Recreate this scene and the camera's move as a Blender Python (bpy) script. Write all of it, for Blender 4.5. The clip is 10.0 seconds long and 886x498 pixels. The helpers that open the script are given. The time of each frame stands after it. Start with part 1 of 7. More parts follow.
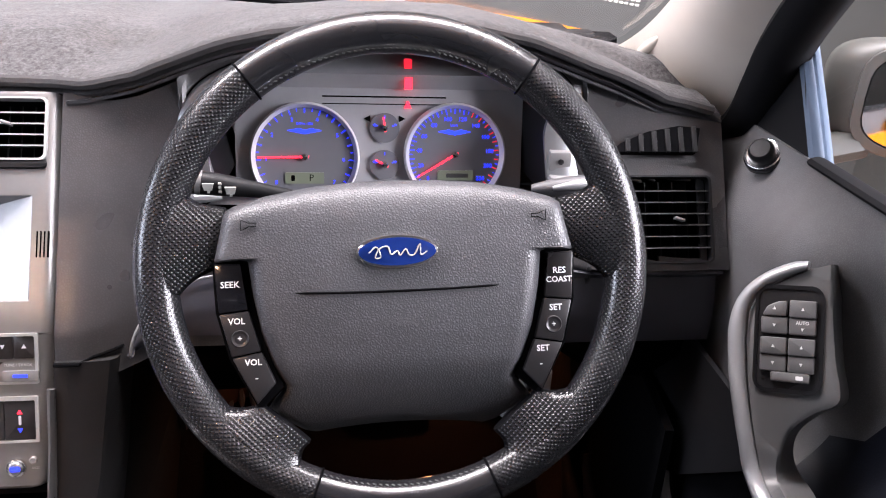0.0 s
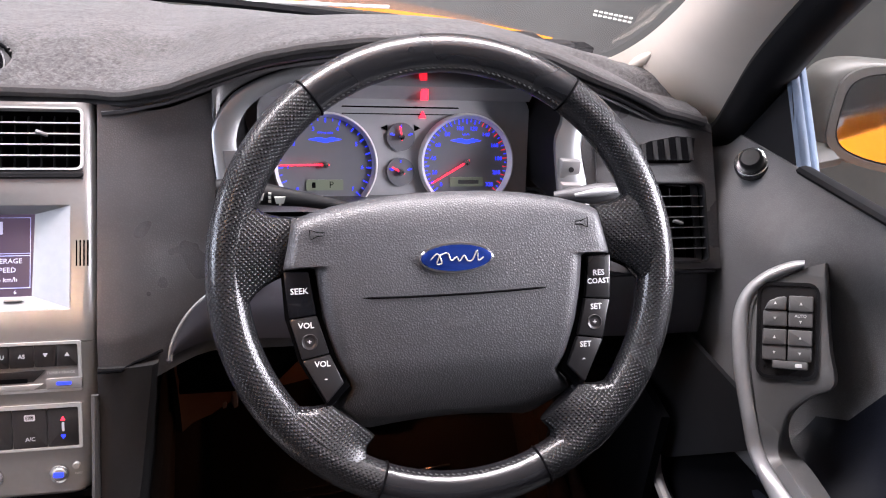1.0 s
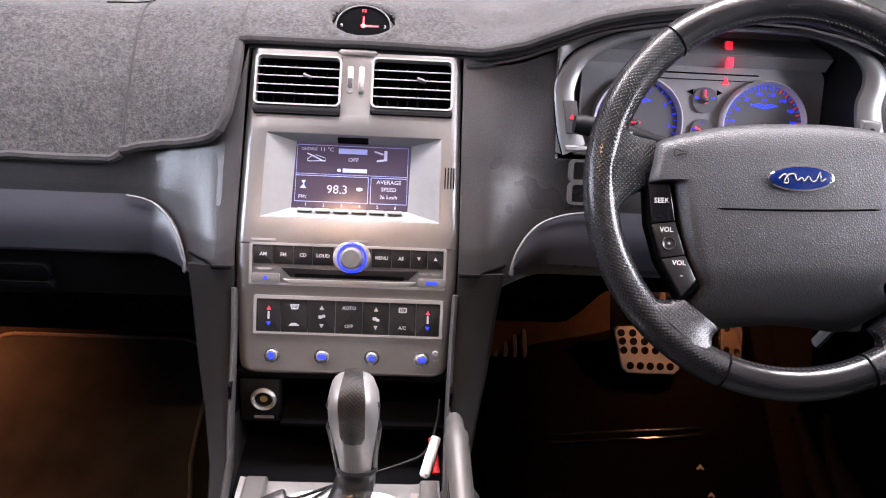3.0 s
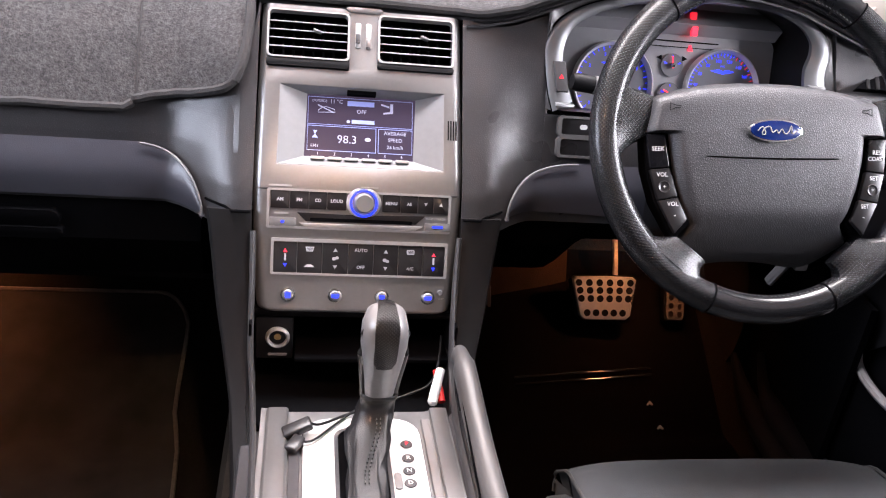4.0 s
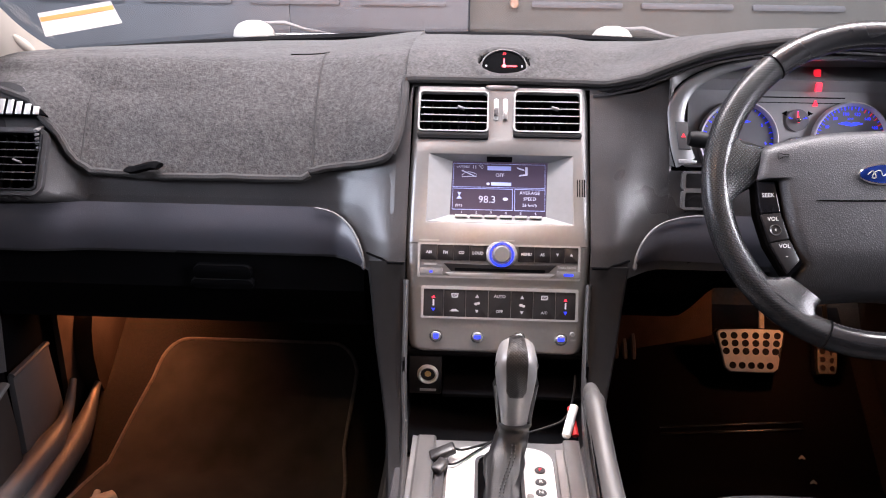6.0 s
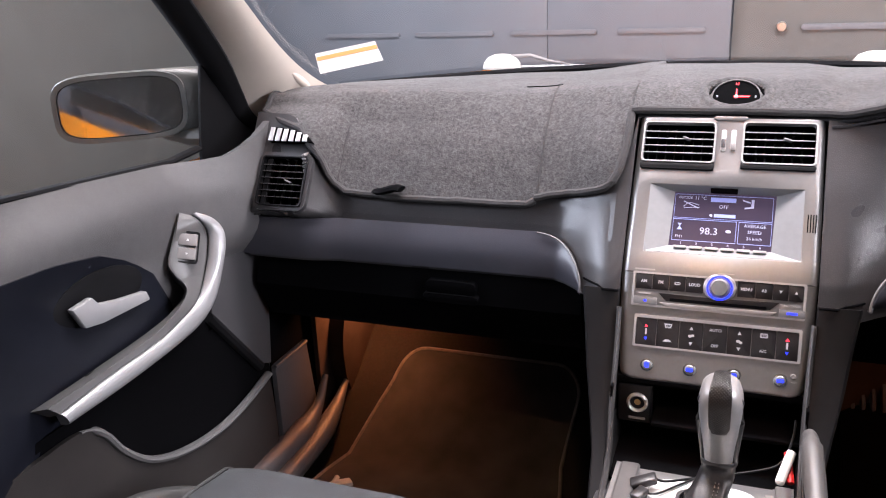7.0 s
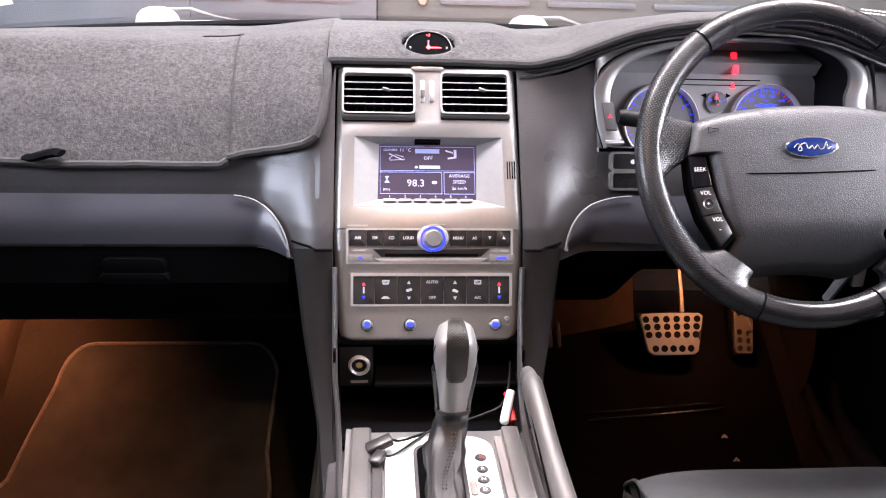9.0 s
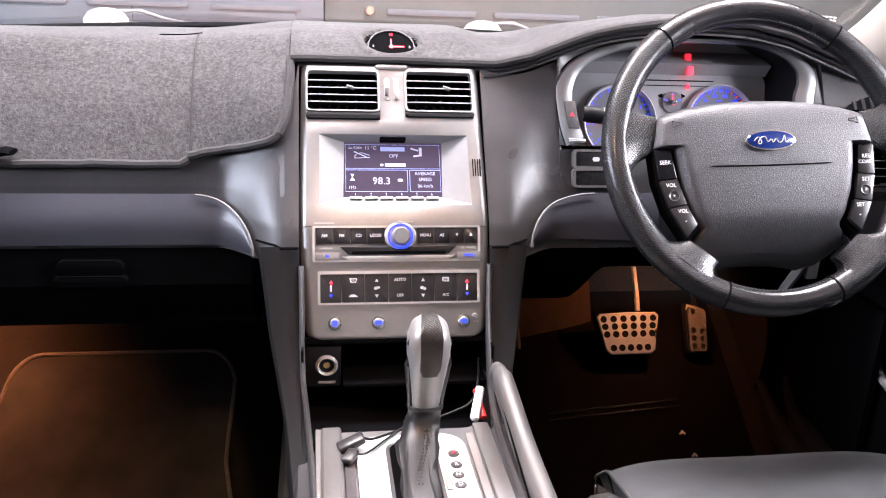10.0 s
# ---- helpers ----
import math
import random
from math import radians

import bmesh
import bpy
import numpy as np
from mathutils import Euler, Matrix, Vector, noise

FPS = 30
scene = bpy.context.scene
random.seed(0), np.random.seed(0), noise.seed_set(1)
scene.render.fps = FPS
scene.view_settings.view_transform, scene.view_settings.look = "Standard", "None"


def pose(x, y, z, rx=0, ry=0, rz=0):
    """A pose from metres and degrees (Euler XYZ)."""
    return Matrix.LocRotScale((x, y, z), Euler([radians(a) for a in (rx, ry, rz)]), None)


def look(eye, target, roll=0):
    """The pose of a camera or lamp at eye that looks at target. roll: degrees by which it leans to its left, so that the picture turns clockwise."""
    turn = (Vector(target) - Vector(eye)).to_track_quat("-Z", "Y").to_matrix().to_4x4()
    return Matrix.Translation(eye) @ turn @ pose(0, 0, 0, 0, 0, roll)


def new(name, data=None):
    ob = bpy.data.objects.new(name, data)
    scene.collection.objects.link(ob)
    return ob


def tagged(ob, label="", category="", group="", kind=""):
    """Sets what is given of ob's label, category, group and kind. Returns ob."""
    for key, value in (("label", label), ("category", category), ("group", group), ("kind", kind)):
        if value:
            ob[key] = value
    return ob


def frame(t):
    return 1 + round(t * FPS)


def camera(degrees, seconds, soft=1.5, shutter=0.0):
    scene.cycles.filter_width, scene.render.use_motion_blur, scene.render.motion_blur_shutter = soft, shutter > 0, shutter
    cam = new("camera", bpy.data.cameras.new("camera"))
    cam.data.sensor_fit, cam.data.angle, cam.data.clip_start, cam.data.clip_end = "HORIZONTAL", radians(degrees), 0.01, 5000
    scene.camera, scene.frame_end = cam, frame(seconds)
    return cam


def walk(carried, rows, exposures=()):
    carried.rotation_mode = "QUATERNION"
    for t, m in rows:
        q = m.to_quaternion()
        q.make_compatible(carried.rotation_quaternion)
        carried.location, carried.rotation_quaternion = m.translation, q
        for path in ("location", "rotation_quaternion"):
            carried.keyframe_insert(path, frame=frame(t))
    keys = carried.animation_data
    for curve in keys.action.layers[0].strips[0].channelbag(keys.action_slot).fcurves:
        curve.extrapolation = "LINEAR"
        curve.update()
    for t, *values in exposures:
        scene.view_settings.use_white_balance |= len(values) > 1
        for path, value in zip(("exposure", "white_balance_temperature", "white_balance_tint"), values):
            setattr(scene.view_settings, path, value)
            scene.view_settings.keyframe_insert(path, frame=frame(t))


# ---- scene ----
cam = camera(56.6, 10.0, soft=1.1)
PATH = [
    (0, (0.363, -0.042, 0.942), (0.639, 1.743, 0.083), 3.2),
    (0.5, (0.317, -0.042, 0.951), (0.706, 1.723, 0.094), 4.3),
    (1, (0.251, -0.061, 0.963), (0.724, 1.683, 0.106), 5.3),
    (1.5, (0.199, -0.098, 0.961), (0.512, 1.681, 0.103), 3.8),
    (2, (0.156, -0.139, 0.958), (0.341, 1.691, 0.171), 4.0),
    (2.5, (0.106, -0.168, 0.935), (0.248, 1.665, 0.147), 3.7),
    (3, (0.06, -0.196, 0.903), (0.157, 1.633, 0.101), 3.4),
    (3.2, (0.034, -0.226, 0.903), (0.106, 1.591, 0.071), 3.2),
    (4.3, (-0.082, -0.282, 0.887), (0.395, 1.475, 0.06), 6.6),
    (4.5, (-0.083, -0.301, 0.885), (0.443, 1.467, 0.112), 5.6),
    (5, (-0.094, -0.338, 0.921), (0.439, 1.461, 0.228), 5.2),
    (5.5, (-0.072, -0.365, 0.919), (0.248, 1.483, 0.225), 3.2),
    (6, (-0.028, -0.391, 0.91), (-0.109, 1.484, 0.217), 0.7),
    (7.3, (0.045, -0.432, 0.927), (-0.702, 1.319, 0.317), -2.7),
    (7.5, (0.038, -0.436, 0.92), (-0.694, 1.323, 0.314), -2.3),
    (8, (0.012, -0.424, 0.903), (-0.461, 1.415, 0.275), -0.3),
    (8.5, (-0.038, -0.377, 0.88), (-0.089, 1.513, 0.227), 1.0),
    (9, (-0.062, -0.369, 0.87), (0.091, 1.509, 0.2), 1.7),
    (9.5, (-0.075, -0.371, 0.859), (0.13, 1.507, 0.201), 2.0),
    (10, (-0.097, -0.371, 0.844), (0.202, 1.505, 0.218), 2.4),
]
walk(cam, [(t, look(eye, target, roll)) for t, eye, target, roll in PATH], [(0, 0.66, 6200, 20), (1.5, 0.55, 6200, 20), (2.5, 0.45, 6200, 20), (7.5, 0.36, 6200, 20), (8.5, 0.50, 6200, 20), (9.2, 0.82, 6200, 20), (10, 0.90, 6200, 20)])

# ---- world and lights ----
world = bpy.data.worlds.new("garage_air")
scene.world = world
world.use_nodes = True
world.node_tree.nodes["Background"].inputs[0].default_value = (0.55, 0.6, 0.7, 1)
world.node_tree.nodes["Background"].inputs[1].default_value = 0.06


def area(name, m, sx, sy, power, colour, spread=180):
    d = bpy.data.lights.new(name, "AREA")
    d.shape, d.size, d.size_y, d.energy, d.color, d.spread = "RECTANGLE", sx, sy, power, colour, radians(spread)
    ob = new(name, d)
    ob.matrix_world = m
    return ob


AMBER = (1.0, 0.35, 0.12)
area("garage_light_left", look((-1.98, 0.38, 1.28), (0.5, 0.60, 0.65)), 1.4, 0.7, 46, (0.82, 0.91, 1.0))
area("garage_light_right", look((2.0, 0.05, 1.32), (-0.3, 0.55, 0.6)), 1.2, 0.7, 72, (0.97, 0.97, 0.97))
area("garage_tube_front", look((0, 0.95, 2.3), (0, 0.9, 0.0)), 2.8, 0.5, 108, (1.0, 0.96, 0.90))
# unseen extra lamp facing up, added to brighten the ceiling
area("ceiling_fill_light", look((0, 0.95, 2.12), (0, 0.9, 4.0)), 2.8, 0.3, 48, (1.0, 0.95, 0.92))
# unseen lamp added behind the car as weak fill on the dash
area("rear_fill_light", look((0, -3.4, 1.9), (0, 0.5, 0.8)), 2.0, 0.4, 4, (1.0, 0.98, 0.96))
area("dome_lamp_light", look((-0.05, 0.13, 1.098), (0.04, 0.26, 0.3)), 0.03, 0.02, 1.05, (1.0, 0.56, 0.28), 84)
area("footwell_lamp_light_passenger", look((-0.660, 0.935, 0.388), (-0.72, 0.95, 0.12)), 0.03, 0.03, 1.0, AMBER, 140)
area("footwell_lamp_light_driver", look((0.53, 0.905, 0.402), (0.49, 0.96, 0.20)), 0.03, 0.03, 1.1, AMBER, 150)


# ---- materials ----
def material(name, colour, rough=0.5, metal=0.0, vary=0.15, scale=40.0, bump=0.0, bump_scale=600.0, cells=False, spec=0.5,
             emit=0.0, coat=0.0, stain=0.0, glow=None):
    m = bpy.data.materials.new(name)
    m.use_nodes = True
    nt = m.node_tree
    b = nt.nodes["Principled BSDF"]
    b.inputs["Base Color"].default_value = (*colour, 1)
    b.inputs["Roughness"].default_value = rough
    b.inputs["Metallic"].default_value = metal
    b.inputs["Specular IOR Level"].default_value = spec
    b.inputs["Coat Weight"].default_value = coat
    if emit:
        b.inputs["Emission Color"].default_value = (*(glow or colour), 1)
        b.inputs["Emission Strength"].default_value = emit
        return m
    co = nt.nodes.new("ShaderNodeTexCoord")
    n1 = nt.nodes.new("ShaderNodeTexNoise")
    n1.inputs["Scale"].default_value, n1.inputs["Detail"].default_value = scale, 5
    nt.links.new(co.outputs["Object"], n1.inputs["Vector"])
    n2 = nt.nodes.new("ShaderNodeTexNoise")
    n2.inputs["Scale"].default_value, n2.inputs["Detail"].default_value = 7, 3
    nt.links.new(co.outputs["Object"], n2.inputs["Vector"])
    ad = nt.nodes.new("ShaderNodeMath")
    ad.operation = "ADD"
    nt.links.new(n1.outputs["Fac"], ad.inputs[0])
    nt.links.new(n2.outputs["Fac"], ad.inputs[1])
    mr = nt.nodes.new("ShaderNodeMapRange")
    mr.inputs[1].default_value, mr.inputs[2].default_value = 0.55, 1.45
    mr.inputs[3].default_value, mr.inputs[4].default_value = 1 - vary, 1 + vary
    nt.links.new(ad.outputs[0], mr.inputs[0])
    mx = nt.nodes.new("ShaderNodeMix")
    mx.data_type, mx.blend_type = "RGBA", "MULTIPLY"
    mx.inputs[0].default_value = 1
    mx.inputs[6].default_value = (*colour, 1)
    nt.links.new(mr.outputs[0], mx.inputs[7])
    nt.links.new(mx.outputs[2], b.inputs["Base Color"])
    rg = nt.nodes.new("ShaderNodeMapRange")
    rg.inputs[1].default_value, rg.inputs[2].default_value = 0.3, 0.7
    rg.inputs[3].default_value, rg.inputs[4].default_value = max(0.02, rough - 0.06), min(1, rough + 0.08)
    nt.links.new(n2.outputs["Fac"], rg.inputs[0])
    nt.links.new(rg.outputs[0], b.inputs["Roughness"])
    if bump:
        if cells:
            t = nt.nodes.new("ShaderNodeTexVoronoi")
            t.feature = "DISTANCE_TO_EDGE"
            out = t.outputs["Distance"]
        else:
            t = nt.nodes.new("ShaderNodeTexNoise")
            t.inputs["Detail"].default_value = 4
            out = t.outputs["Fac"]
        t.inputs["Scale"].default_value = bump_scale
        nt.links.new(co.outputs["Object"], t.inputs["Vector"])
        bp = nt.nodes.new("ShaderNodeBump")
        bp.inputs["Strength"].default_value, bp.inputs["Distance"].default_value = bump, 0.0010
        nt.links.new(out, bp.inputs["Height"])
        nt.links.new(bp.outputs[0], b.inputs["Normal"])
        # cell edges darkened: the shade in the grain's grooves goes into the colour
        if cells:
            gr = nt.nodes.new("ShaderNodeMapRange")
            gr.inputs[1].default_value, gr.inputs[2].default_value, gr.inputs[3].default_value, gr.inputs[4].default_value = 0.02, 0.30, 0.80, 1.06
            nt.links.new(out, gr.inputs[0])
            m2 = nt.nodes.new("ShaderNodeMix")
            m2.data_type, m2.blend_type = "RGBA", "MULTIPLY"
            m2.inputs[0].default_value = 1
            nt.links.new(mx.outputs[2], m2.inputs[6])
            nt.links.new(gr.outputs[0], m2.inputs[7])
            nt.links.new(m2.outputs[2], b.inputs["Base Color"])
    return m


def fleece():
    """Charcoal carpet with pale and dark fibres."""
    m = material("mat_fleece", (0.056, 0.054, 0.055), 0.95, vary=0.26, scale=60, bump=0.9, bump_scale=420, spec=0.15)
    nt = m.node_tree
    b = nt.nodes["Principled BSDF"]
    src = b.inputs["Base Color"].links[0].from_socket
    co = [n for n in nt.nodes if n.type == "TEX_COORD"][0]
    n = nt.nodes.new("ShaderNodeTexNoise")
    n.inputs["Scale"].default_value, n.inputs["Detail"].default_value, n.inputs["Roughness"].default_value = 210, 7, 0.85
    nt.links.new(co.outputs["Object"], n.inputs["Vector"])
    r = nt.nodes.new("ShaderNodeMapRange")
    r.inputs[1].default_value, r.inputs[2].default_value, r.inputs[3].default_value, r.inputs[4].default_value = 0.34, 0.68, 0.28, 1.9
    nt.links.new(n.outputs["Fac"], r.inputs[0])
    mx = nt.nodes.new("ShaderNodeMix")
    mx.data_type, mx.blend_type = "RGBA", "MULTIPLY"
    mx.inputs[0].default_value = 1
    nt.links.new(src, mx.inputs[6])
    nt.links.new(r.outputs[0], mx.inputs[7])
    nt.links.new(mx.outputs[2], b.inputs["Base Color"])
    b.inputs["Sheen Weight"].default_value = 0.10
    return m


def dotted(name, colour, rough, pitch=0.0034):
    """Leather embossed with rows of small dots, laid out on the metric UV map."""
    m = material(name, colour, rough, vary=0.12, scale=60, spec=0.5)
    nt = m.node_tree
    b = nt.nodes["Principled BSDF"]
    uv = nt.nodes.new("ShaderNodeUVMap")
    sc = nt.nodes.new("ShaderNodeVectorMath")
    sc.operation = "SCALE"
    sc.inputs[3].default_value = 1 / pitch
    nt.links.new(uv.outputs[0], sc.inputs[0])
    vo = nt.nodes.new("ShaderNodeVectorRotate")
    vo.rotation_type = "Z_AXIS"
    vo.inputs["Angle"].default_value = radians(45)
    nt.links.new(sc.outputs[0], vo.inputs["Vector"])
    fr = nt.nodes.new("ShaderNodeVectorMath")
    fr.operation = "FRACTION"
    nt.links.new(vo.outputs[0], fr.inputs[0])
    di = nt.nodes.new("ShaderNodeVectorMath")
    di.operation = "DISTANCE"
    di.inputs[1].default_value = (0.5, 0.5, 0)
    nt.links.new(fr.outputs[0], di.inputs[0])
    mr = nt.nodes.new("ShaderNodeMapRange")
    mr.interpolation_type = "SMOOTHSTEP"
    mr.inputs[1].default_value, mr.inputs[2].default_value, mr.inputs[3].default_value, mr.inputs[4].default_value = 0.2, 0.42, 1, 0
    nt.links.new(di.outputs["Value"], mr.inputs[0])
    bp = nt.nodes.new("ShaderNodeBump")
    bp.inputs["Strength"].default_value, bp.inputs["Distance"].default_value = 0.55, 0.0005
    nt.links.new(mr.outputs[0], bp.inputs["Height"])
    nt.links.new(bp.outputs[0], b.inputs["Normal"])
    src = b.inputs["Base Color"].links[0].from_socket
    mx = nt.nodes.new("ShaderNodeMix")
    mx.data_type, mx.blend_type = "RGBA", "MIX"
    nt.links.new(mr.outputs[0], mx.inputs[0])
    nt.links.new(src, mx.inputs[6])
    # dots in a lighter colour: the glints on the embossing are painted in
    mx.inputs[7].default_value = (colour[0] * 1.7, colour[1] * 1.7, colour[2] * 1.7, 1)
    nt.links.new(mx.outputs[2], b.inputs["Base Color"])
    return m


def pane(name, tint=(1, 1, 1), gloss=0.06):
    """Thin clear glass: mostly see-through, with a weak mirror on top."""
    m = bpy.data.materials.new(name)
    m.use_nodes = True
    nt = m.node_tree
    nt.nodes.remove(nt.nodes["Principled BSDF"])
    t, g, x = (nt.nodes.new("ShaderNode" + k) for k in ("BsdfTransparent", "BsdfGlossy", "MixShader"))
    t.inputs[0].default_value = (*tint, 1)
    g.inputs["Roughness"].default_value = 0.02
    fz = nt.nodes.new("ShaderNodeFresnel")
    fz.inputs[0].default_value = 1.45
    nt.links.new(fz.outputs[0], x.inputs[0])
    nt.links.new(t.outputs[0], x.inputs[1])
    nt.links.new(g.outputs[0], x.inputs[2])
    nt.links.new(x.outputs[0], nt.nodes["Material Output"].inputs[0])
    return m


DASH = material("grained_charcoal_plastic", (0.047, 0.0455, 0.048), 0.31, vary=0.14, scale=55, bump=0.20, bump_scale=420, cells=True)
DASH_LOW = material("smooth_charcoal_plastic", (0.050, 0.049, 0.053), 0.43, vary=0.14, scale=45, bump=0.4, bump_scale=900)
PAD = material("airbag_cover_plastic", (0.057, 0.057, 0.062), 0.40, vary=0.16, scale=60, bump=0.6, bump_scale=440, cells=True)
BLACK = material("black_plastic", (0.006, 0.006, 0.007), 0.5, spec=0.2, vary=0.25, scale=60, bump=0.12, bump_scale=900)
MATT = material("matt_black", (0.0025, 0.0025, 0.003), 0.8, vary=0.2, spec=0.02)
GLOSSB = material("gloss_black", (0.008, 0.008, 0.010), 0.14, vary=0.2)
HANDLE = material("satin_silver_handle", (0.32, 0.322, 0.332), 0.34, metal=0.3, vary=0.06, scale=60, bump=0.04, bump_scale=900)
PODGREY = material("dark_satin_pod", (0.098, 0.097, 0.098), 0.38, vary=0.08, scale=40, bump=0.1, bump_scale=900)
PRINT = material("grey_print", (0.40, 0.40, 0.40), 0.5)
MARKS = material("greyish_white_print", (0.32, 0.32, 0.30), 0.6)
CARDWHITE = material("white_card", (0.25, 0.245, 0.245), 0.6, vary=0.05)
KEY = material("button_black", (0.017, 0.016, 0.017), 0.30, vary=0.2, scale=80)
SILVER = material("silver_paint", (0.29, 0.285, 0.285), 0.37, metal=0.82, vary=0.06, scale=160, bump=0.05, bump_scale=1500)
SATIN = material("satin_silver_grip", (0.22, 0.215, 0.215), 0.36, metal=0.3, vary=0.08, scale=120, bump=0.05, bump_scale=900)
PALE = material("pale_silver_trim", (0.52, 0.52, 0.525), 0.35, metal=0.55, vary=0.05)
CHROME = material("bright_metal", (0.75, 0.75, 0.75), 0.18, metal=1.0, vary=0.08)
STEEL = material("brushed_pedal_steel", (0.60, 0.57, 0.53), 0.32, metal=0.85, vary=0.12, scale=140, bump=0.1, bump_scale=700)
INSERT = material("blue_grey_trim", (0.054, 0.054, 0.067), 0.33, vary=0.06, scale=50, bump=0.15, bump_scale=900)
FLEECE = fleece()
PIPING = material("mat_binding", (0.048, 0.046, 0.047), 0.85, vary=0.25, scale=300, bump=0.6, bump_scale=900, spec=0.2)
CARPET = material("floor_carpet", (0.012, 0.0098, 0.008), 0.95, vary=0.4, scale=220, bump=0.8, bump_scale=500, spec=0.1)
FLOORMAT = material("passenger_mat", (0.032, 0.029, 0.0265), 0.85, vary=0.60, scale=14, bump=0.6, bump_scale=900, spec=0.2)
BINDING = material("brown_mat_binding", (0.125, 0.105, 0.092), 0.9, vary=0.45, scale=160)
BEIGE = material("beige_pillar_plastic", (0.62, 0.555, 0.485), 0.48, vary=0.05, scale=30, bump=0.12, bump_scale=900)
LINING = material("beige_headlining", (0.60, 0.53, 0.45), 0.9, vary=0.06, scale=200, bump=0.4, bump_scale=700)
CLOTH = material("grey_suede_seat", (0.044, 0.048, 0.052), 0.9, vary=0.22, scale=18, bump=0.4, bump_scale=900, spec=0.2)
LEATHER = material("grey_seat_leather", (0.042, 0.043, 0.043), 0.45, vary=0.15, scale=40, bump=0.4, bump_scale=420, cells=True)
RIMLEATHER = material("smooth_rim_leather", (0.012, 0.012, 0.014), 0.24, coat=0.8, vary=0.2, scale=90, bump=0.25, bump_scale=700)
DOTS = dotted("dotted_rim_leather", (0.0075, 0.0075, 0.0085), 0.22, 0.0029)
KNOBDOTS = dotted("dotted_knob_leather", (0.018, 0.016, 0.015), 0.38, 0.0026)
BOOT = material("boot_leather", (0.014, 0.0138, 0.0145), 0.42, vary=0.2, scale=60, bump=0.25, bump_scale=380, cells=True)
THREAD = material("thread", (0.07, 0.07, 0.07), 0.8)
WHITE = material("white_print", (0.68, 0.68, 0.68), 0.5, vary=0.03)
# unlit white print with a faint glow added to brighten it
LETTER = material("glowing_white_print", (0.50, 0.50, 0.54), 0.5, emit=0.12)
BADGE = material("blue_enamel", (0.006, 0.020, 0.125), 0.15, coat=1.0, vary=0.05)
BLUE = material("blue_backlight", (0.02, 0.02, 0.25), 0.5, emit=2.2, glow=(0.012, 0.03, 1.0))
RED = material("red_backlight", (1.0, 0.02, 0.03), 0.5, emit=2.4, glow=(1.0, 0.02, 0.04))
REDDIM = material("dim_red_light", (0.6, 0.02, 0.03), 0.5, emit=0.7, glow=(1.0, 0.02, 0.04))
LCDTEXT = material("display_letters", (0.45, 0.45, 0.62), 0.5, emit=0.13, glow=(0.72, 0.74, 1.0))
LCDBAR = material("display_bar", (0.30, 0.36, 0.75), 0.5, emit=0.17, glow=(0.50, 0.55, 1.0))
LCDBACK = material("display_backlight", (0.026, 0.020, 0.030), 0.15, emit=0.075, glow=(0.58, 0.42, 0.70))
GREENLCD = material("green_lcd", (0.13, 0.15, 0.11), 0.3, emit=0.06, glow=(0.6, 0.7, 0.5))
GATE = material("bright_gate_plate", (0.72, 0.72, 0.72), 0.40, metal=0.15, vary=0.05, scale=90)
# dash plastic darkened to carry the shade on the console legs
LEG = material("shaded_charcoal_plastic", (0.015, 0.0147, 0.0155), 0.5, vary=0.15, scale=45, bump=0.2, bump_scale=700, spec=0.10)
BEZELS = material("satin_bezel", (0.24, 0.245, 0.255), 0.34, metal=0.6, vary=0.06, scale=90)
RINGS = material("bright_dial_ring", (0.68, 0.68, 0.70), 0.42, metal=0.3, vary=0.04)
DIAL = material("grey_dial_face", (0.14, 0.143, 0.16), 0.5, vary=0.08, scale=60)
CLUSTER = material("cluster_grey", (0.32, 0.32, 0.34), 0.5, vary=0.06, scale=70)
ORANGE = material("orange_car_paint", (0.85, 0.25, 0.008), 0.22, coat=1.0, vary=0.04)
CEILING = material("bounce_white_ceiling", (0.70, 0.70, 0.69), 0.8, vary=0.04, scale=12)
WALLA = material("garage_door_blue_grey", (0.094, 0.108, 0.128), 0.55, vary=0.10, scale=6)
WALLB = material("garage_wall_grey", (0.074, 0.077, 0.074), 0.6, vary=0.14, scale=5)
SLOT = material("slot_dark", (0.098, 0.105, 0.120), 0.6)
CONCRETE = material("concrete", (0.22, 0.21, 0.20), 0.8, vary=0.2, scale=9, bump=0.3, bump_scale=120)
CREAM = material("cream_plastic", (0.46, 0.45, 0.42), 0.45, vary=0.06)
RUBBER = material("rubber_seal", (0.005, 0.005, 0.006), 0.8, vary=0.2, spec=0.12)
# grey channel; the blue light on it is mixed into the colour
STRIP = material("blue_lit_channel", (0.055, 0.085, 0.135), 0.6, metal=0.0, vary=0.1)
LAMPGLASS = material("lit_lamp_cover", (1.0, 0.75, 0.5), 0.4, emit=9.0, glow=(1.0, 0.42, 0.18))
CARDORANGE = material("orange_print", (0.50, 0.11, 0.010), 0.6)
REDPLASTIC = material("red_plastic", (0.55, 0.02, 0.02), 0.35)
PAPER = material("crumpled_paper", (0.45, 0.40, 0.34), 0.8, vary=0.2, scale=120)
MIRROR = material("mirror_silver", (0.82, 0.84, 0.86), 0.015, metal=1.0, vary=0.01)
CLEAR = pane("clear_glass")


# ---- mesh tools ----
def finish(bm, name, mat, smooth=38):
    bmesh.ops.recalc_face_normals(bm, faces=bm.faces)
    me = bpy.data.meshes.new(name)
    bm.to_mesh(me)
    bm.free()
    me.materials.append(mat)
    me.polygons.foreach_set("use_smooth", [True] * len(me.polygons))
    me.set_sharp_from_angle(angle=radians(smooth))
    return me


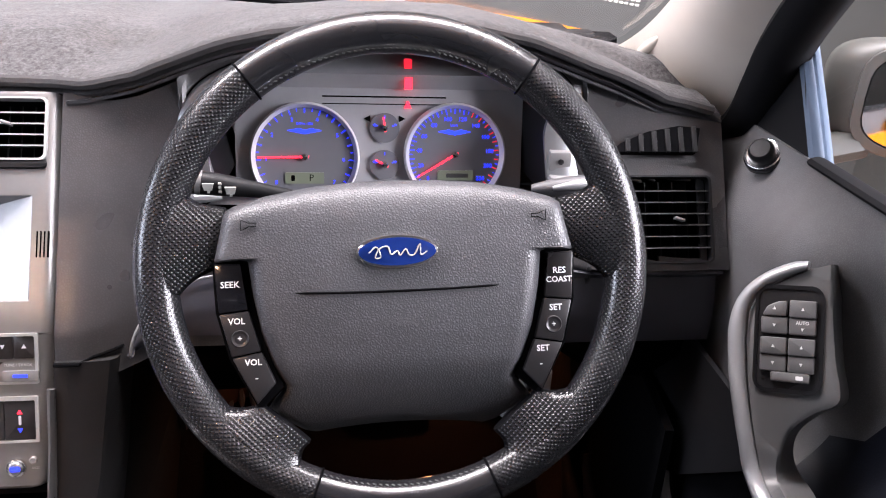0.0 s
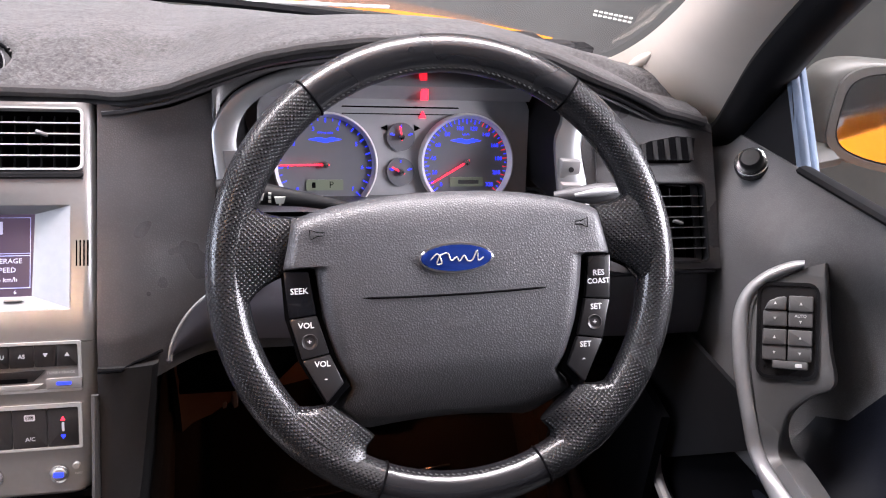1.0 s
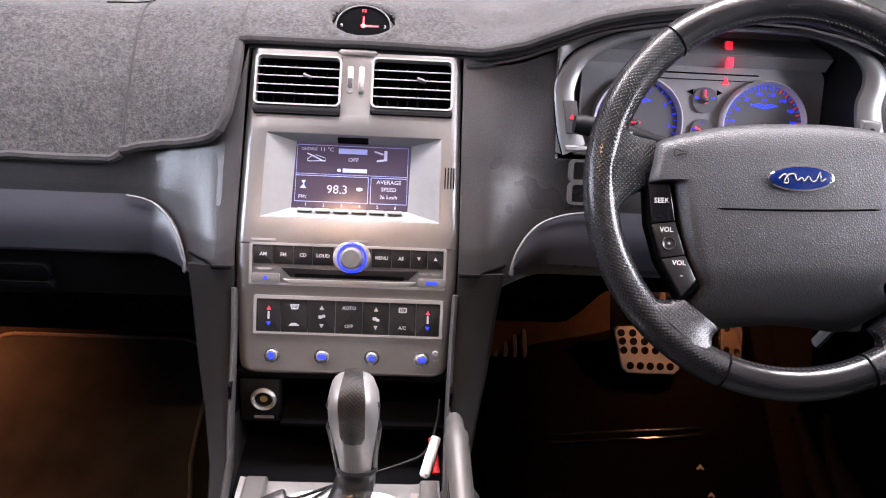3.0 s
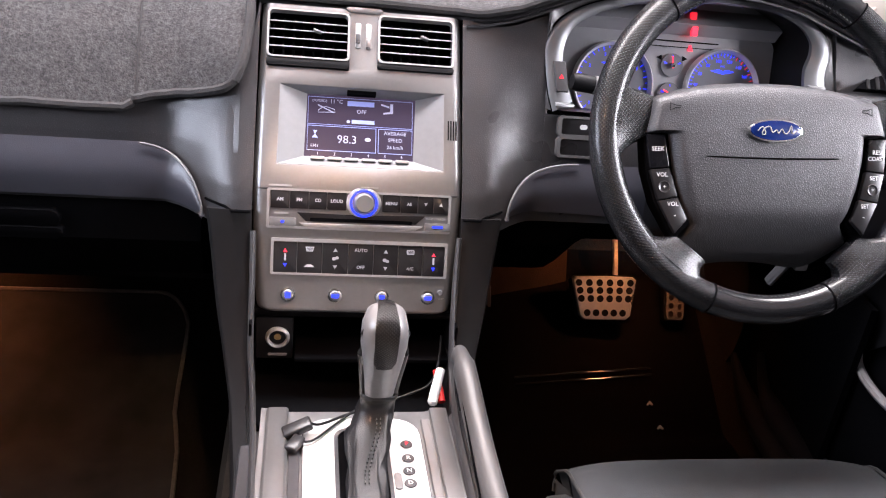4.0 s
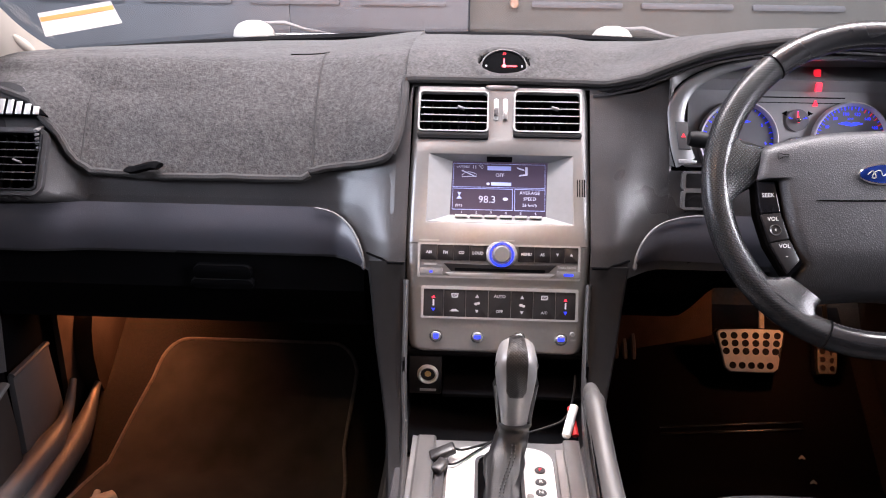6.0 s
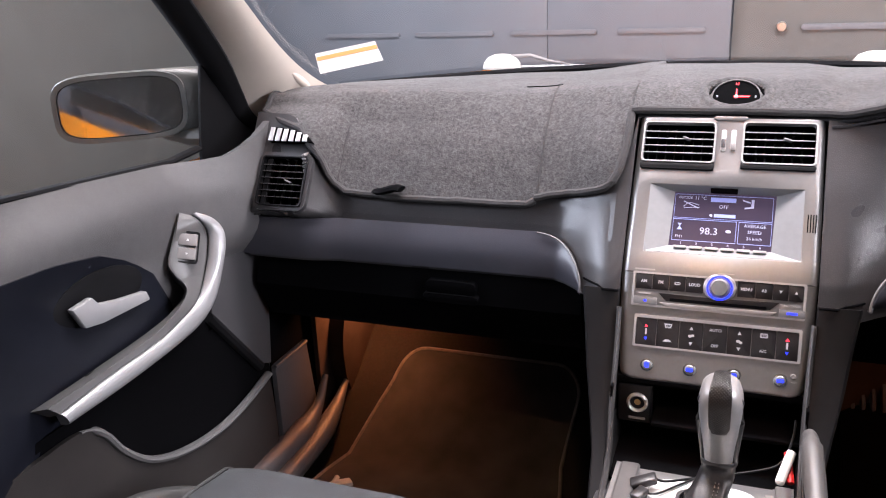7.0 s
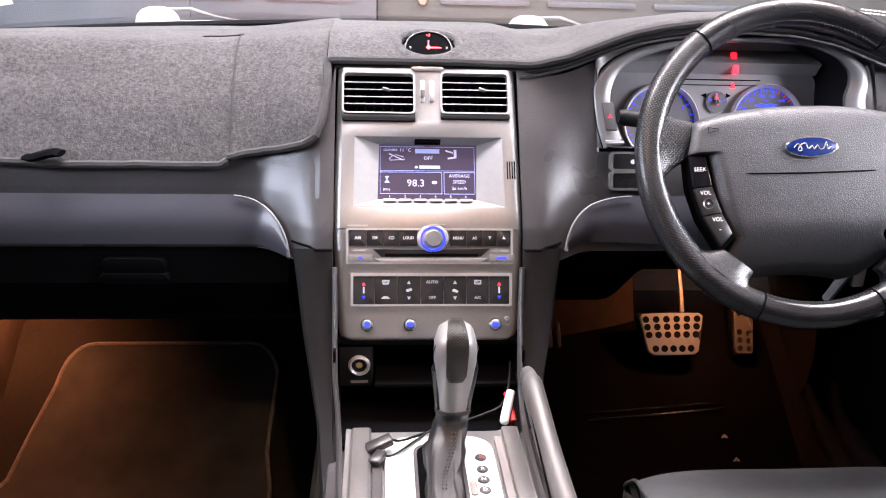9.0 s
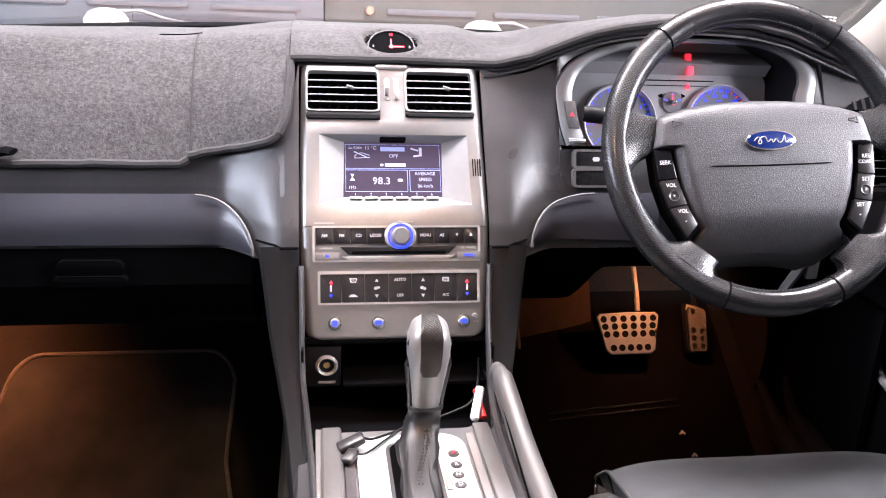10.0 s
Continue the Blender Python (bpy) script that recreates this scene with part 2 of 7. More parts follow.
def thing(name, at, label, category, group="", kind=""):
    ob = new(name)
    ob.empty_display_size = 0.02
    ob.location = at
    return tagged(ob, label, category, group, kind)


def part(name, bm, mat, parent, label="", smooth=38):
    ob = new(name, finish(bm, name, mat, smooth))
    ob.parent = parent
    if parent.data is None:
        ob.matrix_parent_inverse = Matrix.Translation(-parent.location)
    if label:
        ob["label"] = label
    return ob


def solo(name, bm, mat, label, category, kind="", group="", smooth=38):
    return tagged(new(name, finish(bm, name, mat, smooth)), label, category, group, kind)


def tf(bm, m):
    bmesh.ops.transform(bm, matrix=m, verts=bm.verts)
    return bm


def soften(bm, offset, segments=2, angle=35):
    if offset:
        es = [e for e in bm.edges if len(e.link_faces) == 2 and e.calc_face_angle(0) > radians(angle)]
        bmesh.ops.bevel(bm, geom=es, offset=offset, segments=segments, affect="EDGES", profile=0.5, clamp_overlap=True)
    return bm


def box(x0, x1, y0, y1, z0, z1, bevel=0.0, m=None):
    bm = bmesh.new()
    bmesh.ops.create_cube(bm, size=1)
    tf(bm, Matrix.Translation(((x0 + x1) / 2, (y0 + y1) / 2, (z0 + z1) / 2)) @ Matrix.Diagonal((x1 - x0, y1 - y0, z1 - z0, 1)))
    soften(bm, bevel)
    return tf(bm, m) if m else bm


def join(*bms):
    out = bms[0]
    for b in bms[1:]:
        me = bpy.data.meshes.new("tmp")
        b.to_mesh(me)
        b.free()
        out.from_mesh(me)
        bpy.data.meshes.remove(me)
    return out


def rrect(cx, cz, w, h, r, n=5):
    """Rounded rectangle in the x-z plane, as a list of points."""
    r = min(r, w / 2 - 1e-5, h / 2 - 1e-5)
    out = []
    for k, (sx, sz) in enumerate(((1, 1), (-1, 1), (-1, -1), (1, -1))):
        for i in range(n + 1):
            a = radians(90 * k + 90 * i / n)
            out.append((cx + sx * (w / 2 - r) + r * math.cos(a), cz + sz * (h / 2 - r) + r * math.sin(a)))
    return out


def oval(cx, cz, a, b, n=28):
    return [(cx + a * math.cos(2 * math.pi * i / n), cz + b * math.sin(2 * math.pi * i / n)) for i in range(n)]


def slab(pts, y0, y1, bevel=0.0, m=None):
    """A prism on an x-z outline, from the front y0 to the back y1."""
    bm = bmesh.new()
    f = [bm.verts.new((x, y0, z)) for x, z in pts]
    k = [bm.verts.new((x, y1, z)) for x, z in pts]
    front = bm.faces.new(f)
    bm.faces.new(k[::-1])
    for i in range(len(pts)):
        j = (i + 1) % len(pts)
        bm.faces.new((f[j], f[i], k[i], k[j]))
    if bevel:
        bmesh.ops.bevel(bm, geom=list(front.edges), offset=bevel, segments=2, affect="EDGES", profile=0.5, clamp_overlap=True)
    return tf(bm, m) if m else bm


def hoop(outer, inner, y0, y1, m=None, bevel=0.0):
    """A flat frame between two outlines of equal count."""
    bm = bmesh.new()
    n = len(outer)
    vs = [[bm.verts.new((x, y, z)) for x, z in o] for o, y in ((outer, y0), (inner, y0), (inner, y1), (outer, y1))]
    for a in range(4):
        p, q = vs[a], vs[(a + 1) % 4]
        for i in range(n):
            j = (i + 1) % n
            bm.faces.new((p[i], p[j], q[j], q[i]))
    if bevel:
        es = [e for e in bm.edges if all(abs(v.co.y - y0) < 1e-6 for v in e.verts) and e.calc_face_angle(0) > 0.5]
        bmesh.ops.bevel(bm, geom=es, offset=bevel, segments=2, affect="EDGES", profile=0.5, clamp_overlap=True)
    return tf(bm, m) if m else bm


def loft(rings, caps=True, closed=True, m=None):
    bm = bmesh.new()
    rs = [[bm.verts.new(p) for p in r] for r in rings]
    n = len(rs[0])
    for p, q in zip(rs, rs[1:]):
        for i in range(n if closed else n - 1):
            j = (i + 1) % n
            bm.faces.new((p[i], p[j], q[j], q[i]))
    if caps:
        bm.faces.new(rs[0][::-1])
        bm.faces.new(rs[-1])
    return tf(bm, m) if m else bm


def tube(pts, r, n=10, closed=False, uv=False, wide=None, up=(0, 0, 1)):
    """A round bar along points; r may be a list; wide widens it sideways to up."""
    pts = [Vector(p) for p in pts]
    bm = bmesh.new()
    lay = bm.loops.layers.uv.new("uv")
    cnt = len(pts)
    rings, length, lens = [], 0.0, []
    for i, p in enumerate(pts):
        a = pts[(i - 1) % cnt] if closed or i else p
        b = pts[(i + 1) % cnt] if closed or i < cnt - 1 else p
        d = (b - a).normalized()
        s = d.cross(Vector(up))
        s = s.normalized() if s.length > 1e-4 else Vector((1, 0, 0))
        u = s.cross(d).normalized()
        rr = r[i] if isinstance(r, (list, tuple)) else r
        w = (wide[i] if isinstance(wide, (list, tuple)) else wide) or rr
        rings.append([bm.verts.new(p + s * w * math.cos(2 * math.pi * k / n) + u * rr * math.sin(2 * math.pi * k / n)) for k in range(n)])
        lens.append(length)
        length += (pts[(i + 1) % cnt] - p).length
    r0 = r[0] if isinstance(r, (list, tuple)) else r
    for i in range(cnt if closed else cnt - 1):
        p, q = rings[i], rings[(i + 1) % cnt]
        l0, l1 = lens[i], lens[i + 1] if i + 1 < cnt else length
        for k in range(n):
            j = (k + 1) % n
            f = bm.faces.new((p[k], p[j], q[j], q[k]))
            c0, c1 = 2 * math.pi * r0 * k / n, 2 * math.pi * r0 * (k + 1) / n
            for lp, t in zip(f.loops, ((l0, c0), (l0, c1), (l1, c1), (l1, c0))):
                lp[lay].uv = t
    if not closed:
        bm.faces.new(rings[0][::-1])
        bm.faces.new(rings[-1])
    return bm


def sheet(fn, us, vs, thick, keep=None, toward=(0, -0.2, 0.85)):
    """A surface fn(u, v) over a grid whose face looks to a point; its thickness lies behind it."""
    pts = [[Vector(fn(u, v)) for v in vs] for u in us]
    n, m = len(us), len(vs)
    flip = 0.0
    norm = {}
    for i in range(n):
        for j in range(m):
            du = pts[min(i + 1, n - 1)][j] - pts[max(i - 1, 0)][j]
            dv = pts[i][min(j + 1, m - 1)] - pts[i][max(j - 1, 0)]
            c = du.cross(dv)
            norm[i, j] = c.normalized() if c.length > 1e-12 else Vector((0, 0, 1))
            flip += c.dot(Vector(toward) - pts[i][j])
    sg = 1 if flip > 0 else -1
    bm = bmesh.new()
    top = {k: bm.verts.new(pts[k[0]][k[1]]) for k in norm}
    low = {k: bm.verts.new(pts[k[0]][k[1]] - norm[k] * sg * thick) for k in norm} if thick else None
    used = {}
    for i in range(n - 1):
        for j in range(m - 1):
            if keep is None or keep((us[i] + us[i + 1]) / 2, (vs[j] + vs[j + 1]) / 2):
                q = [(i, j), (i + 1, j), (i + 1, j + 1), (i, j + 1)]
                q = q if sg > 0 else q[::-1]
                bm.faces.new([top[k] for k in q])
                if thick:
                    bm.faces.new([low[k] for k in q[::-1]])
                    for a, b in zip(q, q[1:] + q[:1]):
                        if (b, a) in used:
                            del used[b, a]
                        else:
                            used[a, b] = 1
    for a, b in used:
        bm.faces.new((top[b], top[a], low[a], low[b]))
    bmesh.ops.delete(bm, geom=[v for v in bm.verts if not v.link_faces], context="VERTS")
    return bm


def span(a, b, n):
    return [a + (b - a) * i / n for i in range(n + 1)]


def smooth_path(pts, n=6):
    """Catmull-Rom through points."""
    p = [Vector(q) for q in pts]
    p = [2 * p[0] - p[1]] + p + [2 * p[-1] - p[-2]]
    out = []
    for i in range(1, len(p) - 2):
        for k in range(n):
            t = k / n
            a, b, c, d = p[i - 1:i + 3]
            out.append(0.5 * (2 * b + (c - a) * t + (2 * a - 5 * b + 4 * c - d) * t * t + (3 * b - a - 3 * c + d) * t ** 3))
    return out + [p[-2]]


def lathe(profile, n=24, m=None):
    """Turned about the local y axis; profile of (radius, y)."""
    rings = [[(r * math.cos(2 * math.pi * k / n), y, r * math.sin(2 * math.pi * k / n)) for k in range(n)] for r, y in profile]
    return loft(rings, m=m)


def lerp(x, xs, ys):
    return float(np.interp(x, xs, ys))


def ease(x, a, b):
    t = min(1, max(0, (x - a) / (b - a)))
    return t * t * (3 - 2 * t)


TEXTS = {}


def letters(body, size, m, mat, parent, bold=0.0, name="lettering"):
    """Printed characters with the built-in font, centred on m, lying in its x-z plane."""
    key = (body, size, bold)
    if key not in TEXTS:
        cu = bpy.data.curves.new("tmp", "FONT")
        cu.body, cu.size, cu.align_x, cu.align_y, cu.offset, cu.resolution_u = body, size, "CENTER", "CENTER", bold, 2
        ob = new("tmp", cu)
        dg = bpy.context.evaluated_depsgraph_get()
        TEXTS[key] = bpy.data.meshes.new_from_object(ob.evaluated_get(dg))
        bpy.data.objects.remove(ob)
    bm = bmesh.new()
    bm.from_mesh(TEXTS[key])
    tf(bm, m @ pose(0, 0, 0, 90))
    return part(name, bm, mat, parent)


def at(m, x, z, d=0.0):
    return m @ Matrix.Translation((x, -d, z))


def tri(cx, cz, s, up=1):
    return [(cx - s, cz - up * s * 0.8), (cx + s, cz - up * s * 0.8), (cx, cz + up * s)]


# ---- garage round the car ----
solo("ground", box(-4, 4, -5, 6, -0.43, -0.33), CONCRETE, "bare grey concrete garage floor under the car", "floor", "structure")
solo("wall_front", box(-0.07, 2.3, 2.44, 2.6, -0.33, 2.4), WALLB, "plain dark grey garage wall ahead of the car", "wall", "structure")
solo("wall_left", box(-2.17, -2.07, -4, 2.6, -0.33, 2.4), WALLB, "plain dark grey garage side wall", "wall", "structure")
solo("wall_right", box(2.17, 2.27, -4, 2.6, -0.33, 2.4), WALLB, "plain dark grey garage side wall", "wall", "structure")
solo("wall_back", box(-2.3, 2.3, -4.1, -4.0, -0.33, 2.4), WALLB, "plain dark grey garage wall behind the car", "wall", "structure")
# ceiling out of view, white so that it bounces light down
solo("ceiling", box(-2.3, 2.3, -4.1, 2.6, 2.4, 2.5), CEILING, "unseen plain garage ceiling, white to bounce light into the car", "ceiling", "structure")

door = thing("garage_door", (-1.5, 2.42, -0.33), "blue-grey panelled garage door with a row of narrow slots", "garage door")
for i, (z0, z1) in enumerate(((-0.32, 0.3), (0.3, 1.45), (1.45, 2.38))):
    part("panel", box(-2.06, -0.6655, 2.40, 2.44, z0 + 0.002, z1 - 0.002, 0.003), WALLA, door)
    part("panel", box(-0.6645, -0.075, 2.40, 2.44, z0 + 0.002, z1 - 0.002, 0.003), WALLA, door)
for i in range(4):
    x = -0.287 - 0.3575 * i
    part("slot", slab(rrect(x, 0.731, 0.296 if i else 0.277, 0.015, 0.005), 2.392, 2.401, 0.003), SLOT, door)
plate = thing("wall_fitting", (0.1, 2.43, 0.70), "dark slotted strip and small round lock on the grey garage wall", "wall fitting")
for i in range(3):
    part("slot", slab(rrect(0.28 + 0.3575 * i, 0.731, 0.296, 0.018, 0.006), 2.43, 2.442, 0.003), SLOT, plate)
part("lock", lathe([(0.0, 2.422), (0.013, 2.422), (0.016, 2.428), (0.016, 2.442)], 16, Matrix.Translation((0.075, 0, 0.733))), STEEL, plate)


# ---- car shell ----
def solo_mesh(name, me, label, category, kind):
    return tagged(new(name, me), label, category, "", kind)


INNER = smooth_path([(0.700, 0.955, 0.735), (0.708, 0.90, 0.755), (0.712, 0.82, 0.80), (0.705, 0.72, 0.87), (0.68, 0.55, 1.0), (0.62, 0.36, 1.13)], 5)
OUTER = smooth_path([(0.790, 0.80, 0.690), (0.785, 0.765, 0.715), (0.778, 0.735, 0.755), (0.763, 0.68, 0.82), (0.742, 0.57, 0.92), (0.70, 0.40, 1.05), (0.68, 0.33, 1.10)], 5)


def pick(path, t):
    k = t * (len(path) - 1)
    i = min(int(k), len(path) - 2)
    return path[i].lerp(path[i + 1], k - i)


def mirrored(s, p):
    return Vector((s * p[0], p[1], p[2]))


def rear(s):
    """Shifts the passenger pillar's rear edge forward to fit the camera's view."""
    return Vector((0.008, 0.032, 0.004)) if s < 0 else Vector((0, 0, 0))


def pillar(s):
    def fn(u, v):
        a, b = pick(INNER, u), pick(OUTER, u) + rear(s)
        p = a.lerp(b, v)
        bulge = 0.020 * math.sin(math.pi * v)
        return mirrored(s, p + Vector((-bulge * 0.7, -bulge * 0.7, 0)))
    ob = solo("pillar_trim", sheet(fn, span(0, 1, 30), span(0, 1, 8), 0.004), BEIGE, "smooth beige plastic windscreen pillar trim", "pillar", "structure")
    # small grab boss on the trim, beside the screen
    q = [pick(INNER, t).lerp(pick(OUTER, t) + rear(s), 0.20) + Vector((-0.006, -0.006, 0)) for t in span(0.19, 0.34, 6)]
    part("boss", tube([mirrored(s, p) for p in q], [0.003, 0.006, 0.0075, 0.008, 0.0075, 0.006, 0.003], 12), BEIGE, ob, "", 60)
    return ob


for s in (-1, 1):
    pillar(s)
    # black frame of the door behind the trim, and the sail panel
    name = "left" if s < 0 else "right"
    fr = thing("door_frame", (s * 0.79, 0.5, 0.70), "black rubber-sealed door window frame beside the beige pillar", "door frame", kind="structure")
    seal = [mirrored(s, p + rear(s) + Vector((0.022, -0.012, -0.004))) for p in OUTER]
    part("seal", tube(seal, 0.020, 10, wide=0.026), RUBBER, fr)
    edge = [mirrored(s, p + Vector((0.034, -0.022, 0.0) if s > 0 else (0.036, 0.012, 0.002))) for p in OUTER[6:]]
    part("channel", tube(edge, 0.012, 8), BLACK, fr)
    sail = slab([(-0.84, 0.655), (-0.657, 0.655), (-0.663, 0.694), (-0.690, 0.836), (-0.73, 0.836), (-0.80, 0.77), (-0.84, 0.72)], -0.003, 0.002, 0.001)
    if s > 0:
        sail = slab([(-0.80, 0.69), (-0.622, 0.69), (-0.660, 0.765), (-0.700, 0.832), (-0.735, 0.845), (-0.77, 0.79), (-0.80, 0.72)], -0.003, 0.002, 0.001)
    part("sail_panel", tf(sail, Matrix.Translation((s * 0.805, 0, 0)) @ pose(0, 0, 0, 0, 0, 90) @ Matrix.Diagonal((-1, 1, 1, 1))), BLACK, fr)
    if s > 0:
        part("channel_strip", tube(smooth_path([(0.812, 0.626, 0.704), (0.811, 0.650, 0.742), (0.809, 0.676, 0.784), (0.806, 0.702, 0.826), (0.803, 0.722, 0.855)], 4), 0.005, 8, wide=0.009), STRIP, fr)
        part("channel_strip", tube(smooth_path([(0.816, 0.612, 0.704), (0.815, 0.637, 0.742), (0.813, 0.664, 0.784), (0.810, 0.690, 0.826), (0.806, 0.712, 0.858)], 4), 0.003, 8, wide=0.004), STRIP, fr)

solo("headlining", sheet(lambda x, y: (x, y, 1.165 - 0.09 * abs(x / 0.72) ** 3 - 0.03 * max(0, (y - 0.1) / 0.3) ** 2 - 0.05 * max(0, (-0.9 - y))),
                         span(-0.72, 0.72, 16), span(-1.3, 0.41, 12), 0.012), LINING, "beige cloth headlining over the front seats", "roof lining", "structure")


solo("roof_skin", sheet(lambda x, y: (x, y, 1.19 - 0.085 * abs(x / 0.74) ** 3 - 0.03 * max(0, (y - 0.1) / 0.3) ** 2 - 0.05 * max(0, (-0.9 - y))),
                        span(-0.74, 0.74, 16), span(-1.35, 0.42, 12), 0.004, None, (0, 0, 5)), ORANGE, "glossy orange painted car roof", "car body", "structure")


def screen(u, v):
    """Windscreen: u across, v from the base to the header."""
    a, b = pick(INNER, v), pick(INNER, v)
    y = a.y + (0.255 * (1 - v) + 0.05 * v) * (1 - u * u)
    z = a.z + 0.012 * (1 - u * u)
    return (u * (a.x + 0.004), y + 0.012, z + 0.006)


def facing_in(bm):
    """Turns the faces of a pane towards the cabin."""
    bmesh.ops.recalc_face_normals(bm, faces=bm.faces)
    f = list(bm.faces)[len(bm.faces) // 2]
    if f.normal.dot(Vector((0, 0.2, 0.8)) - f.calc_center_median()) < 0:
        bmesh.ops.reverse_faces(bm, faces=bm.faces)
    me = bpy.data.meshes.new("pane")
    bm.to_mesh(me)
    bm.free()
    me.materials.append(CLEAR)
    me.polygons.foreach_set("use_smooth", [True] * len(me.polygons))
    return me


glass = solo_mesh("windscreen", facing_in(sheet(screen, span(-1, 1, 24), span(0, 1, 12), 0)), "clear windscreen over the dashboard", "windscreen", "structure")
glass.visible_shadow = False
band = [Vector(screen(u, 0.0)) for u in span(-1, 1, 24)]
solo("windscreen_seal", tube([p + Vector((0, 0.006, -0.004)) for p in band], 0.006, 8), RUBBER, "black rubber seal at the windscreen base", "seal", "structure")
for s in (-1, 1):
    w = solo_mesh("side_window", facing_in(sheet(lambda y, z: (s * (0.815 - 0.18 * max(0, z - 0.70)), y, z), span(-0.45, 0.66, 8), span(0.66, 1.09, 6), 0,
                                  lambda y, z: y < 0.66 - (z - 0.70) * 0.85)), "clear closed front door window", "window", "structure")
    w.visible_shadow = False
    solo("rear_quarter", join(box(s * 0.80 - 0.03, s * 0.80 + 0.03, -0.62, -0.46, -0.1, 1.12, 0.01), box(s * 0.80 - 0.03, s * 0.80 + 0.03, -1.9, -0.62, -0.1, 0.72, 0.01)),
         DASH_LOW, "dark plastic centre pillar and rear door", "rear door", "structure")
    # painted outer door skin
    solo("outer_door", sheet(lambda y, z: (s * (0.835 + 0.05 * math.sin(math.pi * (z + 0.1) / 0.85)), y, z), span(-1.5, 0.95, 10), span(-0.1, 0.69 if s > 0 else 0.648, 8), 0.004),
         ORANGE, "glossy orange painted car door skin", "car body", "structure")
solo("rear_bulkhead", box(-0.80, 0.80, -1.95, -1.88, -0.1, 0.62, 0.02), DASH_LOW, "dark rear seat backing at the end of the cabin", "bulkhead", "structure")
solo("bonnet", sheet(lambda x, y: (x, y, lerp(y, [1.3, 1.5, 1.9, 2.35], [0.738, 0.715, 0.668, 0.56]) - 0.05 * abs(x / 0.8) ** 3), span(-0.78, 0.78, 16), span(1.3, 2.35, 10), 0.006),
     ORANGE, "orange painted bonnet beyond the windscreen", "bonnet", "structure")
solo("scuttle", sheet(lambda x, y: (x, y, 0.704 + 0.02 * (y < 1.15)), span(-0.74, 0.74, 10), span(1.10, 1.29, 6), 0.004), BLACK, "black plastic scuttle panel below the windscreen", "scuttle", "structure")


# ---- dashboard surfaces ----
def hood(x):
    return lerp(x, [0.07, 0.138, 0.189, 0.231, 0.272, 0.31, 0.37, 0.43, 0.50, 0.56, 0.60, 0.654, 0.70, 0.76],
                [0.733, 0.735, 0.747, 0.764, 0.779, 0.787, 0.796, 0.799, 0.796, 0.785, 0.771, 0.752, 0.733, 0.728])


def top_line(x):
    """Dash top from the windscreen to its front edge, as (y, z) points."""
    fy = lambda z: front_y(min(x, -0.133), z)
    p = [(1.17, 0.738), (1.0, 0.746), (0.88, 0.745), (0.5 * (0.825 + fy(0.735) + 0.03), 0.735), (fy(0.69), 0.688), (fy(0.61), 0.61), (fy(0.575), 0.575)]
    c = [(1.17, 0.748), (1.0, 0.762), (0.90, 0.765), (0.84, 0.762), (0.80, 0.751), (0.765, 0.735), (0.752, 0.726)]
    h = hood(x)
    d = [(1.17, 0.742), (1.0, 0.75 + 0.3 * (h - 0.735)), (0.90, 0.752 + 0.6 * (h - 0.735)), (0.84, h), (0.79, h + 0.002), (0.745, h + 0.001), (0.733, h - 0.008)]
    if x < 0:
        w = ease(x, -0.1335, -0.1315)
        lift = ease(x, -0.30, -0.10)
        p = [(y, z + lift * 0.016 * ease(y, 0.755, 0.80)) for y, z in p]
        return [(a[0] + (b[0] - a[0]) * w, a[1] + (b[1] - a[1]) * w) for a, b in zip(p, c)]
    w = ease(x, 0.10, 0.18)
    return [(a[0] + (b[0] - a[0]) * w, a[1] + (b[1] - a[1]) * w) for a, b in zip(c, d)]


def round_line(pts, n=40):
    q = [(2 * pts[0][0] - pts[1][0], 2 * pts[0][1] - pts[1][1])] + pts + [(2 * pts[-1][0] - pts[-2][0], 2 * pts[-1][1] - pts[-2][1])]
    s = smooth_path([(0, a, b) for a, b in pts], 10)
    d = [0.0]
    for a, b in zip(s, s[1:]):
        d.append(d[-1] + (b - a).length)
    return [(lerp(t * d[-1], d, [v.y for v in s]), lerp(t * d[-1], d, [v.z for v in s])) for t in span(0, 1, n)]


LINES = {}


def on_top(x, t, lift=0.0):
    """Point of the dash top at x and share t of the way from the screen to the front."""
    key = round(x, 5)
    if key not in LINES:
        LINES[key] = round_line(top_line(x))
    ln = LINES[key]
    k = min(max(t, 0), 1) * (len(ln) - 1)
    i = min(int(k), len(ln) - 2)
    f = k - i
    y, z = ln[i][0] + (ln[i + 1][0] - ln[i][0]) * f, ln[i][1] + (ln[i + 1][1] - ln[i][1]) * f
    dy, dz = ln[i + 1][0] - ln[i][0], ln[i + 1][1] - ln[i][1]
    n = math.hypot(dy, dz) or 1
    if abs(x) > 0.66:      # the ends of the dash curve away
        z -= 0.9 * (abs(x) - 0.66) ** 2
    back = min(1, max(0, (y - 0.78) / 0.35))
    y -= back * 0.255 * (x / 0.76) ** 2
    return Vector((x, y + lift * dz / n, z - lift * dy / n))


